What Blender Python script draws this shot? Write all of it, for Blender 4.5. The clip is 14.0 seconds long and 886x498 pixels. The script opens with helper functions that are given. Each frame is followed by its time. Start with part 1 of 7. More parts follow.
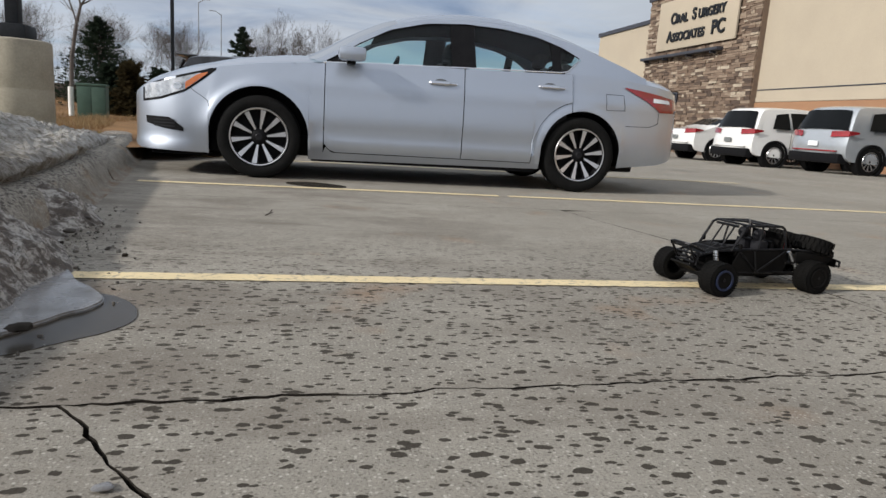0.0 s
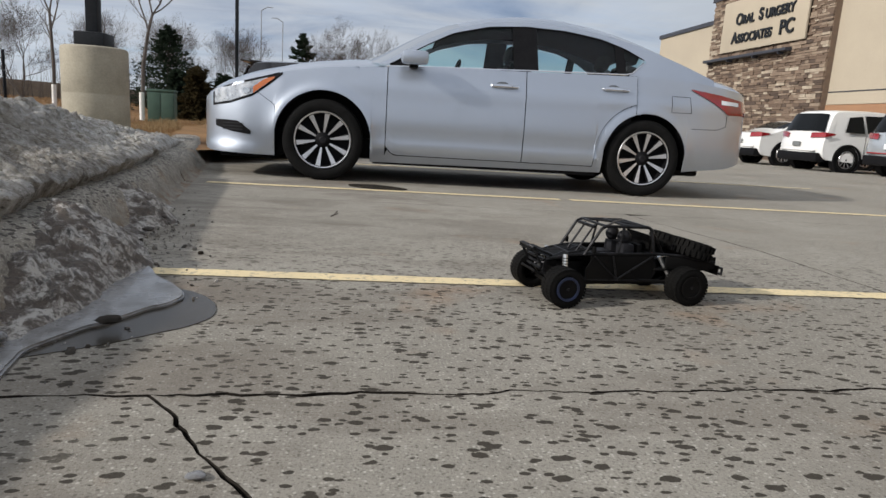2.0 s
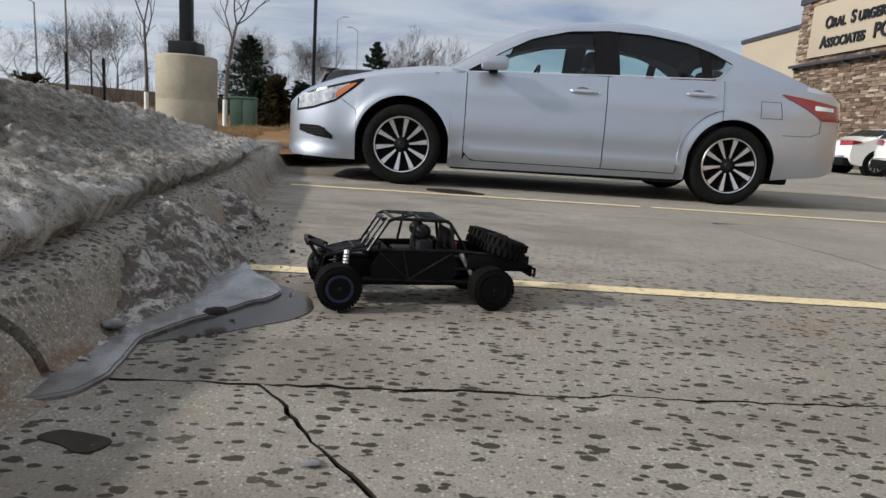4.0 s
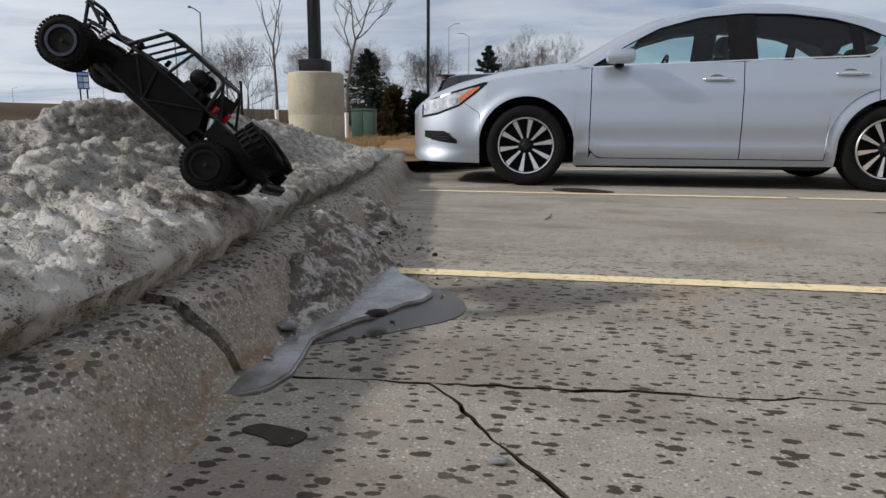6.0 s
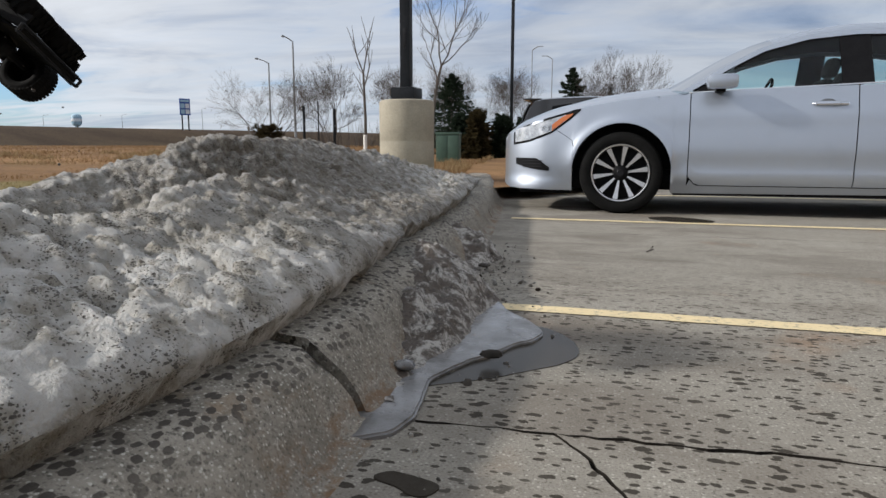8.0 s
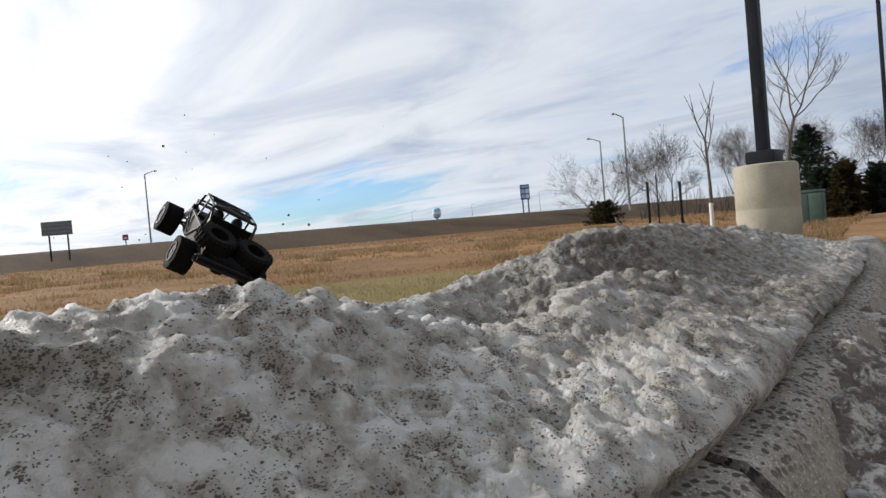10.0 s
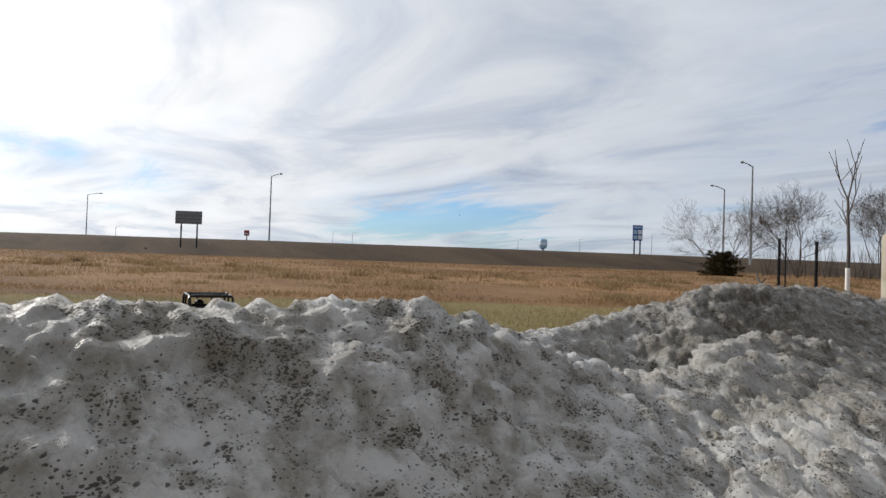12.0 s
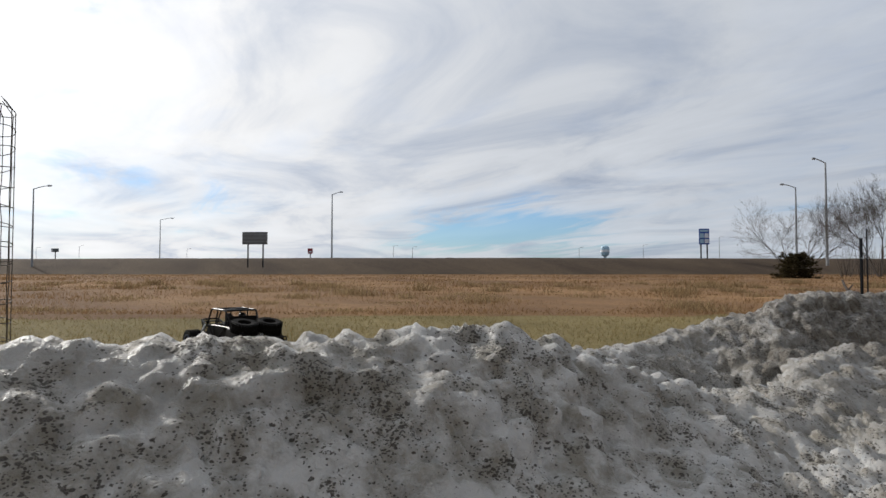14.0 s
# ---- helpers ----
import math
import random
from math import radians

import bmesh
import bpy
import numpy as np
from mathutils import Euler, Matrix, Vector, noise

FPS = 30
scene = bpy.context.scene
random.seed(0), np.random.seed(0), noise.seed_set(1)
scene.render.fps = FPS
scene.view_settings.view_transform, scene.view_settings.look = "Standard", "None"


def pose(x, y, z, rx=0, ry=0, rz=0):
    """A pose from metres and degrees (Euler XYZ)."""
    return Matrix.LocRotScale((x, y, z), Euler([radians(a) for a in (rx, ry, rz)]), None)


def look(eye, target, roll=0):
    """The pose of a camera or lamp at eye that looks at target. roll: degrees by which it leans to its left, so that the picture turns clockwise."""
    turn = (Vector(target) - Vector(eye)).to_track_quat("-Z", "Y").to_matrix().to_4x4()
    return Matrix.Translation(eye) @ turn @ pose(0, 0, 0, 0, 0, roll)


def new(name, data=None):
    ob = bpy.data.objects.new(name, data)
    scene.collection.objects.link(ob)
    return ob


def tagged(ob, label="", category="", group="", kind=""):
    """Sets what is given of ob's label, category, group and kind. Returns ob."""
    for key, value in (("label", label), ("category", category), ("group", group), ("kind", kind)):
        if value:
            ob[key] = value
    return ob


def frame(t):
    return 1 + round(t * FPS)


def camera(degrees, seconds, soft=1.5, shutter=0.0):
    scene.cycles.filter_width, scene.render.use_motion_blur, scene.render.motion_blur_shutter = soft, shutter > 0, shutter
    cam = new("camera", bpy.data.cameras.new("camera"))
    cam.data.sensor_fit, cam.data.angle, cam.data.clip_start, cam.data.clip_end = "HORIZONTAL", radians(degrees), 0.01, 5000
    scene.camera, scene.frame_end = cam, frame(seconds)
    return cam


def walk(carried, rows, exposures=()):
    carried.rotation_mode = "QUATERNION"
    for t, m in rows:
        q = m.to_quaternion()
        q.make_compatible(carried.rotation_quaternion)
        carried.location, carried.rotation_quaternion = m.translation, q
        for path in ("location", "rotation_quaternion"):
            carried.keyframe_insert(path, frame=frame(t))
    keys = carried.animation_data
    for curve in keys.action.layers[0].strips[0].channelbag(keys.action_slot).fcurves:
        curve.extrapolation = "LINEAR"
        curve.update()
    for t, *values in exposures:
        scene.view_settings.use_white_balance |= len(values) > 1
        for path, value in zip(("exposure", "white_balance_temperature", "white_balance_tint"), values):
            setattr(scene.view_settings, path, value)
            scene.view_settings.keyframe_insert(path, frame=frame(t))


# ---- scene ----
cam = camera(67.6, 14.0)
PATH = [
    (0, (0.642, -2.217, 0.549), (1.036, -0.292, 0.173), 3.7),
    (0.5, (0.634, -2.224, 0.558), (0.987, -0.292, 0.178), 3.8),
    (1, (0.615, -2.209, 0.541), (0.919, -0.268, 0.167), 3.5),
    (1.5, (0.604, -2.205, 0.54), (0.895, -0.262, 0.166), 3.6),
    (2, (0.593, -2.204, 0.536), (0.828, -0.253, 0.162), 3.6),
    (2.2, (0.583, -2.194, 0.532), (0.811, -0.242, 0.161), 3.7),
    (4.3, (0.508, -2.201, 0.513), (0.471, -0.235, 0.145), 3.2),
    (4.5, (0.498, -2.2, 0.511), (0.411, -0.236, 0.141), 2.7),
    (5, (0.471, -2.201, 0.506), (0.311, -0.242, 0.134), 1.9),
    (5.5, (0.446, -2.205, 0.508), (0.211, -0.255, 0.132), 1.8),
    (6, (0.425, -2.21, 0.506), (0.111, -0.269, 0.136), 0.3),
    (6.5, (0.408, -2.213, 0.517), (0.046, -0.281, 0.145), 1.2),
    (7, (0.396, -2.215, 0.53), (-0.026, -0.294, 0.163), 1.1),
    (7.2, (0.389, -2.213, 0.534), (-0.052, -0.296, 0.173), 0.9),
    (9.3, (0.224, -2.225, 0.602), (-0.828, -0.53, 0.466), -4.4),
    (9.5, (0.215, -2.241, 0.612), (-0.961, -0.628, 0.494), -5.6),
    (10, (0.179, -2.279, 0.636), (-1.22, -0.85, 0.592), -5.0),
    (10.5, (0.148, -2.314, 0.651), (-1.331, -0.968, 0.65), -3.5),
    (11, (0.132, -2.346, 0.651), (-1.415, -1.078, 0.664), -1.0),
    (11.5, (0.118, -2.366, 0.647), (-1.467, -1.146, 0.672), 1.0),
    (12, (0.108, -2.379, 0.65), (-1.494, -1.182, 0.691), 1.9),
    (12.5, (0.103, -2.391, 0.659), (-1.539, -1.25, 0.709), 1.2),
    (13, (0.102, -2.402, 0.669), (-1.567, -1.3, 0.728), -0.4),
    (13.5, (0.096, -2.409, 0.672), (-1.603, -1.355, 0.739), 0.2),
    (14, (0.091, -2.416, 0.677), (-1.612, -1.369, 0.751), 0.0),
]
walk(cam, [(t, look(eye, target, roll)) for t, eye, target, roll in PATH],
     exposures=[(0.0, -0.10), (7.0, -0.09), (9.5, 0.06), (10.5, 0.04), (12.0, -0.16), (14.0, -0.30)])


# ---- light ----
SUN_AZ, SUN_EL = math.atan2(-0.30, -0.95), radians(28)
sun_way = Vector((math.cos(SUN_AZ) * math.cos(SUN_EL), math.sin(SUN_AZ) * math.cos(SUN_EL), math.sin(SUN_EL)))
sun = new("sun", bpy.data.lights.new("sun", "SUN"))
sun.data.energy, sun.data.angle, sun.data.color = 4.2, radians(3), (1.0, 0.955, 0.895)
sun.matrix_world = look(sun_way * 50, (0, 0, 0))


def link(tree, a, b):
    tree.links.new(a, b)


def node(tree, kind, **values):
    n = tree.nodes.new(kind)
    for key, value in values.items():
        if key in n.inputs:
            n.inputs[key].default_value = value
    return n


def ramp(tree, stops, source):
    n = tree.nodes.new("ShaderNodeValToRGB")
    while len(n.color_ramp.elements) < len(stops):
        n.color_ramp.elements.new(0.5)
    for e, (p, c) in zip(n.color_ramp.elements, stops):
        e.position = p
        e.color = (c, c, c, 1) if isinstance(c, (int, float)) else (*c, 1)
    link(tree, source, n.inputs["Fac"])
    return n.outputs["Color"]


def math_node(tree, op, a, b=0.5, clamp=False):
    n = tree.nodes.new("ShaderNodeMath")
    n.operation, n.use_clamp = op, clamp
    for i, v in enumerate((a, b)):
        if isinstance(v, (int, float)):
            n.inputs[i].default_value = v
        else:
            link(tree, v, n.inputs[i])
    return n.outputs[0]


def mix(tree, fac, a, b, blend="MIX"):
    n = tree.nodes.new("ShaderNodeMix")
    n.data_type, n.blend_type = "RGBA", blend
    for sock, v in ((n.inputs[0], fac), (n.inputs[6], a), (n.inputs[7], b)):
        if isinstance(v, (int, float)):
            sock.default_value = v
        elif isinstance(v, tuple):
            sock.default_value = (*v, 1)
        else:
            link(tree, v, sock)
    return n.outputs[2]


def noise_tex(tree, coord, scale, detail=4, rough=0.55, distort=0.0):
    n = node(tree, "ShaderNodeTexNoise", Scale=scale, Detail=detail, Roughness=rough, Distortion=distort)
    link(tree, coord, n.inputs["Vector"])
    return n.outputs["Fac"]


def stretch(tree, coord, scale, turn=(0, 0, 0)):
    n = tree.nodes.new("ShaderNodeMapping")
    n.inputs["Scale"].default_value = scale
    n.inputs["Rotation"].default_value = turn
    link(tree, coord, n.inputs["Vector"])
    return n.outputs["Vector"]


# sky: clear sky behind a streaky veil of high cloud
world = bpy.data.worlds.new("world")
scene.world = world
world.use_nodes = True
wt = world.node_tree
wt.nodes.clear()
sky = wt.nodes.new("ShaderNodeTexSky")
sky.sky_type, sky.sun_disc = "NISHITA", False
sky.sun_elevation, sky.sun_rotation = SUN_EL, math.pi / 2 - SUN_AZ
sky.air_density, sky.dust_density = 1.0, 0.6
tc = wt.nodes.new("ShaderNodeTexCoord")
way = tc.outputs["Generated"]
sep = wt.nodes.new("ShaderNodeSeparateXYZ")
link(wt, way, sep.inputs[0])
# project the view direction on a cloud deck
height = math_node(wt, "MAXIMUM", math_node(wt, "ADD", sep.outputs[2], 0.10), 0.03)
deck = wt.nodes.new("ShaderNodeCombineXYZ")
link(wt, math_node(wt, "DIVIDE", sep.outputs[0], height), deck.inputs[0])
link(wt, math_node(wt, "DIVIDE", sep.outputs[1], height), deck.inputs[1])
broad = noise_tex(wt, stretch(wt, deck.outputs[0], (0.32, 0.6, 1), (0, 0, 0.5)), 1.0, 6, 0.55, 0.4)
fine = noise_tex(wt, stretch(wt, deck.outputs[0], (0.8, 1.7, 1), (0, 0, 0.5)), 1.2, 8, 0.6, 0.9)
# a thin gap in the cloud low over the embankment
gap_way = wt.nodes.new("ShaderNodeVectorMath")
gap_way.operation = "SUBTRACT"
link(wt, way, gap_way.inputs[0])
gap_way.inputs[1].default_value = (-0.773, 0.63, 0.071)
gap_len = wt.nodes.new("ShaderNodeVectorMath")
gap_len.operation = "LENGTH"
link(wt, stretch(wt, gap_way.outputs[0], (1, 1, 4.0)), gap_len.inputs[0])
gap = ramp(wt, [(0.0, 0.22), (0.12, 0.17), (0.27, 0.0)], gap_len.outputs["Value"])
cover = math_node(wt, "SUBTRACT", math_node(wt, "ADD", math_node(wt, "MULTIPLY", broad, 0.6), math_node(wt, "MULTIPLY", fine, 0.4)), gap)
veil = ramp(wt, [(0.32, 0.12), (0.42, 0.85), (0.54, 1.0)], cover)
toward = wt.nodes.new("ShaderNodeVectorMath")
toward.operation = "DOT_PRODUCT"
link(wt, way, toward.inputs[0])
toward.inputs[1].default_value = sun_way
glow = ramp(wt, [(0.0, (0.41, 0.46, 0.54)), (0.25, (0.51, 0.56, 0.63)), (0.46, (0.53, 0.575, 0.65)), (0.64, (0.63, 0.675, 0.745)), (0.80, (0.75, 0.785, 0.84)), (0.92, (1.08, 1.09, 1.11)), (1.0, (1.5, 1.48, 1.45))],
            math_node(wt, "MULTIPLY", math_node(wt, "ADD", toward.outputs["Value"], 1.0), 0.5))
shade = ramp(wt, [(0.36, 1.12), (0.50, 1.02), (0.63, (0.76, 0.80, 0.87)), (0.76, (0.52, 0.59, 0.71))], noise_tex(wt, stretch(wt, deck.outputs[0], (0.7, 1.05, 1), (0, 0, 0.35)), 0.8, 8, 0.58, 1.0))
cloud = mix(wt, 1.0, glow, shade, "MULTIPLY")
clear = mix(wt, 1.0, sky.outputs[0], (0.060, 0.092, 0.14), "MULTIPLY")
bg = node(wt, "ShaderNodeBackground", Strength=1.0)
link(wt, mix(wt, veil, clear, cloud), bg.inputs["Color"])
wo = wt.nodes.new("ShaderNodeOutputWorld")
link(wt, bg.outputs[0], wo.inputs[0])


# ---- materials ----
def begin(name):
    m = bpy.data.materials.new(name)
    m.use_nodes = True
    t = m.node_tree
    b = t.nodes["Principled BSDF"]
    c = t.nodes.new("ShaderNodeTexCoord").outputs["Object"]
    return m, t, b, c


def bump(tree, bsdf, source, strength, distance=0.01):
    n = node(tree, "ShaderNodeBump", Strength=strength, Distance=distance)
    link(tree, source, n.inputs["Height"])
    link(tree, n.outputs[0], bsdf.inputs["Normal"])


def mat(name, a, b=None, scale=6.0, rough=0.6, metal=0.0, relief=0.0, grain=40.0, clear_coat=0.0, spread=0.08, distance=0.005):
    """Two-scale mottled surface."""
    m, t, s, c = begin(name)
    b = b or tuple(v * 0.75 for v in a)
    big = noise_tex(t, c, scale, 5)
    small = noise_tex(t, c, grain, 4, 0.65)
    k = math_node(t, "ADD", math_node(t, "MULTIPLY", big, 0.6), math_node(t, "MULTIPLY", small, 0.4))
    link(t, mix(t, ramp(t, [(0.36, 0.0), (0.64, 1.0)], k), a, b), s.inputs["Base Color"])
    link(t, math_node(t, "ADD", math_node(t, "MULTIPLY", small, spread * 2), rough - spread, True), s.inputs["Roughness"])
    s.inputs["Metallic"].default_value = metal
    s.inputs["Coat Weight"].default_value = clear_coat
    if max(a) < 0.05 and not clear_coat:
        s.inputs["Specular IOR Level"].default_value = 0.09
    s.inputs["Coat Roughness"].default_value = 0.05
    if relief:
        bump(t, s, small, relief, distance)
    return m


def concrete_lot():
    m, t, s, c = begin("lot_concrete")
    sep = t.nodes.new("ShaderNodeSeparateXYZ")
    link(t, c, sep.inputs[0])
    big = noise_tex(t, c, 0.8, 5, 0.6)
    mid = noise_tex(t, c, 9, 6, 0.7)
    grain = noise_tex(t, c, 170, 3, 0.7)
    col = mix(t, ramp(t, [(0.35, 0.0), (0.65, 1.0)], big), (0.30, 0.280, 0.242), (0.225, 0.208, 0.178))
    col = mix(t, ramp(t, [(0.40, 0.0), (0.70, 0.55)], mid), col, (0.19, 0.175, 0.152))
    col = mix(t, ramp(t, [(0.36, 0.6), (0.47, 0.0)], grain), col, (0.09, 0.082, 0.068))
    col = mix(t, ramp(t, [(0.60, 0.0), (0.70, 0.6)], grain), col, (0.50, 0.48, 0.43))
    rust = noise_tex(t, c, 1.7, 4, 0.6)
    col = mix(t, ramp(t, [(0.60, 0.0), (0.75, 0.5)], rust), col, (0.27, 0.15, 0.075))
    stone = node(t, "ShaderNodeTexVoronoi", Scale=120, Randomness=1.0)
    link(t, c, stone.inputs["Vector"])
    pick = t.nodes.new("ShaderNodeSeparateColor")
    link(t, stone.outputs["Color"], pick.inputs[0])
    inside = ramp(t, [(0.28, 1.0), (0.40, 0.0)], stone.outputs["Distance"])
    col = mix(t, math_node(t, "MULTIPLY", inside, ramp(t, [(0.72, 0.0), (0.80, 0.45)], pick.outputs[0])), col, (0.52, 0.50, 0.45))
    col = mix(t, math_node(t, "MULTIPLY", inside, ramp(t, [(0.16, 0.60), (0.24, 0.0)], pick.outputs[0])), col, (0.07, 0.062, 0.052))
    # damp brownish areas with soft edges, by the kerb and along the first stall
    damp = math_node(t, "MULTIPLY", ramp(t, [(0.46, 0.0), (0.60, 0.55)], noise_tex(t, stretch(t, c, (0.7, 1.6, 1)), 1.5, 6, 0.65, 0.5)),
                     ramp(t, [(0.0, 1.0), (0.35, 0.9), (0.7, 0.25), (1.0, 0.0)], math_node(t, "MULTIPLY", math_node(t, "ADD", sep.outputs[0], 0.4), 0.30, True)))
    col = mix(t, damp, col, (0.105, 0.086, 0.070))
    # wet drip marks, dense near the kerb stalls and gone further off
    wob = noise_tex(t, c, 45, 2)
    near = ramp(t, [(0.0, 1.0), (0.54, 0.95), (0.64, 0.6), (0.74, 0.2), (0.95, 0.0)],
                math_node(t, "MULTIPLY", math_node(t, "ADD", sep.outputs[1], 3.0), 0.19, True))
    total = None
    for scale, size, least in ((27, 0.31, 0.50), (48, 0.33, 0.36)):
        v = node(t, "ShaderNodeTexVoronoi", Scale=scale, Randomness=1.0)
        link(t, stretch(t, c, (0.62, 1.1, 1), (0, 0, 0.12)), v.inputs["Vector"])
        d = math_node(t, "ADD", v.outputs["Distance"], math_node(t, "MULTIPLY", math_node(t, "SUBTRACT", wob, 0.5), 0.5))
        bar = ramp(t, [(size - 0.04, 1.0), (size, 0.0)], d)
        rgb = t.nodes.new("ShaderNodeSeparateColor")
        link(t, v.outputs["Color"], rgb.inputs[0])
        bar = math_node(t, "MULTIPLY", bar, math_node(t, "GREATER_THAN", rgb.outputs[0], least))
        total = bar if total is None else math_node(t, "MAXIMUM", total, bar)
    patch = ramp(t, [(0.34, 0.72), (0.46, 1.0)], noise_tex(t, c, 2.2, 3))
    wet = math_node(t, "MULTIPLY", math_node(t, "MULTIPLY", total, near), patch)
    col = mix(t, math_node(t, "MULTIPLY", wet, 0.95), col, (0.034, 0.029, 0.023))
    link(t, col, s.inputs["Base Color"])
    link(t, math_node(t, "SUBTRACT", 0.86, math_node(t, "MULTIPLY", wet, 0.08)), s.inputs["Roughness"])
    link(t, math_node(t, "SUBTRACT", 0.22, math_node(t, "MULTIPLY", wet, 0.14)), s.inputs["Specular IOR Level"])
    bump(t, s, math_node(t, "ADD", math_node(t, "MULTIPLY", grain, 0.6), mid), 0.6, 0.005)
    return m


def kerb_concrete():
    m, t, s, c = begin("kerb_concrete")
    mid = noise_tex(t, c, 7, 6, 0.7)
    grain = noise_tex(t, c, 130, 3, 0.7)
    col = mix(t, ramp(t, [(0.35, 0.0), (0.68, 1.0)], mid), (0.29, 0.268, 0.228), (0.155, 0.140, 0.114))
    col = mix(t, ramp(t, [(0.36, 0.7), (0.46, 0.0)], grain), col, (0.08, 0.075, 0.065))
    col = mix(t, ramp(t, [(0.58, 0.0), (0.68, 0.7)], grain), col, (0.52, 0.50, 0.45))
    col = mix(t, ramp(t, [(0.56, 0.0), (0.70, 0.7)], noise_tex(t, c, 3.1, 5, 0.7)), col, (0.24, 0.15, 0.075))
    v = node(t, "ShaderNodeTexVoronoi", Scale=56, Randomness=1.0)
    link(t, stretch(t, c, (0.9, 0.65, 0.9)), v.inputs["Vector"])
    d = math_node(t, "ADD", v.outputs["Distance"], math_node(t, "MULTIPLY", math_node(t, "SUBTRACT", noise_tex(t, c, 50, 2), 0.5), 0.5))
    sep = t.nodes.new("ShaderNodeSeparateXYZ")
    link(t, c, sep.inputs[0])
    flat = ramp(t, [(0.55, 0.12), (0.85, 1.0)], math_node(t, "MULTIPLY", sep.outputs[2], 5.5, True))
    stone = node(t, "ShaderNodeTexVoronoi", Scale=135, Randomness=1.0)
    link(t, c, stone.inputs["Vector"])
    pick = t.nodes.new("ShaderNodeSeparateColor")
    link(t, stone.outputs["Color"], pick.inputs[0])
    inside = ramp(t, [(0.28, 1.0), (0.40, 0.0)], stone.outputs["Distance"])
    col = mix(t, math_node(t, "MULTIPLY", inside, ramp(t, [(0.72, 0.0), (0.80, 0.75)], pick.outputs[0])), col, (0.52, 0.50, 0.45))
    col = mix(t, math_node(t, "MULTIPLY", inside, ramp(t, [(0.16, 0.70), (0.24, 0.0)], pick.outputs[0])), col, (0.07, 0.062, 0.052))
    # rust-brown run-off along the foot of the face
    foot = ramp(t, [(0.0, 1.0), (0.25, 0.8), (0.6, 0.0)], math_node(t, "MULTIPLY", sep.outputs[2], 7.0, True))
    col = mix(t, math_node(t, "MULTIPLY", foot, ramp(t, [(0.48, 0.0), (0.60, 0.9)], noise_tex(t, stretch(t, c, (2.0, 1, 2.0)), 8.0, 7, 0.75))), col, (0.155, 0.082, 0.034))
    col = mix(t, math_node(t, "MULTIPLY", foot, 0.15), col, (0.12, 0.10, 0.078))
    spot = math_node(t, "MULTIPLY", ramp(t, [(0.36, 1.0), (0.42, 0.0)], d), flat)
    col = mix(t, math_node(t, "MULTIPLY", spot, 0.95), col, (0.040, 0.033, 0.027))
    link(t, col, s.inputs["Base Color"])
    s.inputs["Roughness"].default_value = 0.85
    bump(t, s, math_node(t, "ADD", math_node(t, "MULTIPLY", grain, 0.5), mid), 0.6, 0.006)
    return m


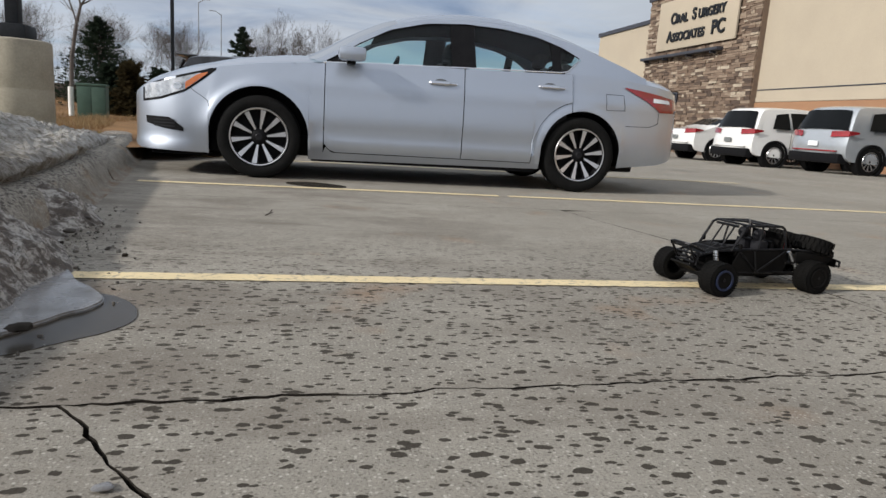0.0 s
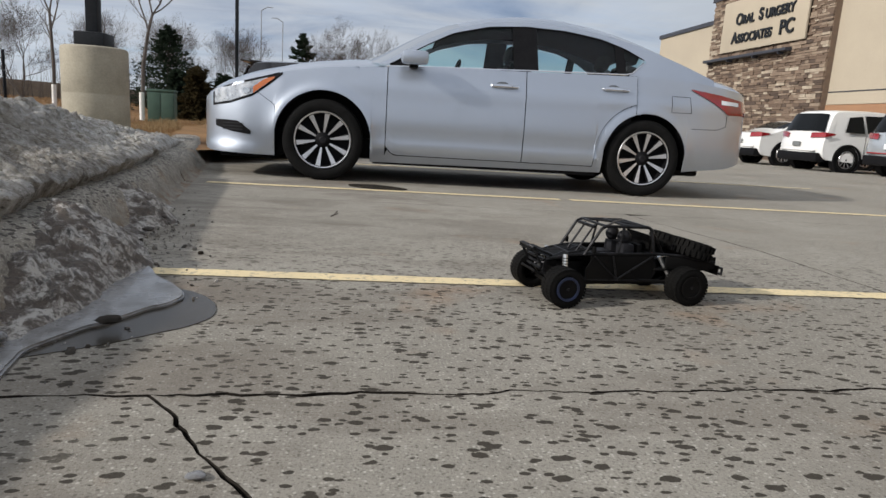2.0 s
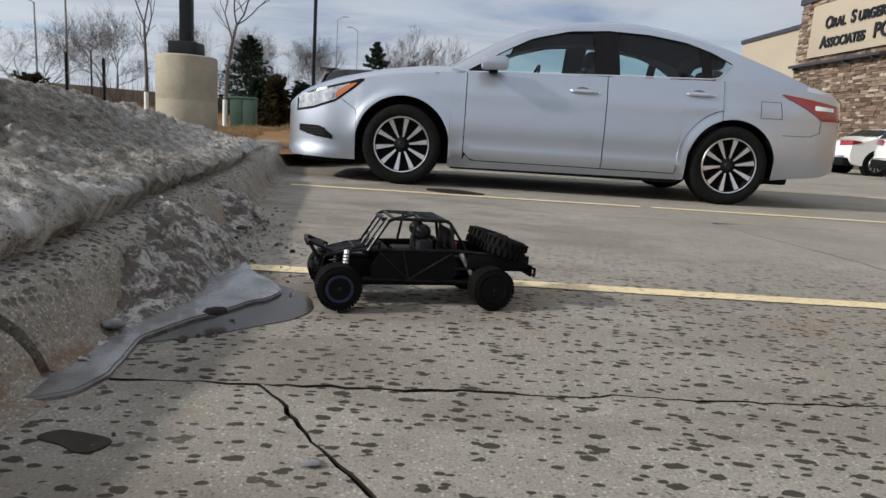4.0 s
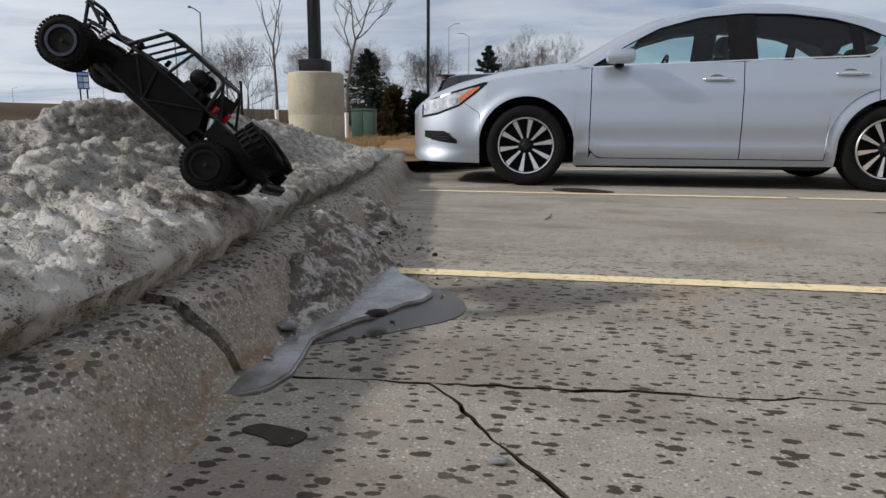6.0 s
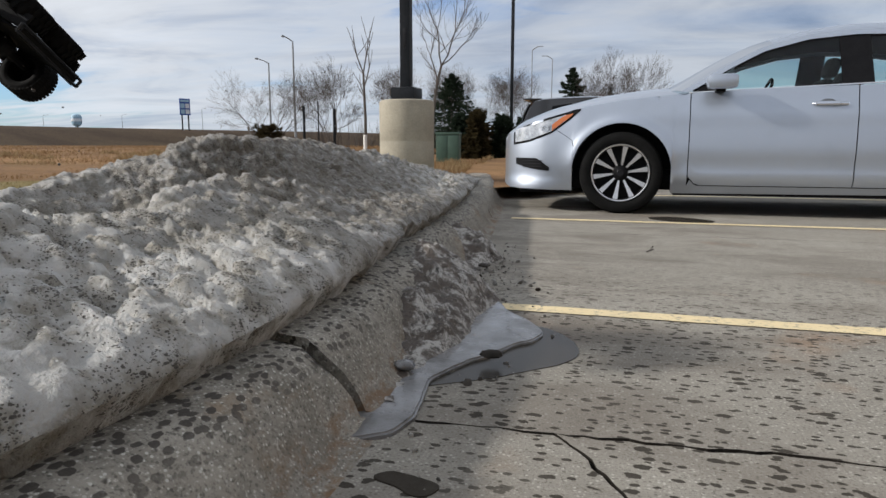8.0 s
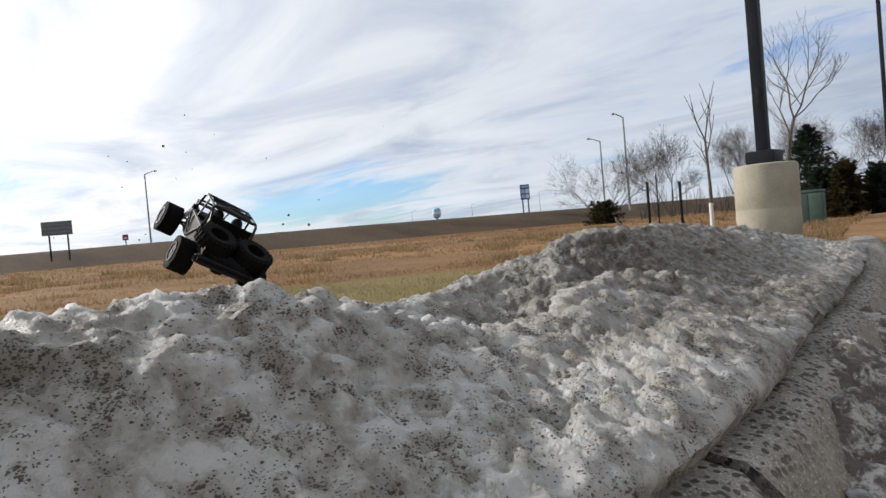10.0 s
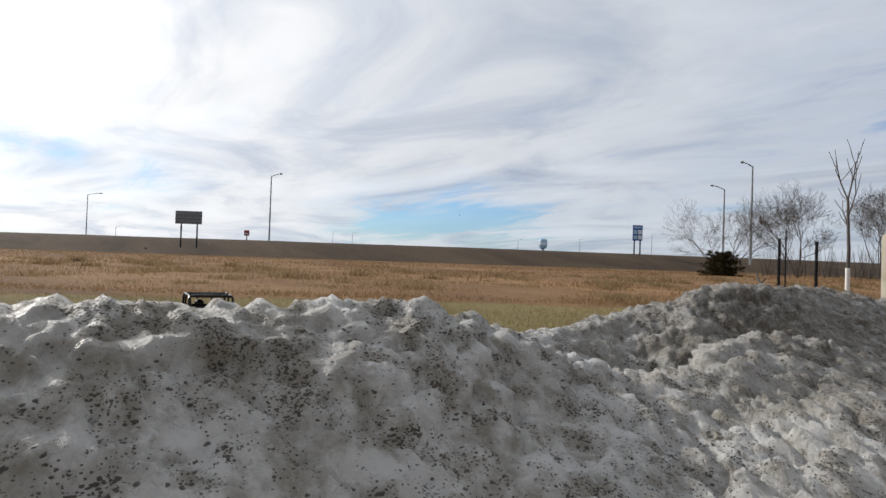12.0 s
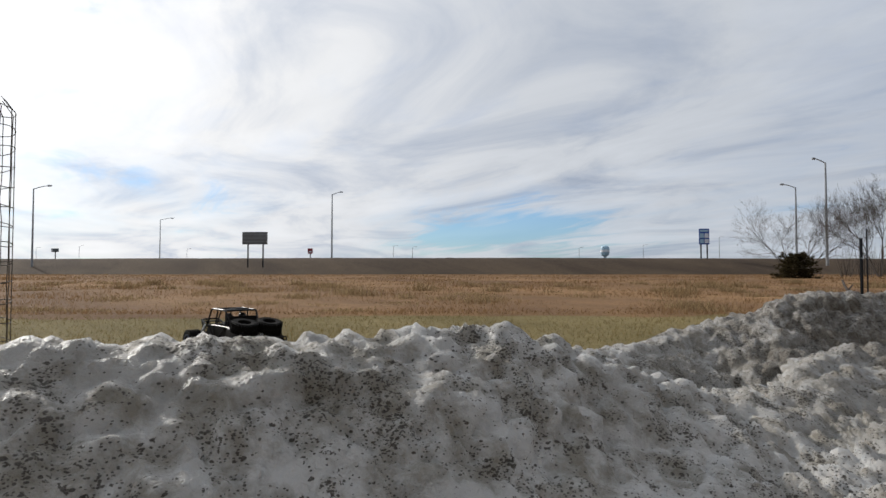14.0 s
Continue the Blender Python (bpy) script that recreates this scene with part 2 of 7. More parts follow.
def dirty_snow():
    m, t, s, c = begin("dirty_snow")
    big = noise_tex(t, c, 2.2, 4, 0.55, 0.3)
    blob = noise_tex(t, c, 12.0, 5, 0.6, 0.3)
    mid = noise_tex(t, c, 19, 6, 0.68, 0.4)
    grit = noise_tex(t, c, 90, 4, 0.7)
    # packed white ice with soft grey and olive stains
    col = mix(t, ramp(t, [(0.38, 0.0), (0.60, 1.0)], big), (0.52, 0.51, 0.49), (0.35, 0.337, 0.31))
    soft = math_node(t, "ADD", math_node(t, "MULTIPLY", blob, 0.62), math_node(t, "MULTIPLY", mid, 0.38))
    col = mix(t, ramp(t, [(0.45, 0.0), (0.51, 0.40), (0.59, 0.80)], soft), col, (0.175, 0.153, 0.112))
    # finer, browner dirt on the far ridge; its tint also paints near-face shade
    sep = t.nodes.new("ShaderNodeSeparateXYZ")
    link(t, c, sep.inputs[0])
    far_dirt_shade = ramp(t, [(0.0, 0.0), (0.30, 1.0), (0.50, 0.85), (0.75, 0.25)], math_node(t, "MULTIPLY", math_node(t, "ADD", sep.outputs[1], math_node(t, "ADD", math_node(t, "MULTIPLY", big, 1.2), 0.30)), 0.25, True))
    fine = noise_tex(t, c, 34, 6, 0.75, 0.4)
    col = mix(t, math_node(t, "MULTIPLY", far_dirt_shade, ramp(t, [(0.38, 0.25), (0.58, 0.92)], fine)), col, (0.105, 0.085, 0.062))
    # dark flecks in clusters
    drift = noise_tex(t, c, 8.5, 5, 0.62, 0.6)
    thick = math_node(t, "ADD", math_node(t, "MULTIPLY", drift, 0.5), math_node(t, "MULTIPLY", soft, 0.5))
    for scale, reach, lo, hi in ((95, 0.40, 0.03, 0.45), (150, 0.43, 0.07, 0.6), (260, 0.46, 0.14, 0.7)):
        v = node(t, "ShaderNodeTexVoronoi", Scale=scale, Randomness=1.0)
        link(t, stretch(t, c, (0.8, 0.8, 1.35), (0.5, 0.3, 0.2)), v.inputs["Vector"])
        rgb = t.nodes.new("ShaderNodeSeparateColor")
        link(t, v.outputs["Color"], rgb.inputs[0])
        d = math_node(t, "ADD", v.outputs["Distance"], math_node(t, "MULTIPLY", math_node(t, "SUBTRACT", grit, 0.5), 0.7))
        dot = ramp(t, [(reach - 0.08, 1.0), (reach, 0.0)], d)
        chance = ramp(t, [(0.44, 0.006), (0.505, lo), (0.58, hi)], thick)
        dot = math_node(t, "MULTIPLY", dot, math_node(t, "LESS_THAN", rgb.outputs[0], chance))
        col = mix(t, math_node(t, "MULTIPLY", dot, 0.9), col, (0.040, 0.031, 0.021))
    link(t, col, s.inputs["Base Color"])
    link(t, ramp(t, [(0.3, 0.30), (0.7, 0.75)], mid), s.inputs["Roughness"])
    s.inputs["Subsurface Weight"].default_value = 0.35
    s.inputs["Subsurface Radius"].default_value = (0.03, 0.035, 0.04)
    s.inputs["Subsurface Scale"].default_value = 0.3
    rise = math_node(t, "ADD", math_node(t, "MULTIPLY", grit, 0.7), math_node(t, "ADD", math_node(t, "MULTIPLY", mid, 0.7), math_node(t, "MULTIPLY", math_node(t, "MULTIPLY", fine, far_dirt_shade), 0.8)))
    bump(t, s, rise, 0.9, 0.026)
    return m


def stain_ice():
    m, t, s, c = begin("grey_ice")
    mid = noise_tex(t, c, 8, 5, 0.6)
    grit = noise_tex(t, c, 70, 4, 0.7)
    col = mix(t, ramp(t, [(0.35, 0.0), (0.65, 1.0)], mid), (0.22, 0.22, 0.225), (0.085, 0.080, 0.076))
    col = mix(t, ramp(t, [(0.60, 0.0), (0.68, 0.8)], grit), col, (0.05, 0.04, 0.035))
    link(t, col, s.inputs["Base Color"])
    link(t, ramp(t, [(0.3, 0.15), (0.7, 0.45)], mid), s.inputs["Roughness"])
    s.inputs["Coat Weight"].default_value = 0.3
    bump(t, s, math_node(t, "ADD", mid, math_node(t, "MULTIPLY", grit, 0.3)), 0.4, 0.01)
    return m


def grass_ground(name, a, b, dark, scale):
    m, t, s, c = begin(name)
    big = noise_tex(t, stretch(t, c, (0.35, 1, 1), (0, 0, -1.03)), scale, 6, 0.65, 0.4)
    fine = noise_tex(t, c, scale * 40, 4, 0.7)
    col = mix(t, ramp(t, [(0.38, 0.0), (0.62, 1.0)], big), a, b)
    col = mix(t, ramp(t, [(0.45, 0.0), (0.70, 0.7)], fine), col, dark)
    link(t, col, s.inputs["Base Color"])
    s.inputs["Roughness"].default_value = 0.95
    s.inputs["Specular IOR Level"].default_value = 0.1
    bump(t, s, fine, 0.7, 0.03)
    return m


def blades(name, a, b):
    m, t, s, c = begin(name)
    g = t.nodes.new("ShaderNodeNewGeometry")
    link(t, mix(t, g.outputs["Random Per Island"], a, b), s.inputs["Base Color"])
    s.inputs["Roughness"].default_value = 0.9
    s.inputs["Specular IOR Level"].default_value = 0.1
    through_light = t.nodes.new("ShaderNodeBsdfTranslucent")
    link(t, mix(t, g.outputs["Random Per Island"], a, b), through_light.inputs["Color"])
    both_ways = t.nodes.new("ShaderNodeMixShader")
    both_ways.inputs[0].default_value = 0.45
    link(t, s.outputs[0], both_ways.inputs[1])
    link(t, through_light.outputs[0], both_ways.inputs[2])
    link(t, both_ways.outputs[0], t.nodes["Material Output"].inputs["Surface"])
    return m


def car_paint(name, a, flake=0.5, rough=0.27):
    m, t, s, c = begin(name)
    n = noise_tex(t, c, 900, 2)
    d = noise_tex(t, c, 2.5, 4)
    sep = t.nodes.new("ShaderNodeSeparateXYZ")
    link(t, c, sep.inputs[0])
    col = mix(t, ramp(t, [(0.4, 0.0), (0.6, 0.25)], n), a, tuple(min(1, v * 1.25) for v in a))
    col = mix(t, ramp(t, [(0.50, 0.0), (0.75, 0.25)], d), col, tuple(v * 0.72 for v in a))
    link(t, col, s.inputs["Base Color"])
    s.inputs["Metallic"].default_value = flake
    s.inputs["Roughness"].default_value = rough
    s.inputs["Coat Weight"].default_value = 0.9
    s.inputs["Coat Roughness"].default_value = 0.08
    return m


def glass(name, tint, rough=0.02, alpha=1.0):
    m, t, s, c = begin(name)
    t.nodes.remove(s)
    clear = t.nodes.new("ShaderNodeBsdfTransparent")
    clear.inputs["Color"].default_value = (*tint, 1)
    shine = node(t, "ShaderNodeBsdfGlossy", Roughness=rough)
    f = node(t, "ShaderNodeFresnel", IOR=1.45)
    both = t.nodes.new("ShaderNodeMixShader")
    link(t, f.outputs[0], both.inputs[0])
    link(t, clear.outputs[0], both.inputs[1])
    link(t, shine.outputs[0], both.inputs[2])
    link(t, both.outputs[0], t.nodes["Material Output"].inputs["Surface"])
    return m


def stone_veneer():
    m, t, s, c = begin("stone")
    o = t.nodes.new("ShaderNodeObjectInfo")
    g = t.nodes.new("ShaderNodeNewGeometry")
    pick = math_node(t, "FRACT", math_node(t, "ADD", o.outputs["Random"], g.outputs["Random Per Island"]))
    col = ramp(t, [(0.0, (0.06, 0.040, 0.030)), (0.35, (0.145, 0.098, 0.068)), (0.6, (0.20, 0.142, 0.102)), (0.85, (0.29, 0.225, 0.165)), (1.0, (0.44, 0.375, 0.29))], pick)
    n = noise_tex(t, c, 6, 5, 0.7)
    link(t, mix(t, ramp(t, [(0.4, 0.0), (0.7, 0.5)], n), col, (0.08, 0.06, 0.05)), s.inputs["Base Color"])
    s.inputs["Roughness"].default_value = 0.9
    bump(t, s, n, 0.5, 0.02)
    return m


M_LOT, M_KERB, M_SNOW, M_ICE = concrete_lot(), kerb_concrete(), dirty_snow(), stain_ice()
M_SOIL_SHADE = mat("dark_soil_shade", (0.035, 0.03, 0.025), (0.015, 0.013, 0.011), 9, 0.95, relief=0.5)
M_DAMP = mat("damp_concrete", (0.049, 0.043, 0.035), (0.036, 0.031, 0.025), 26, 0.9, relief=0.3, grain=120)
M_GRIT = mat("wet_grit", (0.07, 0.058, 0.048), (0.025, 0.021, 0.018), 12, 0.7, relief=0.8, grain=70)


def worn_yellow():
    m, t, s, c = begin("worn_yellow_paint")
    n = noise_tex(t, c, 38, 5, 0.75)
    b = noise_tex(t, c, 5, 4)
    col = mix(t, ramp(t, [(0.4, 0.0), (0.7, 0.6)], b), (0.66, 0.54, 0.32), (0.52, 0.43, 0.27))
    col = mix(t, ramp(t, [(0.54, 0.0), (0.62, 0.85)], n), col, (0.24, 0.215, 0.175))
    link(t, col, s.inputs["Base Color"])
    s.inputs["Roughness"].default_value = 0.8
    bump(t, s, n, 0.4, 0.002)
    return m


M_YELLOW = worn_yellow()
M_LAWN = grass_ground("dry_lawn", (0.235, 0.185, 0.085), (0.145, 0.118, 0.050), (0.085, 0.066, 0.03), 0.6)
M_PRAIRIE = grass_ground("dry_prairie", (0.28, 0.165, 0.080), (0.135, 0.078, 0.042), (0.10, 0.058, 0.03), 0.22)
M_BANK = grass_ground("brown_bank", (0.090, 0.064, 0.041), (0.052, 0.036, 0.024), (0.028, 0.020, 0.015), 0.16)
M_BLADE_LAWN = blades("lawn_blade", (0.27, 0.20, 0.095), (0.12, 0.10, 0.038))
M_BLADE_STRAW = blades("straw_blade", (0.36, 0.27, 0.15), (0.15, 0.095, 0.05))
M_BLADE_TALL = blades("tall_grass_blade", (0.27, 0.168, 0.086), (0.17, 0.10, 0.05))
M_SILVER = car_paint("silver_paint", (0.415, 0.455, 0.525), 0.82, 0.40)
M_WHITE_PAINT = car_paint("white_car_paint", (0.68, 0.68, 0.67), 0.0)
M_GREY_PAINT = car_paint("grey_car_paint", (0.42, 0.45, 0.48), 0.5)
M_BLACK_PAINT = car_paint("black_car_paint", (0.010, 0.010, 0.012), 0.0)
M_BLACK_PLASTIC = mat("black_plastic", (0.009, 0.009, 0.010), (0.005, 0.005, 0.006), 12, 0.55, relief=0.1)
M_RUBBER = mat("rubber", (0.010, 0.010, 0.010), (0.006, 0.006, 0.006), 14, 0.8, relief=0.3, grain=60)
M_ALLOY = mat("machined_alloy", (0.70, 0.70, 0.71), (0.58, 0.58, 0.60), 20, 0.32, 0.9)
M_CHROME = mat("chrome", (0.80, 0.80, 0.82), (0.7, 0.7, 0.72), 10, 0.12, 1.0)
M_DARK_METAL = mat("dark_metal", (0.03, 0.03, 0.033), (0.018, 0.018, 0.02), 10, 0.45, 0.6)
M_GLASS = glass("tinted_glass", (0.70, 0.84, 0.85))
M_PRIVACY = glass("privacy_glass", (0.03, 0.035, 0.035))
M_CLEAR = glass("clear_lens", (0.92, 0.93, 0.94), 0.02)
M_RED_LENS = mat("red_lens", (0.26, 0.006, 0.010), (0.17, 0.004, 0.007), 8, 0.15, clear_coat=1.0)
M_AMBER = mat("amber_lens", (0.48, 0.12, 0.015), (0.38, 0.09, 0.012), 8, 0.18, clear_coat=1.0)
M_SEAT = mat("dark_trim", (0.035, 0.035, 0.038), (0.02, 0.02, 0.022), 8, 0.85)
M_PED = mat("pedestal_concrete", (0.38, 0.345, 0.27), (0.26, 0.235, 0.185), 3, 0.85, relief=0.3, grain=50)
M_BLACK_STEEL = mat("black_steel", (0.014, 0.016, 0.019), (0.022, 0.024, 0.028), 6, 0.45)
M_BARK = mat("bark", (0.115, 0.098, 0.086), (0.062, 0.052, 0.046), 5, 0.95, relief=0.5)
M_BARK_DARK = mat("dark_bark", (0.075, 0.060, 0.052), (0.045, 0.037, 0.032), 5, 0.95)
M_WRAP = mat("white_trunk_wrap", (0.78, 0.77, 0.74), (0.66, 0.64, 0.6), 9, 0.8)
M_NEEDLE = blades("needles", (0.030, 0.044, 0.028), (0.012, 0.019, 0.013))
M_CEDAR = blades("brown_foliage", (0.060, 0.047, 0.022), (0.022, 0.018, 0.009))
M_BOX = mat("green_cabinet_paint", (0.055, 0.105, 0.075), (0.04, 0.08, 0.058), 4, 0.55)
M_STUCCO = mat("tan_stucco", (0.40, 0.345, 0.265), (0.36, 0.31, 0.24), 0.7, 0.9, relief=0.2, grain=30)
M_STUCCO_BAND = mat("brown_stucco", (0.30, 0.165, 0.09), (0.26, 0.14, 0.078), 0.8, 0.9, relief=0.2, grain=30)
M_STONE = stone_veneer()
M_COPING = mat("dark_coping", (0.035, 0.038, 0.05), (0.025, 0.027, 0.035), 3, 0.5)
M_GALV = mat("galvanised_steel", (0.30, 0.31, 0.32), (0.20, 0.21, 0.22), 5, 0.5, 0.6)
M_SIGN_GREY = mat("sign_back", (0.16, 0.17, 0.17), (0.10, 0.11, 0.11), 2, 0.6)
M_SIGN_BLUE = mat("sign_blue", (0.03, 0.09, 0.36), (0.025, 0.075, 0.30), 2, 0.5)
M_SIGN_RED = mat("sign_red", (0.30, 0.04, 0.05), (0.24, 0.03, 0.04), 2, 0.5)
M_SIGN_WHITE = mat("sign_white", (0.75, 0.77, 0.80), (0.65, 0.67, 0.7), 2, 0.5)
M_TOWER = mat("pale_blue_tank", (0.38, 0.55, 0.66), (0.30, 0.45, 0.56), 0.1, 0.5)
M_WIRE = mat("rusty_wire", (0.10, 0.08, 0.06), (0.05, 0.04, 0.032), 20, 0.7, 0.3)


# ---- building helpers ----
def mesh_object(name, bm, material, parent=None, label="", smooth=None):
    me = bpy.data.meshes.new(name)
    bm.normal_update()
    bm.to_mesh(me)
    bm.free()
    for m in (material if isinstance(material, (list, tuple)) else [material]):
        me.materials.append(m)
    if smooth is not None:
        me.shade_smooth()
        me.set_sharp_from_angle(angle=radians(smooth))
    ob = new(name, me)
    if parent is not None:
        ob.parent = parent
    if label:
        ob["label"] = label
    return ob


def part(name, bm, material, parent, label="", smooth=35):
    return mesh_object(name, bm, material, parent, label, smooth)


def thing(name, label, category, m=None, group="", kind=""):
    ob = new(name)
    ob.empty_display_size = 0.1
    if m is not None:
        ob.matrix_basis = m
    return tagged(ob, label, category, group, kind)


def box(bm, x0, y0, z0, x1, y1, z1, bevel=0.0, m=None):
    vs = [Vector((x, y, z)) for x in (x0, x1) for y in (y0, y1) for z in (z0, z1)]
    vs = [bm.verts.new(m @ v if m is not None else v) for v in vs]
    fs = [bm.faces.new([vs[i] for i in q]) for q in ((0, 1, 3, 2), (4, 6, 7, 5), (0, 4, 5, 1), (2, 3, 7, 6), (0, 2, 6, 4), (1, 5, 7, 3))]
    if bevel:
        bmesh.ops.bevel(bm, geom=list({e for f in fs for e in f.edges}), offset=bevel, segments=2, affect="EDGES", profile=0.6)
    return bm


def boxed(*a, **k):
    return box(bmesh.new(), *a, **k)


def rod(bm, a, b, r0, r1=None, n=8, caps=True):
    """A round bar from a to b."""
    a, b = Vector(a), Vector(b)
    r1 = r0 if r1 is None else r1
    d = b - a
    if d.length < 1e-6:
        return bm
    q = d.to_track_quat("Z", "Y").to_matrix()
    rings = []
    for p, r in ((a, r0), (b, r1)):
        rings.append([bm.verts.new(p + q @ Vector((r * math.cos(k * math.tau / n), r * math.sin(k * math.tau / n), 0))) for k in range(n)])
    for k in range(n):
        bm.faces.new((rings[0][k], rings[0][(k + 1) % n], rings[1][(k + 1) % n], rings[1][k]))
    if caps:
        bm.faces.new(rings[0][::-1])
        bm.faces.new(rings[1])
    return bm


def pipe(bm, pts, r, n=6):
    for a, b in zip(pts, pts[1:]):
        rod(bm, a, b, r, r, n)
    return bm


def lathe(bm, profile, n=32, axis="Y", m=None, close=False):
    """Turn (radius, along) points about an axis."""
    rings = []
    for r, h in profile:
        ring = []
        for k in range(n):
            a = k * math.tau / n
            v = {"Y": Vector((r * math.cos(a), h, r * math.sin(a))), "Z": Vector((r * math.cos(a), r * math.sin(a), h)), "X": Vector((h, r * math.cos(a), r * math.sin(a)))}[axis]
            ring.append(bm.verts.new(m @ v if m is not None else v))
        rings.append(ring)
    pairs = list(zip(rings, rings[1:])) + ([(rings[-1], rings[0])] if close else [])
    for a, b in pairs:
        for k in range(n):
            bm.faces.new((a[k], a[(k + 1) % n], b[(k + 1) % n], b[k]))
    if not close:
        bm.faces.new(rings[0][::-1])
        bm.faces.new(rings[-1])
    bmesh.ops.recalc_face_normals(bm, faces=bm.faces[:])
    return bm


def grid_mesh(bm, rows):
    """Faces between rows of points of equal length."""
    vs = [[bm.verts.new(p) for p in r] for r in rows]
    for a, b in zip(vs, vs[1:]):
        for k in range(len(a) - 1):
            quad = [a[k], a[k + 1], b[k + 1], b[k]]
            if len({tuple(v.co) for v in quad}) >= 3:
                bm.faces.new(quad)
    return vs


def prism(bm, outline, z0, z1):
    """An upright prism over a flat outline."""
    lo = [bm.verts.new((x, y, z0)) for x, y in outline]
    hi = [bm.verts.new((x, y, z1)) for x, y in outline]
    n = len(outline)
    bm.faces.new(hi)
    bm.faces.new(lo[::-1])
    for k in range(n):
        bm.faces.new((lo[k], lo[(k + 1) % n], hi[(k + 1) % n], hi[k]))
    bmesh.ops.recalc_face_normals(bm, faces=bm.faces[:])
    return bm


def smoothstep(a, b, x):
    t = min(1, max(0, (x - a) / (b - a)))
    return t * t * (3 - 2 * t)


# ---- the lot ----
KERB_Y = (-30, -6, -2.5, -1.2, -1.0, -0.4, 0.5, 1.3, 2.2, 3.3, 4.4, 6.0, 8.0, 10.0, 12.0, 20.0)
KERB_X = (-0.18, -0.175, -0.17, -0.175, -0.185, -0.25, -0.385, -0.50, -0.635, -0.81, -0.99, -1.32, -1.75, -2.15, -2.5, -4.0)


def kerb_x(y):
    """Foot of the kerb."""
    return float(np.mean([np.interp(y + d, KERB_Y, KERB_X) for d in (-0.3, -0.15, 0, 0.15, 0.3)]))


def lot_z(x, y):
    return -0.14 * smoothstep(5.0, 17.0, y)


def jag(a, b, step=0.028, size=0.006, seed=0):
    """A ragged line from a to b."""
    a, b = Vector(a), Vector(b)
    n = max(2, int((b - a).length / step))
    side = Vector((-(b - a).y, (b - a).x)).normalized()
    return [a.lerp(b, k / n) + side * size * (0 if k in (0, n) else noise.noise(Vector((k * 0.9, seed, 0.3))) * 1.6 + noise.noise(Vector((k * 0.17, seed, 5))) * 2.0) for k in range(n + 1)]


def offset_line(pts, d):
    out = []
    for k, p in enumerate(pts):
        q = pts[min(k + 1, len(pts) - 1)] - pts[max(k - 1, 0)]
        w = 0.9 + 1.3 * noise.noise(Vector((p.x * 14, p.y * 14, d * 900)))
        out.append(p + Vector((-q.y, q.x)).normalized() * d * max(0.3, w))
    return out


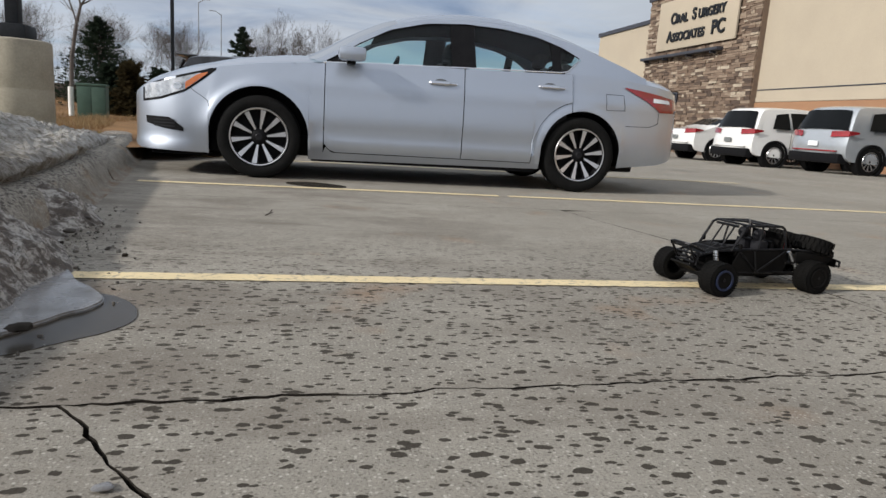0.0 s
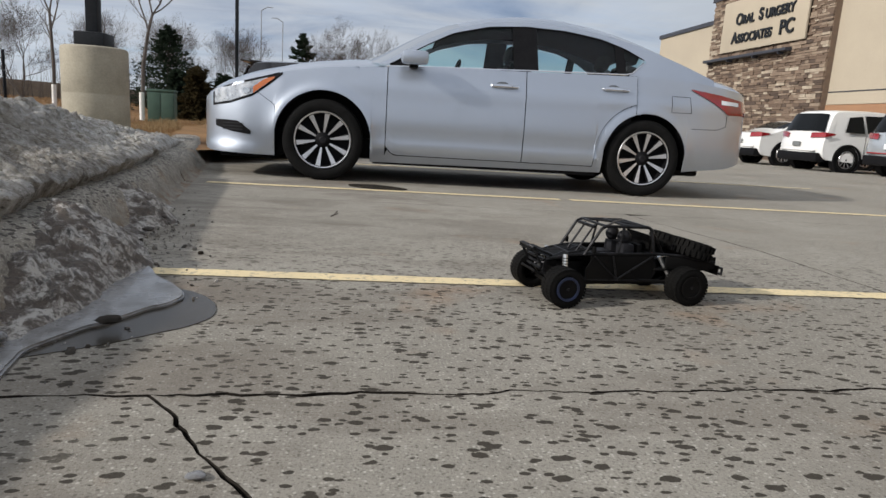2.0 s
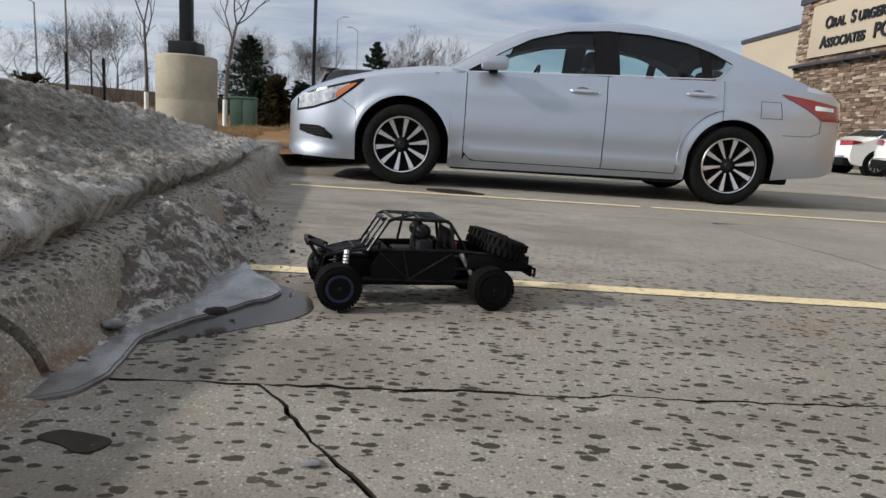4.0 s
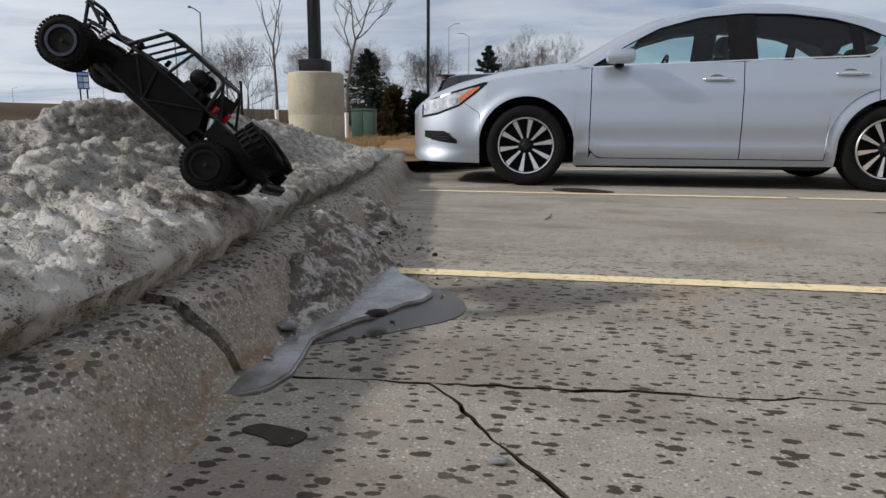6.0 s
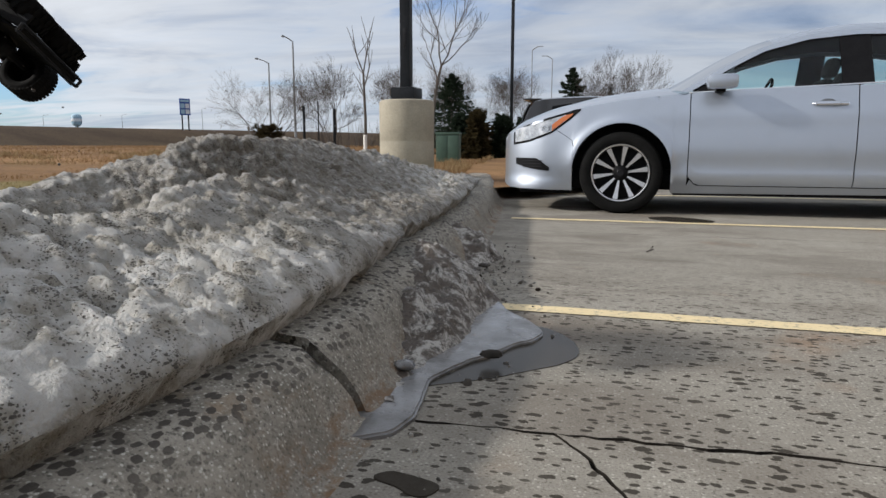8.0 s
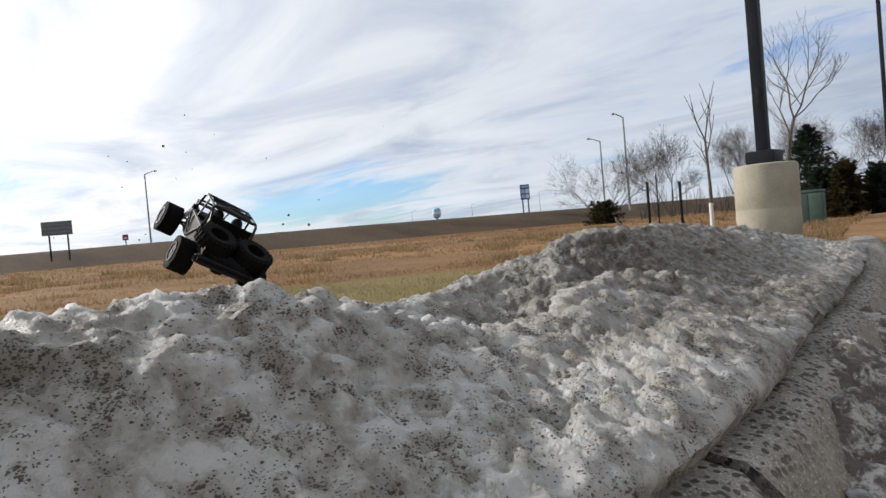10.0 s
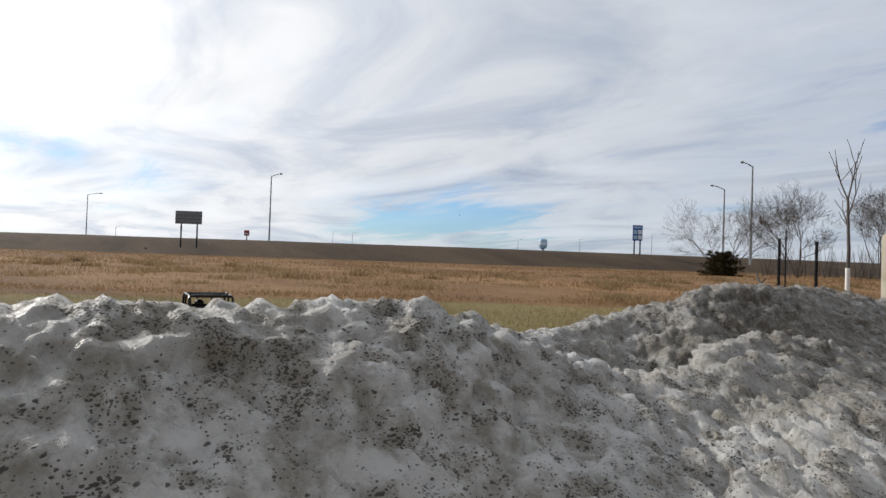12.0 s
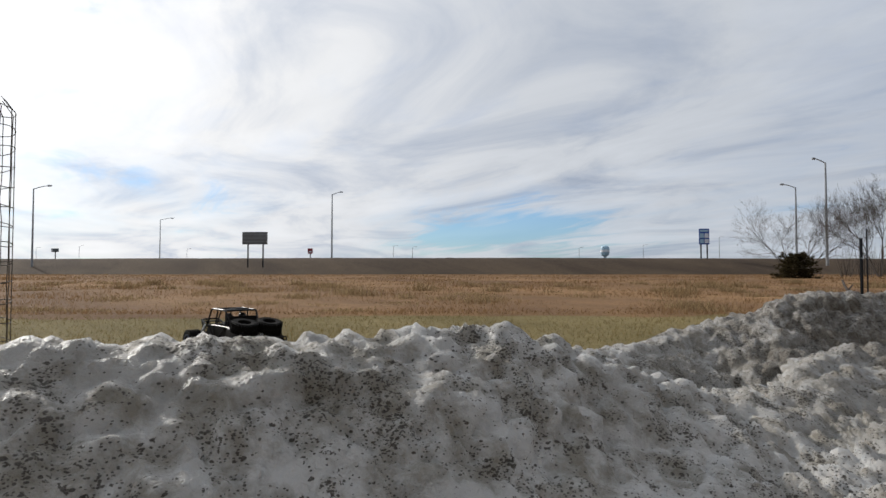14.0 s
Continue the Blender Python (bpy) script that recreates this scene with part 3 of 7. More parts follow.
def lot():
    base = bmesh.new()
    xs = [-1500, -300, -60] + list(np.linspace(-30, 60, 31)) + [120, 400, 1500]
    ys = [-1500, -300, -80] + list(np.linspace(-40, 60, 41)) + [120, 400, 1500]
    grid_mesh(base, [[(x, y, lot_z(x, y) - 0.07) for x in xs] for y in ys])
    tagged(mesh_object("ground", base, M_SOIL_SHADE), "dark soil under the concrete parking lot", "ground", kind="structure")
    floor = thing("pavement", "grey-tan concrete parking lot with cracks, joints and wet drip marks", "pavement", kind="structure")
    gap = 0.0047
    c1 = jag((-3, -1.16), (0.2, -0.985), seed=1) [:-1] + jag((0.2, -0.985), (2.6, -0.855), seed=2)[:-1] + jag((2.6, -0.855), (14, -0.30), 0.2, seed=3)
    c2 = jag((0.2, -0.985), (0.47, -1.37), seed=4)[:-1] + jag((0.47, -1.37), (2.4, -4.2), 0.07, seed=5)
    c3 = jag((-3, 2.12), (2.34, 2.12), 0.06, 0.004, seed=6)[:-1] + jag((2.34, 2.12), (14, 2.16), 0.2, 0.003, seed=7)
    c4 = jag((2.34, 2.12), (2.58, 0.85), 0.06, seed=8)[:-1] + jag((2.58, 0.85), (2.6, -0.855), 0.07, seed=9)
    j1 = min(range(len(c1)), key=lambda k: (c1[k] - Vector((0.2, -0.985))).length)
    j2 = min(range(len(c1)), key=lambda k: (c1[k] - Vector((2.6, -0.855))).length)
    j3 = min(range(len(c3)), key=lambda k: (c3[k] - Vector((2.34, 2.12))).length)
    up1, dn1 = offset_line(c1, gap), offset_line(c1, -gap)
    up3, dn3 = offset_line(c3, gap * 0.7), offset_line(c3, -gap * 0.7)
    l2, r2 = offset_line(c2, -gap), offset_line(c2, gap)
    l4, r4 = offset_line(c4, -gap * 0.8), offset_line(c4, gap * 0.8)
    slabs = [
        dn1[:j1 + 1] + l2[1:] + [Vector((2.4, -14)), Vector((-3, -14))],
        [p for p in r2[::-1]] + dn1[j1 + 1:] + [Vector((14, -14)), Vector((2.41, -14))],
        dn3[:j3 + 1] + l4[1:-1] + up1[:j2][::-1],
        dn3[j3 + 1:] + up1[j2 + 1:][::-1] + r4[1:-1][::-1],
    ]
    for s in slabs:
        bm = prism(bmesh.new(), [(p.x, p.y) for p in s], -0.06, 0.0)
        # slab edges take the dark soil colour to paint shade into the cracks
        for f in bm.faces:
            f.material_index = 0 if f.normal.z > 0.5 else 1
        part("slab", bm, [M_LOT, M_SOIL_SHADE], floor, smooth=None)
    far = bmesh.new()
    edge = [(p.x, p.y) for p in up3]
    rows = [[(x, y, 0.0) for x, y in edge]]
    for y in list(np.linspace(3, 30, 19)) + [45, 60]:
        x0 = kerb_x(y) - 0.3
        rows.append([(x0 + (x + 3) / 17 * (14 - x0), y, lot_z(x, y)) for x, _ in edge])
    grid_mesh(far, rows)
    part("slab", far, M_LOT, floor, smooth=60)
    east = bmesh.new()
    grid_mesh(east, [[(x, y, lot_z(x, y)) for x in np.linspace(14.0, 60, 12)] for y in np.linspace(-40, 60, 30)])
    part("slab", east, M_LOT, floor, smooth=60)
    south = bmesh.new()
    grid_mesh(south, [[(x, y, 0.0) for x in np.linspace(-0.6, 14.0, 12)] for y in np.linspace(-40, -14, 8)])
    part("slab", south, M_LOT, floor, smooth=60)
    # stall lines
    for name, y, x0, x1, w, slope in (("line", 0.0, -0.10, 6.4, 0.088, 0.0), ("line", 2.84, -0.58, 2.10, 0.09, 0.0), ("line", 2.84, 2.18, 6.2, 0.09, 0.0),
                                      ("line", 5.65, -0.95, 6.2, 0.085, 0.0), ("line", 8.5, -1.4, 6.2, 0.085, 0.0)):
        n = int((x1 - x0) / 0.05)
        lo = [(x0 + (x1 - x0) * k / n, y - w / 2 + 0.006 * noise.noise(Vector((k * 0.8, y, 1)))) for k in range(n + 1)]
        hi = [(x0 + (x1 - x0) * k / n, y + w / 2 + 0.006 * noise.noise(Vector((k * 0.8, y, 9)))) for k in range(n + 1)]
        bm = bmesh.new()
        grid_mesh(bm, [[(px, py, lot_z(px, py) + 0.0035) for px, py in r] for r in (lo, hi)])
        tagged(mesh_object("stall_line", bm, M_YELLOW), "worn yellow painted stall line on the concrete", "road marking", "stall lines", "structure")


def kerb():
    k = thing("kerb", "cracked rounded concrete kerb beside the snow bank", "kerb", kind="structure")
    prof = [(0.16, -0.30), (0.10, -0.01), (0.045, 0.004), (0.012, 0.018), (-0.012, 0.05), (-0.035, 0.095), (-0.065, 0.132), (-0.105, 0.156), (-0.16, 0.168), (-0.24, 0.172), (-0.42, 0.172), (-0.42, -0.30)]
    cuts = [-30, -6.2, -3.6, -1.03, 2.75, 3.2, 6.2, 9.2, 12.2, 20]
    for y0, y1 in zip(cuts, cuts[1:]):
        bm = bmesh.new()
        rows = []
        n = max(2, int((y1 - y0) / (0.05 if -4 < y0 < 4 else 0.3)))
        g = 0.004 if -1.03 not in (y0, y1) else 0.014
        for i in range(n + 1):
            y = y0 + g + (y1 - y0 - 2 * g) * i / n
            row = []
            for s, z in prof:
                end = (1 if i in (0, n) else 0) * noise.noise(Vector((s * 22, z * 22, y0))) * 0.016
                if abs(y0 + 1.03) < 0.01 or abs(y1 + 1.03) < 0.01:
                    end += (1 if (i == 0 and y0 == -1.03) or (i == n and y1 == -1.03) else 0) * (0.05 * noise.noise(Vector((s * 6, z * 6, 3.3))) + 0.035 * noise.noise(Vector((s * 27, z * 27, 1.3))))
                w = noise.noise(Vector((s * 9, y * 3.1, z * 9))) * 0.012 + noise.noise(Vector((s * 30, y * 14, z * 30))) * 0.006
                inner = 1 if z > 0.005 else 0
                row.append((kerb_x(y) + s + w * inner, y + end, z + lot_z(0, y) + w * inner + (0.012 if y0 == -1.03 and z > 0.1 else 0)))
            rows.append(row)
        vs = grid_mesh(bm, rows)
        bm.faces.new(vs[0][::-1])
        bm.faces.new(vs[-1])
        bmesh.ops.recalc_face_normals(bm, faces=bm.faces[:])
        part("kerb_stone", bm, M_KERB, k, smooth=50)


RIDGES = (
    (((-1.06, -9.0, 0.625), (-1.04, -4.0, 0.615), (-1.00, -2.4, 0.583), (-1.00, -2.1, 0.578), (-1.00, -1.8, 0.56), (-1.00, -1.65, 0.545), (-1.00, -1.5, 0.51), (-0.98, -1.3, 0.44), (-0.95, -1.1, 0.375),
      (-0.93, -0.93, 0.365), (-0.95, -0.75, 0.37), (-0.98, -0.45, 0.425), (-1.0, -0.25, 0.44), (-0.97, 0.05, 0.41), (-0.84, 0.25, 0.33), (-0.72, 0.36, 0.22)), 0.72, 1.15),
    (((-1.65, -0.1, 0.45), (-1.5, 0.1, 0.52), (-1.42, 0.4, 0.575), (-1.40, 0.93, 0.59), (-1.40, 1.4, 0.56), (-1.40, 1.85, 0.52), (-1.44, 2.7, 0.42), (-1.52, 3.6, 0.33), (-1.62, 4.7, 0.25)), 0.72, 1.0),
    (((-1.55, -1.5, 0.40), (-1.65, -1.05, 0.41), (-1.68, -0.6, 0.42), (-1.68, -0.2, 0.445), (-1.6, 0.1, 0.49)), 0.7, 0.9),
)


def field_z(x, y):
    """Level of the turf behind the kerb."""
    d = math.hypot(x, y + 2.5)
    return 0.165 + 0.073 * smoothstep(0.8, 2.0, kerb_x(y) - 0.3 - x) + 0.25 * smoothstep(10, 70, d) + (lot_z(x, y) - 0.15 * smoothstep(7, 17, y) * smoothstep(0.4, 2.5, kerb_x(y) - x)) * smoothstep(-12, -5, x)


def ridge_height(x, y, pts, front, back):
    best = -1.0
    p = Vector((x, y))
    for a, b in zip(pts, pts[1:]):
        a2, b2 = Vector(a[:2]), Vector(b[:2])
        ab = b2 - a2
        t = min(1, max(0, (p - a2).dot(ab) / ab.length_squared))
        q = a2 + ab * t
        d = (p - q)
        dist = d.length
        slope = front if d.x > 0 else back
        h = a[2] + (b[2] - a[2]) * t - slope * (math.sqrt(dist * dist + 0.006) - 0.077)
        best = max(best, h)
    return best


def lump(v, scale, shift):
    """Rounded clods: high in the middle of each cell."""
    d = noise.voronoi(v * scale + Vector((shift, shift * 0.7, shift * 1.3)))[0][0]
    return max(0.0, 1 - d * d * 1.5)


def snow_z(x, y):
    """Smooth top of the snow bank."""
    s = kerb_x(y) - 0.20 - x
    f = field_z(x, y)
    hs = [ridge_height(x, y, *r) for r in RIDGES] + [f - 0.06]
    if s < 1.2:
        hs.append(0.172 + (0.10 + 0.04 * math.exp(-((y + 0.6) / 0.35) ** 2)) * (1 - math.exp(-max(0, s) / 0.04)) * smoothstep(5.6, 3.6, y) - 0.25 * max(0, s - 0.3))
    k = 42.0
    top = max(hs)
    h = top + math.log(sum(math.exp(k * (v - top)) for v in hs)) / k
    v = Vector((x, y, h * 0.6))
    h += (0.022 * noise.noise(v * 2.1) + 0.014 * noise.noise(v * 4.7 + Vector((7, 1, 2)))) * smoothstep(-0.02, 0.25, s)
    s += -0.018 + 0.045 * noise.noise(Vector((1.3, y * 2.6, 0))) + 0.02 * noise.noise(Vector((5.3, y * 11.0, 0)))
    if s < 0.0:
        return 0.12
    return max(0.165, h)


def snow_bank():
    bm = bmesh.new()
    ys = list(np.arange(-7.0, -3.2, 0.06)) + list(np.arange(-3.2, 1.2, 0.0115)) + list(np.arange(1.2, 5.6, 0.026))
    us = np.linspace(0, 1, 200)
    grid = []
    for y in ys:
        x1 = kerb_x(y) - 0.13
        grid.append([Vector((x1 - 2.3 * u ** 1.1, y, snow_z(x1 - 2.3 * u ** 1.1, y) if u > 0 else 0.12)) for u in us])
    rows = []
    for j, line in enumerate(grid):
        row = []
        for i, p in enumerate(line):
            along = grid[min(j + 1, len(grid) - 1)][i] - grid[max(j - 1, 0)][i]
            across = line[min(i + 1, len(line) - 1)] - line[max(i - 1, 0)]
            n = along.cross(across)
            n = (n if n.z > 0 else -n).normalized()
            s = kerb_x(p.y) - 0.20 - p.x
            f = field_z(p.x, p.y)
            grow = smoothstep(0.0, 0.14, p.z - f + 0.05) if s > 0.5 else smoothstep(-0.02, 0.16, s)
            far_part = smoothstep(-0.1, 0.5, p.y)
            q = p + Vector((noise.noise(p * 9), noise.noise(p * 9 + Vector((3, 0, 0))), noise.noise(p * 9 + Vector((0, 5, 0))))) * 0.03
            amount = 0.012 * lump(q, 5.2, 1.0) + 0.017 * lump(q, 10.0, 4.0) + 0.026 * lump(q, 20.0, 8.0) + (0.019 + 0.004 * far_part) * lump(q, 38.0, 2.0)
            amount += 0.012 * noise.noise(p * 7.5) + 0.012 * noise.noise(p * 18) + 0.006 * noise.noise(p * 46)
            amount = (amount * (0.85 + 0.5 * noise.noise(p * 1.3)) - 0.030) * grow
            q = p + n * amount
            if p.z < 0.13:
                q = p
            lean = 0.080 * smoothstep(0.180, 0.225, q.z) * smoothstep(0.42, 0.25, q.z) if us[i] < 0.35 and p.y < 3 else 0.0
            row.append((q.x + lean, q.y, q.z))
        rows.append(row)
    grid_mesh(bm, rows)
    tagged(mesh_object("snow_bank", bm, M_SNOW, smooth=80), "dirty grey-white ploughed snow bank with grit along the kerb", "snow", kind="stuff")


def far(side, up, d):
    """A place beyond the bank: sideways slope, upward slope and distance ahead, seen from the end of the walk."""
    return Vector((0.091 - 0.852 * d + 0.5237 * side * d, -2.416 + 0.5237 * d + 0.852 * side * d, 0.677 + (up - 0.0026) * d))


def fields():
    lawn = bmesh.new()
    rows = []
    for y in list(np.linspace(-30, 40, 60)):
        x1 = kerb_x(y) - 0.42
        rows.append([(x1 - 24 * (u ** 1.6), y, field_z(x1 - 24 * (u ** 1.6), y) + 0.02 * noise.noise(Vector((u * 14, y, 0)))) for u in np.linspace(0, 1, 40)])
    grid_mesh(lawn, rows)
    tagged(mesh_object("lawn", lawn, M_LAWN, smooth=60), "short dry tan-green turf behind the snow", "lawn", kind="structure")
    prairie = bmesh.new()
    rows = []
    for d in list(np.linspace(4.6, 10, 30)) + list(np.linspace(11, 30, 12)) + list(np.linspace(33, 76, 16)):
        rows.append([tuple(Vector((*far(s, 0, d)[:2], field_z(*far(s, 0, d)[:2]) - 0.035 + 0.09 * smoothstep(5.4, 8.6, d) + 0.05 * noise.noise(Vector((s * d * 0.45, d * 0.5, 0))) * smoothstep(5, 8, d)))) for s in np.linspace(-4, 2.2, 60)])
    grid_mesh(prairie, rows)
    tagged(mesh_object("prairie", prairie, M_PRAIRIE, smooth=60), "rust-tan dry prairie grass field", "field", kind="structure")
    bank = bmesh.new()
    rows = []
    for d, z in ((74, 0.30), (76, 0.62), (79, 1.3), (83, 2.25), (86, 2.68), (88, 2.75), (100, 2.75), (140, 2.6), (400, 2.0), (2500, 1.0)):
        rows.append([(*far(l / d, 0, d)[:2], z + (0.10 * noise.noise(Vector((l * 0.05, d * 0.3, 0))) if d < 100 else 0) - 0.6 * abs(l / 90.0) ** 1.5 * (1 if abs(l) < 200 else 0) * 0.3) for l in list(np.linspace(-400, 160, 80)) + [600]])
    grid_mesh(bank, rows)
    tagged(mesh_object("embankment", bank, M_BANK, smooth=60), "brown grassed road embankment beyond the field", "embankment", kind="structure")
    # turf blades
    rnd = random.Random(5)

    def blade_field(name, count, place, hgt, material, label):
        verts, faces = [], []
        for _ in range(count):
            x, y = place()
            if x > kerb_x(y) - 0.45:
                continue
            z = field_z(x, y) + (0.03 if hgt > 0.06 else -0.005)
            d = math.hypot(x, y + 2.5)
            h = hgt * (1 if hgt < 0.06 else 0.35 + 0.65 * smoothstep(6, 14, d)) * rnd.uniform(0.45, 1.15) * max(0.2, 1 + (0.4 if hgt < 0.06 else 1.3) * noise.noise(Vector((x * 0.55, y * 0.55, 3))))
            w = (0.003 if hgt < 0.06 else 0.006) * max(1, d / 9)
            a = rnd.uniform(0, math.tau)
            lx, ly = rnd.gauss(0, h * 0.45), rnd.gauss(0, h * 0.45)
            i = len(verts)
            verts += [(x - w * math.cos(a), y - w * math.sin(a), z), (x + w * math.cos(a), y + w * math.sin(a), z), (x + lx, y + ly, z + h)]
            faces.append((i, i + 1, i + 2))
        me = bpy.data.meshes.new(name)
        me.from_pydata(verts, [], faces)
        me.materials.append(material)
        tagged(new(name, me), label, "grass", kind="stuff")

    def near():
        d = 2.2 + 11 * rnd.random() ** 0.9
        return tuple(far(rnd.uniform(-0.9, 1.6), 0, d)[:2])

    def tall():
        d = 6.6 + 62 * rnd.random() ** 1.5
        return tuple(far(rnd.uniform(-1.2, 1.5), 0, d)[:2])
    tufts = [far(rnd.uniform(-0.95, 1.2), 0, 7.0 + 16 * rnd.random() ** 1.4) for _ in range(170)]

    def clump():
        p = rnd.choice(tufts)
        return p.x + rnd.gauss(0, 0.16), p.y + rnd.gauss(0, 0.16)
    blade_field("straw_tufts", 26000, clump, 0.15, M_BLADE_STRAW, "pale straw tufts along the edge of the prairie")
    blade_field("lawn_grass", 90000, near, 0.032, M_BLADE_LAWN, "short dry tan and green grass blades")
    blade_field("prairie_grass", 110000, tall, 0.085, M_BLADE_TALL, "tall dry rust-brown prairie grass")


lot()
kerb()
snow_bank()
fields()


# ---- the silver sedan ----
def table(xs, ys):
    return lambda x: float(np.interp(x, xs, ys))


def soft_table(xs, ys, d=0.06):
    return lambda x: float(np.mean([np.interp(x + k * d, xs, ys) for k in (-1, -0.5, 0, 0.5, 1)]))


car_w = soft_table((-0.97, -0.94, -0.88, -0.78, -0.62, -0.35, 0.0, 1.2, 2.8, 3.3, 3.55, 3.72, 3.82, 3.88), (0.30, 0.50, 0.67, 0.78, 0.86, 0.905, 0.915, 0.915, 0.915, 0.895, 0.86, 0.79, 0.66, 0.42), 0.03)
car_shoulder = soft_table((-0.97, -0.85, -0.6, -0.35, 0.0, 0.5, 0.91, 1.67, 2.57, 2.9, 3.2, 3.5, 3.75, 3.88), (0.62, 0.695, 0.785, 0.865, 0.922, 0.968, 0.992, 1.005, 1.03, 1.04, 1.02, 0.985, 0.95, 0.90))
car_centre = soft_table((-0.97, -0.85, -0.6, -0.2, 0.2, 0.6, 3.1, 3.3, 3.5, 3.75, 3.88), (0.68, 0.79, 0.905, 1.005, 1.058, 1.075, 1.16, 1.145, 1.125, 1.09, 1.0))
car_rail = soft_table((0.40, 0.56, 0.8, 1.06, 1.38, 1.71, 2.06, 2.37, 2.59, 2.8, 3.0, 3.2, 3.40), (0.965, 1.05, 1.20, 1.335, 1.417, 1.444, 1.432, 1.388, 1.338, 1.275, 1.205, 1.13, 1.045))
win_top = soft_table((0.52, 0.56, 0.8, 1.06, 1.38, 1.71, 2.06, 2.37, 2.59, 2.74, 2.8), (0.975, 1.0, 1.148, 1.286, 1.369, 1.395, 1.382, 1.335, 1.26, 1.178, 1.145), 0.03)
win_low = table((0.5, 1.67, 2.57, 2.62, 2.74), (0.975, 1.018, 1.045, 1.055, 1.16))
# darker copy of the silver paint, putting shade into the handle cups
M_RECESS = mat("shaded_silver", (0.16, 0.17, 0.185), (0.12, 0.13, 0.14), 20, 0.4, 0.5)
M_REFLECTOR = mat("lamp_reflector", (0.62, 0.63, 0.65), (0.20, 0.21, 0.22), 16, 0.16, 0.7, clear_coat=1.0)
ARCHES = ((0.0, 0.345, 0.395), (2.785, 0.345, 0.375))


def car_low(x):
    z = float(np.interp(x, (-0.97, -0.9, -0.5, 0.45, 2.4, 3.15, 3.6, 3.88), (0.225, 0.195, 0.185, 0.175, 0.19, 0.235, 0.28, 0.36)))
    for cx, cz, r in ARCHES:
        if abs(x - cx) < r:
            z = max(z, cz + math.sqrt(r * r - (x - cx) ** 2))
    return z


def car_side(x, z):
    """Half width of the flank at a height."""
    b = car_shoulder(x)
    if z <= b:
        w = car_w(x) - ((0.05 * smoothstep(-0.75, -0.35, x) * ((0.45 - z) / 0.25) ** 2 - 0.02 * smoothstep(-0.35, -0.6, x) * smoothstep(0.29, 0.24, z)) if z < 0.45 else 0.055 * ((z - 0.45) / 0.5) ** 2)
        w += 0.010 * math.exp(-((z - 0.80) / 0.05) ** 2) * smoothstep(0.0, 0.6, x)
        if 0.4 < x < 2.5:
            w += 0.012 * math.exp(-((z - 0.30) / 0.05) ** 2) - 0.012 * math.exp(-((z - 0.40) / 0.06) ** 2)
        for cx, cz, r in ARCHES:
            d = math.hypot(x - cx, z - cz)
            w += 0.016 * math.exp(-((d - r - 0.01) / 0.045) ** 2)
        return w
    return car_w(x) - 0.068 - 0.55 * (z - b)


def car_columns(x0, x1, step=0.045):
    xs = list(np.linspace(x0, x1, max(2, int((x1 - x0) / step) + 1)))
    for cx, cz, r in ARCHES:
        for k in range(25):
            x = cx - r * math.cos(math.pi * k / 24)
            if x0 < x < x1:
                xs.append(x)
    return sorted(xs)


def flank(bm, x0, x1, low, high, side, rows=9, lift=0.0, step=0.045, across=None):
    cols = []
    across = across or car_side
    for x in car_columns(x0, x1, step):
        a, b = low(x), high(x)
        b = max(a, b)
        col = []
        for k in range(rows + 1):
            z = a + (b - a) * k / rows
            col.append((x, side * (across(x, z) + lift), z))
        cols.append(col)
    grid_mesh(bm, cols if side > 0 else cols[::-1])
    return bm


def thick(bm, d=-0.012):
    r = bmesh.ops.extrude_face_region(bm, geom=bm.faces[:])
    c = Vector((1.4, 0, 0.7))
    for v in [g for g in r["geom"] if isinstance(g, bmesh.types.BMVert)]:
        v.co.y += math.copysign(d, v.co.y)
    bmesh.ops.recalc_face_normals(bm, faces=bm.faces[:])
    return bm


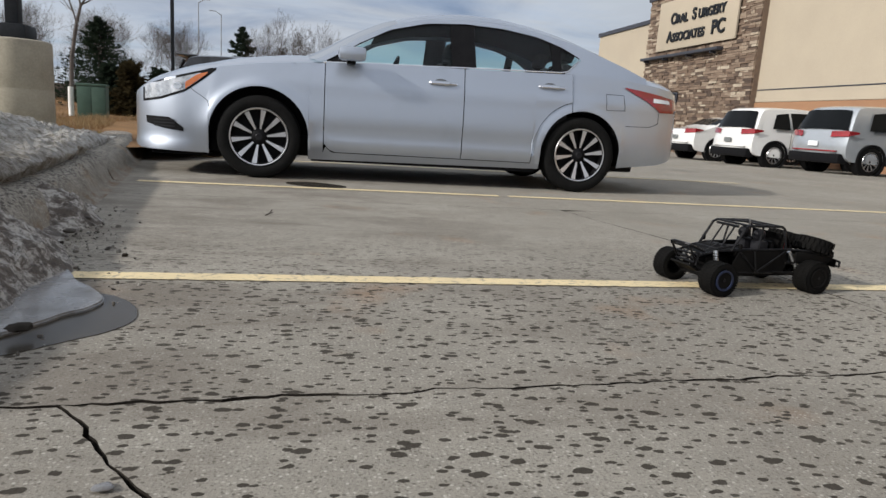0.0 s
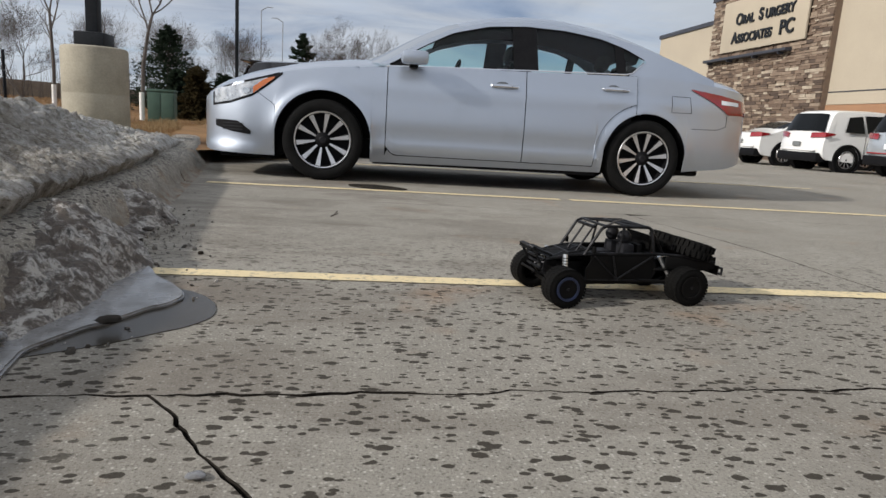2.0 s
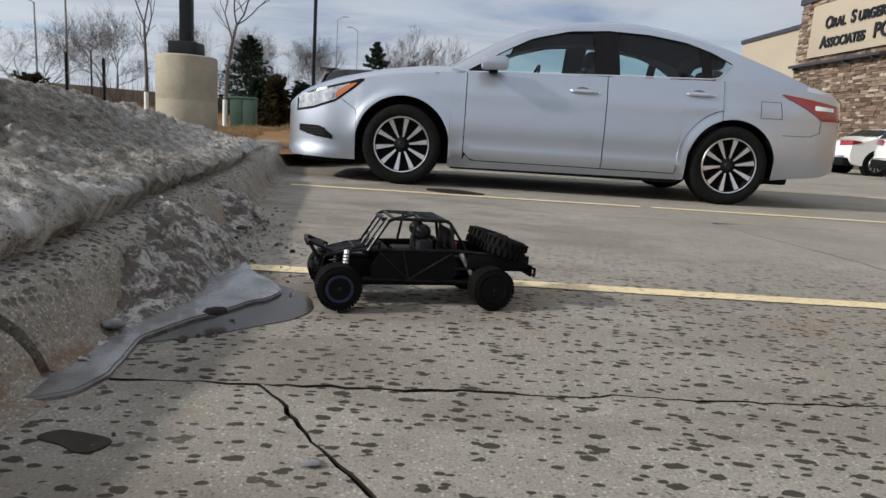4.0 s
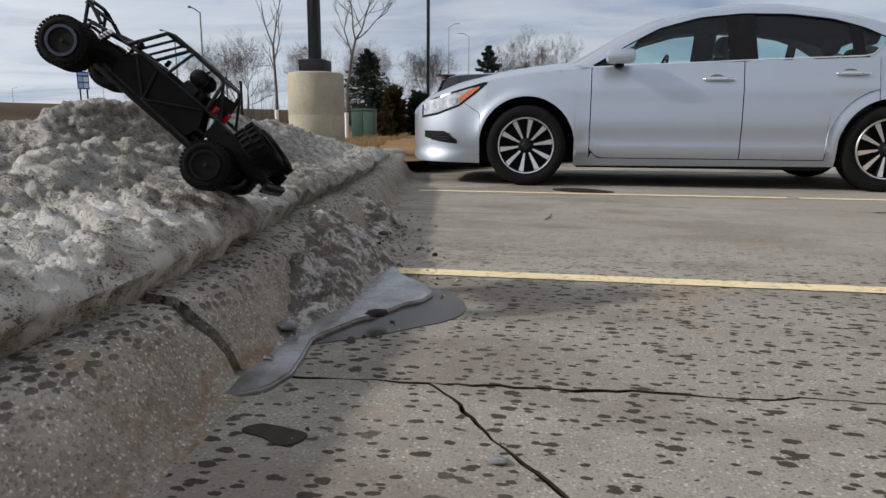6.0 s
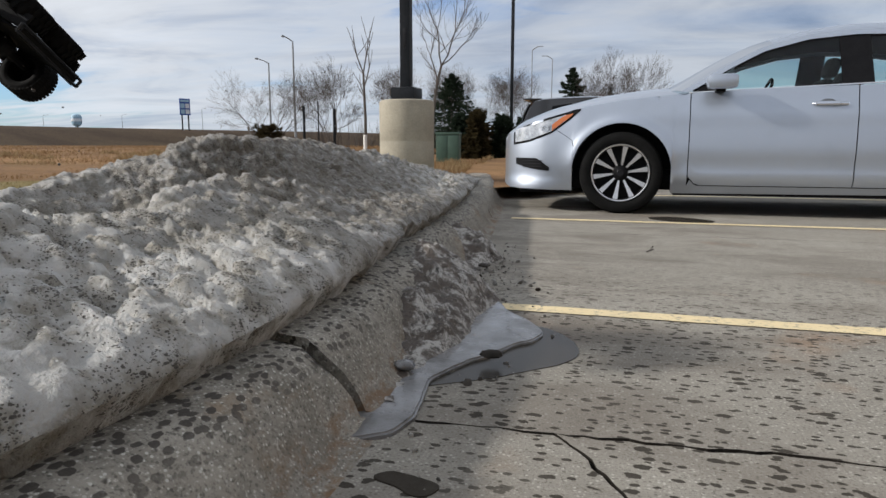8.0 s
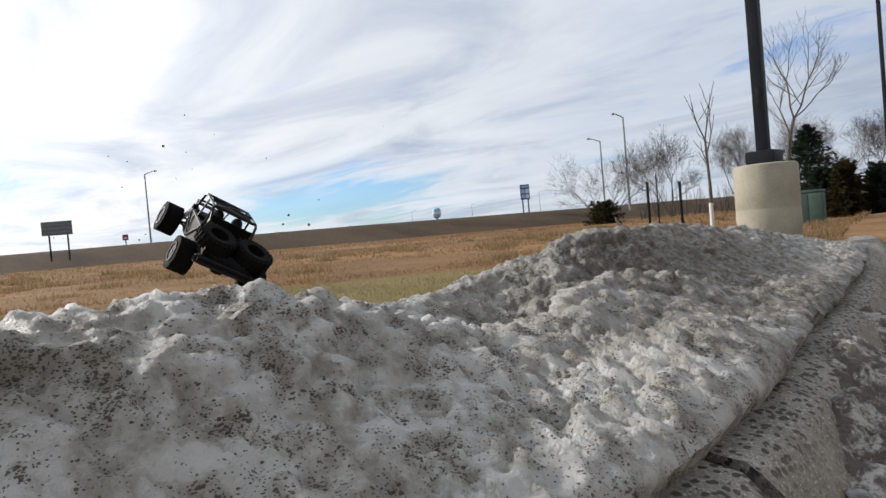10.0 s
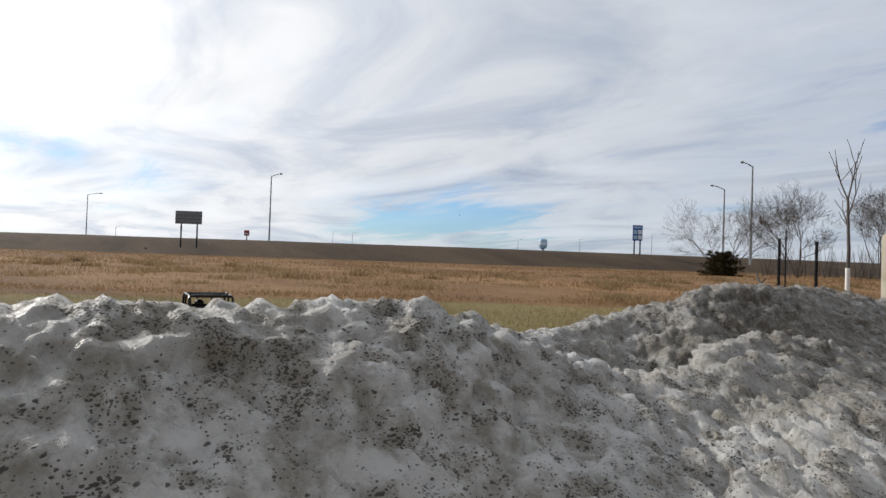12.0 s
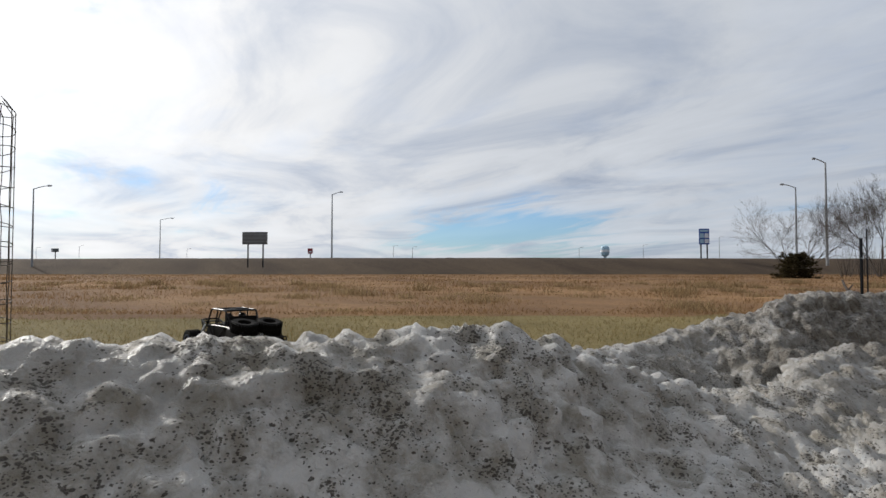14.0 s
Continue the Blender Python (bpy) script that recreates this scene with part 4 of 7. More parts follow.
def wheel_parts(owner, name, at, turn, radius, width, rim_r, spokes, style, parent):
    """tyre, rim barrel, each spoke, cap. The wheel's outer face looks along -y before turn."""
    w = new(name)
    w.parent = parent
    w.empty_display_size = 0.05
    w.matrix_basis = Matrix.Translation(at) @ Matrix.Rotation(turn, 4, "Z")
    h = width / 2
    prof = [(rim_r, -h * 0.86), (rim_r + 0.012, -h * 0.95), (rim_r + 0.04, -h), (radius - 0.035, -h), (radius - 0.012, -h * 0.9), (radius, -h * 0.7), (radius, h * 0.7), (radius - 0.03, h), (rim_r, h)]
    part("tyre", lathe(bmesh.new(), prof, 48, "Y", close=True), M_RUBBER, w)
    rim = lathe(bmesh.new(), [(rim_r + 0.002, -h * 0.88), (rim_r - 0.004, -h * 0.97), (rim_r - 0.016, -h * 0.93), (rim_r - 0.022, -h * 0.5), (rim_r - 0.02, h * 0.9)], 48, "Y", close=False)
    bmesh.ops.delete(rim, geom=[f for f in rim.faces if len(f.verts) > 4], context="FACES_ONLY")
    part("rim", rim, M_BLACK_PLASTIC, w)
    part("rim_lip", lathe(bmesh.new(), [(rim_r + 0.002, -h * 0.90), (rim_r - 0.004, -h * 0.985), (rim_r - 0.012, -h * 0.96), (rim_r - 0.010, -h * 0.88)], 48, "Y", close=True), M_ALLOY, w)
    # black disc behind the spokes stands in for the shaded wheel interior
    part("dark_backing", lathe(bmesh.new(), [(0.02, -h * 0.25), (rim_r * 0.98, -h * 0.25), (rim_r * 0.98, -h * 0.1), (0.02, -h * 0.1)], 32, "Y"), M_BLACK_PLASTIC, w)
    for k in range(spokes):
        bm = bmesh.new()
        q = Matrix.Rotation(k * math.tau / spokes + 0.16, 4, "Y")
        r0, r1, a, b = rim_r * 0.27, rim_r * 0.97, rim_r * 0.030, rim_r * (0.092 if spokes > 6 else 0.15)
        if style == "split":
            sk = 0.035 * (1 if k % 2 else -1) * rim_r / 0.23
        else:
            sk = 0
        pts = [(-a + sk * 0.4, -h * 0.70, r0), (a + sk * 0.4, -h * 0.70, r0), (b + sk, -h * 0.88, r1), (-b + sk, -h * 0.88, r1)]
        top = [bm.verts.new(q @ Vector(p)) for p in pts]
        bot = [bm.verts.new(q @ Vector((p[0] * 1.5, p[1] + 0.03, p[2]))) for p in pts]
        bm.faces.new(top)
        bm.faces.new(bot[::-1])
        for i in range(4):
            bm.faces.new((top[i], bot[i], bot[(i + 1) % 4], top[(i + 1) % 4]))
        bmesh.ops.recalc_face_normals(bm, faces=bm.faces[:])
        for f in bm.faces:
            f.material_index = 0 if f.normal.y < -0.8 and f.calc_center_median().y < -h * 0.7 else 1
        part("spoke", bm, [M_ALLOY, M_BLACK_PLASTIC], w, smooth=None)
    part("hub", lathe(bmesh.new(), [(0.001, -h * 0.80), (rim_r * 0.16, -h * 0.80), (rim_r * 0.25, -h * 0.70), (rim_r * 0.30, -h * 0.45), (rim_r * 0.30, -h * 0.3)], 20, "Y"), M_BLACK_PLASTIC, w)
    part("centre_cap", lathe(bmesh.new(), [(0.001, -h * 0.84), (rim_r * 0.11, -h * 0.84), (rim_r * 0.13, -h * 0.80), (rim_r * 0.13, -h * 0.74)], 16, "Y"), M_DARK_METAL, w)
    return w


def sedan():
    car = thing("sedan", "silver four-door sedan parked nose to the kerb, clean alloy wheels", "car", pose(0.209, 4.345, 0))
    body = bmesh.new()
    for s in (-1, 1):
        flank(body, -0.97, 0.514, car_low, car_shoulder, s, 14)
        flank(body, 0.395, 2.43, lambda x: car_low(x), lambda x: 0.238 + (0.07 * max(0, 1 - (x - 0.521) / 0.09) ** 2 if x > 0.521 else 0), s, 3, step=0.02)
        door_edge = lambda x: max(0.25, 0.345 + math.sqrt(max(0, 0.455 ** 2 - (x - 2.785) ** 2))) if x > 2.33 else 0.25
        flank(body, 2.334, 2.672, lambda x: max(0.236, car_low(x)), lambda x: max(0.237, door_edge(x) - 0.003), s, 3, step=0.008)
        flank(body, 2.678, 3.88, car_low, car_shoulder, s, 14)
        # pillars and roof rail
        flank(body, 0.44, 2.76, lambda x: max(win_top(x) + 0.004, car_shoulder(x)), lambda x: car_rail(x), s, 3)
        flank(body, 2.60, 2.76, lambda x: car_shoulder(x), lambda x: max(car_shoulder(x), win_low(x) - 0.006), s, 2)
        flank(body, 2.76, 3.40, car_shoulder, car_rail, s, 4)
    # bonnet and boot lid
    for x0, x1 in ((-0.97, 0.62), (3.16, 3.88)):
        rows = []
        for x in np.linspace(x0, x1, 28):
            b, c, w = car_shoulder(x), car_centre(x), car_side(x, car_shoulder(x))
            if x > 3:
                b = max(b, car_rail(x) if x < 3.4 else b)
                w = car_side(x, b)
            rows.append([(x, -w + 2 * w * k / 16, b + (c - b) * (1 - abs(k / 8 - 1) ** 2.2)) for k in range(17)])
        grid_mesh(body, rows)
    # roof skin
    rows = []
    for x in np.linspace(1.12, 2.52, 24):
        z = car_rail(x)
        w = car_side(x, z)
        rows.append([(x, -w + 2 * w * k / 14, z + (0.085 + 0.03 * smoothstep(1.2, 2.0, x)) * (1 - abs(k / 7 - 1) ** 2.4)) for k in range(15)])
    grid_mesh(body, rows)
    # closed nose and tail
    for x in (-0.97, 3.88):
        w, lo, b, c = car_side(x, 0.5), car_low(x), car_shoulder(x), car_centre(x)
        fs = [body.verts.new(p) for p in ((x, -w, lo), (x, w, lo), (x, w * 0.95, b), (x, 0, c), (x, -w * 0.95, b))]
        body.faces.new(fs if x > 0 else fs[::-1])
    bmesh.ops.remove_doubles(body, verts=body.verts[:], dist=0.0012)
    bmesh.ops.recalc_face_normals(body, faces=body.faces[:])
    part("body", body, M_SILVER, car, smooth=32)
    dark = boxed(-0.82, -0.62, 0.185, 3.45, 0.62, 0.36, 0.03)
    # wide low floor box, added to deepen the shade under the car
    box(dark, 0.42, -0.85, 0.16, 2.38, 0.85, 0.30)
    box(dark, 2.42, -0.52, 0.17, 3.30, 0.52, 0.30, 0.03)
    part("underbody", dark, M_BLACK_PLASTIC, car)
    skid = boxed(-0.80, -0.72, 0.155, -0.42, 0.72, 0.175, 0.006)
    part("air_dam", skid, M_BLACK_PLASTIC, car)
    for cx, cz, r in ARCHES:
        for s in (-1, 1):
            well = bmesh.new()
            rows = [[(cx - (r + 0.012) * math.cos(math.pi * k / 20), s * y, cz - 0.10 * (k in (0, 20)) + (r + 0.012) * math.sin(math.pi * k / 20)) for k in range(21)] for y in (0.885, 0.55)]
            grid_mesh(well, rows)
            well.faces.new([well.verts.new(p) for p in rows[1]])
            part("wheel_liner", well, M_BLACK_PLASTIC, car)
    for s in (-1, 1):
        front = flank(bmesh.new(), 0.521, 1.688, lambda x: 0.245 + 0.07 * max(0, 1 - (x - 0.521) / 0.09) ** 2, lambda x: car_shoulder(x) - 0.002, s, 14)
        d1 = part("door", thick(front), M_SILVER, car)
        rear = flank(bmesh.new(), 1.696, 2.670, lambda x: max(0.245, 0.345 + math.sqrt(max(0, 0.46 ** 2 - (x - 2.785) ** 2))) if x > 2.325 else 0.245, lambda x: car_shoulder(x) - 0.002, s, 14, step=0.008)
        d2 = part("door", thick(rear), M_SILVER, car)
        for d, hx, hz in ((d1, 1.50, 0.868), (d2, 2.475, 0.905)):
            w = car_side(hx, hz)
            hb = bmesh.new()
            pts = [(hx - 0.115, w - 0.004), (hx - 0.095, w + 0.026), (hx + 0.06, w + 0.034), (hx + 0.115, w + 0.018), (hx + 0.12, w - 0.004)]
            for (xa, ya), (xb, yb) in zip(pts, pts[1:]):
                rod(hb, (xa, s * ya, hz), (xb, s * yb, hz), 0.0135, 0.0135, 10)
            part("handle", hb, M_CHROME, d)
            cup = lathe(bmesh.new(), [(0.001, 0.0), (0.05, 0.0), (0.055, -0.004)], 20, "Y", Matrix.Translation((hx - 0.015, s * (w + 0.003), hz + 0.005)) @ Matrix.Diagonal((1.1, -s, 0.62, 1)))
            part("handle_recess", cup, M_RECESS, d)
        for x0, x1, m in ((0.74, 1.585, M_GLASS), (1.79, 2.49, M_GLASS), (2.565, 2.725, M_GLASS)):
            gl = flank(bmesh.new(), x0, x1, lambda x: win_low(x) + 0.012, lambda x: max(win_low(x) + 0.012, win_top(x) - 0.008), s, 6, -0.006)
            g = part("side_window", gl, m, car)
            g.visible_shadow = False
        for x0, x1, l in ((0.535, 0.745, 0.002), (1.58, 1.795, 0.003), (2.485, 2.57, 0.002)):
            part("pillar_trim", flank(bmesh.new(), x0, x1, lambda x: win_low(x), lambda x: max(win_low(x), win_top(x)), s, 6, l), M_BLACK_PLASTIC, car)
        trim = bmesh.new()
        line = [(x, s * (car_side(x, win_low(x)) + 0.006), win_low(x) - 0.004) for x in np.linspace(0.50, 2.74, 40)]
        pipe(trim, line, 0.0065, 6)
        part("belt_trim", trim, M_CHROME, car)
        top = bmesh.new()
        pipe(top, [(x, s * (car_side(x, win_top(x)) + 0.004), win_top(x) + 0.002) for x in np.linspace(0.53, 2.745, 50)], 0.0055, 6)
        part("window_trim", top, M_BLACK_PLASTIC, car)
        hi = table((-0.85, -0.6, -0.34), (0.70, 0.775, 0.858))
        lo = table((-0.85, -0.72, -0.55, -0.34), (0.575, 0.60, 0.67, 0.850))
        part("headlight_bezel", flank(bmesh.new(), -0.855, -0.335, lambda x: lo(x) - 0.010, lambda x: hi(x) + 0.008, s, 4, 0.003, 0.02), M_BLACK_PLASTIC, car)
        hl = part("headlight", flank(bmesh.new(), -0.84, -0.45, lambda x: lo(x) + 0.008, lambda x: hi(x) - 0.010, s, 4, 0.007, 0.02), M_REFLECTOR, car, "clear chrome-backed headlamp")
        part("projector", lathe(bmesh.new(), [(0.001, 0), (0.022, 0), (0.026, -0.006)], 18, "Y", Matrix.Translation((-0.60, s * (car_side(-0.60, 0.70) + 0.010), 0.70)) @ Matrix.Diagonal((1, -s, 1, 1))), M_CHROME, hl)
        part("turn_signal", flank(bmesh.new(), -0.55, -0.40, lambda x: lo(x) + 0.012, lambda x: min(hi(x) - 0.016, lo(x) + 0.062), s, 4, 0.011, 0.02), M_AMBER, hl, "amber turn signal")
        hi2 = table((3.18, 3.45, 3.72, 3.80), (0.958, 0.925, 0.885, 0.86))
        lo2 = table((3.18, 3.40, 3.50, 3.54, 3.80), (0.948, 0.85, 0.79, 0.755, 0.76))
        tl = part("tail_light", flank(bmesh.new(), 3.18, 3.80, lo2, hi2, s, 5, 0.008, 0.02), M_RED_LENS, car, "red tail lamp")
        part("reverse_light", flank(bmesh.new(), 3.47, 3.66, lambda x: 0.842 - 0.02 * (x - 3.47), lambda x: 0.880 - 0.06 * (x - 3.47), s, 2, 0.012, 0.02), M_SIGN_WHITE, tl)
        vent = part("fog_vent", flank(bmesh.new(), -0.83, -0.565, lambda x: 0.40 - 0.30 * (x + 0.83) if x < -0.70 else 0.361 - 0.12 * (x + 0.70), lambda x: 0.455 - 0.02 * (x + 0.83) if x < -0.66 else 0.452 - 0.8 * (x + 0.66), s, 4, 0.004, 0.02), M_BLACK_PLASTIC, car)
        for z in (0.375, 0.40, 0.425):
            part("vent_bar", flank(bmesh.new(), -0.77, -0.62, lambda x: z, lambda x: z + 0.010, s, 1, 0.010, 0.03), M_DARK_METAL, vent)
        mir = bmesh.new()
        box(mir, 0.615, 0.94, 0.985, 0.835, 1.10, 1.092, 0.036, Matrix.Diagonal((1, s, 1, 1)))
        bmesh.ops.recalc_face_normals(mir, faces=mir.faces[:])
        mm = part("mirror", mir, M_SILVER, car)
        part("mirror_foot", boxed(0.69, 0.85 if s > 0 else -0.97, 0.965, 0.76, 0.97 if s > 0 else -0.85, 0.995, 0.008), M_BLACK_PLASTIC, mm)
        # shut lines
        for pts in ([(3.0, 0.745), (3.0, 0.885), (3.17, 0.885), (3.185, 0.75), (3.0, 0.745)], [(3.20, 0.615), (3.45, 0.62), (3.535, 0.655), (3.54, 0.75)], [(-0.52, 0.69), (-0.40, 0.60), (-0.385, 0.55)]):
            if s > 0 and pts[0][0] == 3.0:
                continue
            seam = bmesh.new()
            dense = []
            for (xa, za), (xb, zb) in zip(pts, pts[1:]):
                dense += [(xa + (xb - xa) * k / 8, za + (zb - za) * k / 8) for k in range(9)]
            pipe(seam, [(x, s * (car_side(x, z) - 0.001), z) for x, z in dense], 0.0028, 5)
            part("shut_line", seam, M_BLACK_PLASTIC, car)
    for x0, x1, name in ((0.44, 1.12, "windscreen"), (2.52, 3.24, "rear_window")):
        rows = []
        for x in np.linspace(x0, x1, 14):
            z = car_rail(x)
            w = car_side(x, z)
            crown = 0.115 - 0.03 * smoothstep(2.6, 3.2, x) if name == "rear_window" else 0.050 * smoothstep(0.3, 1.1, x) + 0.035
            rows.append([(x - (0.16 * (1 - (x - x0) / (x1 - x0)) if name == "windscreen" else 0) * (1 - abs(k / 7 - 1) ** 2), -w + 2 * w * k / 14, z + crown * (1 - abs(k / 7 - 1) ** 2.4)) for k in range(15)])
        bm = bmesh.new()
        grid_mesh(bm, rows)
        g = part(name, bm, M_GLASS, car)
        g.visible_shadow = False
    wip = bmesh.new()
    rod(wip, (0.30, -0.1, 1.035), (0.42, 0.5, 1.055), 0.008)
    part("wiper", wip, M_BLACK_PLASTIC, car)
    # cabin
    part("cabin_floor", boxed(0.5, -0.78, 0.36, 3.1, 0.78, 0.42), M_SEAT, car)
    part("dashboard", boxed(0.55, -0.72, 0.60, 1.0, 0.72, 0.985, 0.06), M_SEAT, car)
    part("parcel_shelf", boxed(2.72, -0.66, 0.85, 3.22, 0.66, 1.03, 0.03), M_SEAT, car)
    for y in (-0.38, 0.38):
        for x, b in ((1.35, 1.62), (2.25, 2.6)):
            seat = boxed(x, y - 0.24, 0.5, x + 0.45, y + 0.24, 0.66, 0.05)
            tilt = Matrix.Translation((b, y, 0.66)) @ Matrix.Rotation(radians(16), 4, "Y")
            box(seat, -0.07, -0.23, -0.1, 0.07, 0.23, 0.50, 0.05, tilt)
            box(seat, -0.05, -0.13, 0.53, 0.05, 0.13, 0.70, 0.04, tilt)
            part("seat", seat, M_SEAT, car)
    lining = bmesh.new()
    rows = []
    for x in np.linspace(1.0, 2.9, 30):
        z = car_rail(x) - 0.02
        w = car_side(x, z) - 0.03
        rows.append([(x, -w + 2 * w * k / 10, z + 0.045 * (1 - abs(k / 5 - 1) ** 2.4)) for k in range(11)])
    grid_mesh(lining, rows)
    part("headliner", lining, M_SEAT, car)
    for s in (-1, 1):
        part("door_lining", boxed(0.60, min(s * 0.84, s * 0.80), 0.40, 2.66, max(s * 0.84, s * 0.80), 0.985, 0.01), M_SEAT, car)
    ring = bmesh.new()
    pipe(ring, [(1.12 + 0.05 * math.sin(a), -0.38 + 0.18 * math.cos(a), 0.93 + 0.17 * math.sin(a)) for a in np.linspace(0, math.tau, 17)], 0.013, 6)
    part("steering_wheel", ring, M_BLACK_PLASTIC, car)
    # cowl strip seen over the bonnet edge and the wheels
    for x in (0.0, 2.785):
        for s, t in ((-1, 0), (1, math.pi)):
            wheel_parts(car, "wheel", (x, s * 0.80, 0.335), t, 0.335, 0.215, 0.235, 10, "plain", car)
    plate = boxed(3.885, -0.16, 0.74, 3.895, 0.16, 0.86)
    part("number_plate", plate, M_SIGN_WHITE, car)
    for ob in car.children_recursive:
        if ob.type == "MESH":
            for v in ob.data.vertices:
                if v.co.x < -0.42:
                    v.co.x = -0.42 + (v.co.x + 0.42) * 1.16
    grille = boxed(-1.068, -0.26, 0.50, -1.058, 0.26, 0.66, 0.003)
    part("grille", grille, M_BLACK_PLASTIC, car)
    return car


sedan()


# ---- parked cars by the building ----
M_DARK_GLASS = mat("dark_glass", (0.006, 0.007, 0.008), (0.004, 0.005, 0.006), 3, 0.12)


def rounded(loop, times=2):
    """A closed outline with its corners cut off."""
    for _ in range(times):
        loop = [(a[0] * f + b[0] * (1 - f), a[1] * f + b[1] * (1 - f)) for a, b in zip(loop, loop[1:] + loop[:1]) for f in (0.8, 0.2)]
    return loop


def boxy_car(name, label, m, paint, profile, glass_line, low, wheels, length, width, hatch, spoiler=False):
    """profile: side outline of the body, (along, height) from the tail forward; x runs forward."""
    c = thing(name, label, "car", m, "cars parked by the building")
    hw = width / 2
    lean = 0.24

    def skin(x, z, v):
        """A point of the body at half-width share v."""
        y = v * (hw - max(0.0, z - low) * lean - 0.05 * max(0.0, 0.55 - z))
        xx = length / 2 + (x - length / 2) * (1 - 0.05 * abs(v) ** 4)
        return (xx, y, z - 0.045 * abs(v) ** 5 * (z > low))

    bm = bmesh.new()
    vs = grid_mesh(bm, [[skin(x, z, v) for x, z in rounded(profile) + rounded(profile)[:1]] for v in (-1, -0.97, -0.88, -0.7, -0.35, 0, 0.35, 0.7, 0.88, 0.97, 1)])
    bm.faces.new(vs[0][:-1])
    bm.faces.new(vs[-1][:-1][::-1])
    bmesh.ops.remove_doubles(bm, verts=bm.verts[:], dist=0.0005)
    bmesh.ops.recalc_face_normals(bm, faces=bm.faces[:])
    part("body", bm, paint, c, smooth=50)
    for s in (-1, 1):
        for seg in glass_line:
            g = bmesh.new()
            pts = []
            for x, z in seg:
                p = skin(x, z, s)
                pts.append(g.verts.new((p[0], p[1] + s * 0.010, z - 0.03)))
            g.faces.new(pts)
            part("side_window", g, M_DARK_GLASS, c, smooth=None)
        for x in (1.26, 2.06, 3.0):
            seam = pipe(bmesh.new(), [(skin(x, z, s)[0], skin(x, z, s)[1] + s * 0.002, z) for z in (0.42, 0.7, low - 0.02)], 0.006, 5)
            part("door_seam", seam, M_BLACK_PLASTIC, c)
        part("sill", boxed(1.2, s * hw - 0.06 if s > 0 else -hw - 0.012, 0.26, 3.2, hw + 0.012 if s > 0 else -hw + 0.06, 0.40, 0.02), M_BLACK_PLASTIC, c)
        for x in (1.55, 2.35):
            part("handle", boxed(x, min(s * hw, s * (hw + 0.03)), low - 0.14, x + 0.2, max(s * hw, s * (hw + 0.03)), low - 0.10, 0.01), paint, c)
    zt, zb, xt, xb = hatch
    rear = bmesh.new()
    n = 10
    rows = []
    for f in (0.0, 0.5, 1.0):
        x, z = xb + (xt - xb) * f, zb + (zt - zb) * f
        row = []
        for k in range(n + 1):
            v = (2 * k / n - 1) * (0.95 - 0.05 * f)
            p = skin(x, z, v)
            row.append((p[0] - 0.020, p[1], p[2] + 0.004))
        rows.append(row)
    grid_mesh(rear, rows)
    part("rear_window", rear, M_DARK_GLASS, c, smooth=60)
    if spoiler:
        part("spoiler", boxed(xt - 0.10, -hw * 0.72, zt + 0.05, xt + 0.30, hw * 0.72, zt + 0.085, 0.012), paint, c)
    part("bumper", boxed(-0.012, -hw * 0.93, 0.26, 0.30, hw * 0.93, 0.50, 0.05), M_BLACK_PLASTIC, c)
    part("bumper_strip", boxed(-0.020, -hw * 0.80, 0.54, 0.05, hw * 0.80, 0.575, 0.01), M_RED_LENS if paint is M_GREY_PAINT else paint, c)
    part("number_plate", boxed(-0.045, -0.16, 0.66, -0.030, 0.16, 0.78), M_SIGN_WHITE if paint is not M_WHITE_PAINT else M_SIGN_GREY, c)
    for s in (-1, 1):
        lamp = bmesh.new()
        rows = []
        for v in np.linspace(0.52, 1.0, 6):
            row = []
            for z in (low - 0.13 + 0.05 * (v - 0.5), low - 0.07, low + 0.01 + 0.03 * (v - 0.5)):
                x, y, _ = skin(0.035 + 0.02 * (z > low - 0.1), z, s * v)
                row.append((x - 0.028, y + s * 0.012 * (v > 0.95), z))
            rows.append(row)
        rows.append([(0.42, s * (hw + 0.008), low - 0.04), (0.42, s * (hw + 0.008), low - 0.02), (0.42, s * (hw + 0.008), low + 0.0)])
        grid_mesh(lamp, rows)
        part("tail_light", lamp, M_RED_LENS, c)
    for x in wheels:
        for s, t in ((-1, 0), (1, math.pi)):
            w = wheel_parts(c, "wheel", (x, s * (hw - 0.10), 0.35), t, 0.35, 0.22, 0.23, 10, "plain", c)
            part("arch_trim", lathe(bmesh.new(), [(0.352, -0.125), (0.41, -0.125), (0.41, 0.06), (0.352, 0.06)], 32, "Y", close=True), M_BLACK_PLASTIC, w)
    return c


SUV = [(0.02, 0.45), (0.0, 0.70), (0.06, 1.0), (0.30, 1.60), (0.55, 1.66), (1.6, 1.69), (2.5, 1.64), (3.25, 1.12), (4.1, 0.98), (4.45, 0.80), (4.5, 0.45), (4.3, 0.28), (0.2, 0.28)]
SUV_GLASS = [[(0.62, 1.10), (0.75, 1.50), (1.15, 1.55), (1.22, 1.10)], [(1.30, 1.10), (1.22, 1.56), (1.95, 1.58), (2.02, 1.08)], [(2.10, 1.08), (2.03, 1.58), (2.5, 1.54), (3.05, 1.10)]]
SALOON = [(0.02, 0.45), (0.0, 0.70), (0.05, 0.98), (0.55, 1.04), (1.35, 1.40), (2.1, 1.46), (2.7, 1.40), (3.45, 1.0), (4.4, 0.86), (4.75, 0.70), (4.8, 0.45), (4.6, 0.25), (0.2, 0.25)]
SALOON_GLASS = [[(1.0, 1.02), (1.45, 1.33), (2.0, 1.37), (2.05, 1.0)], [(2.12, 1.0), (2.08, 1.37), (2.6, 1.32), (3.2, 1.0)]]
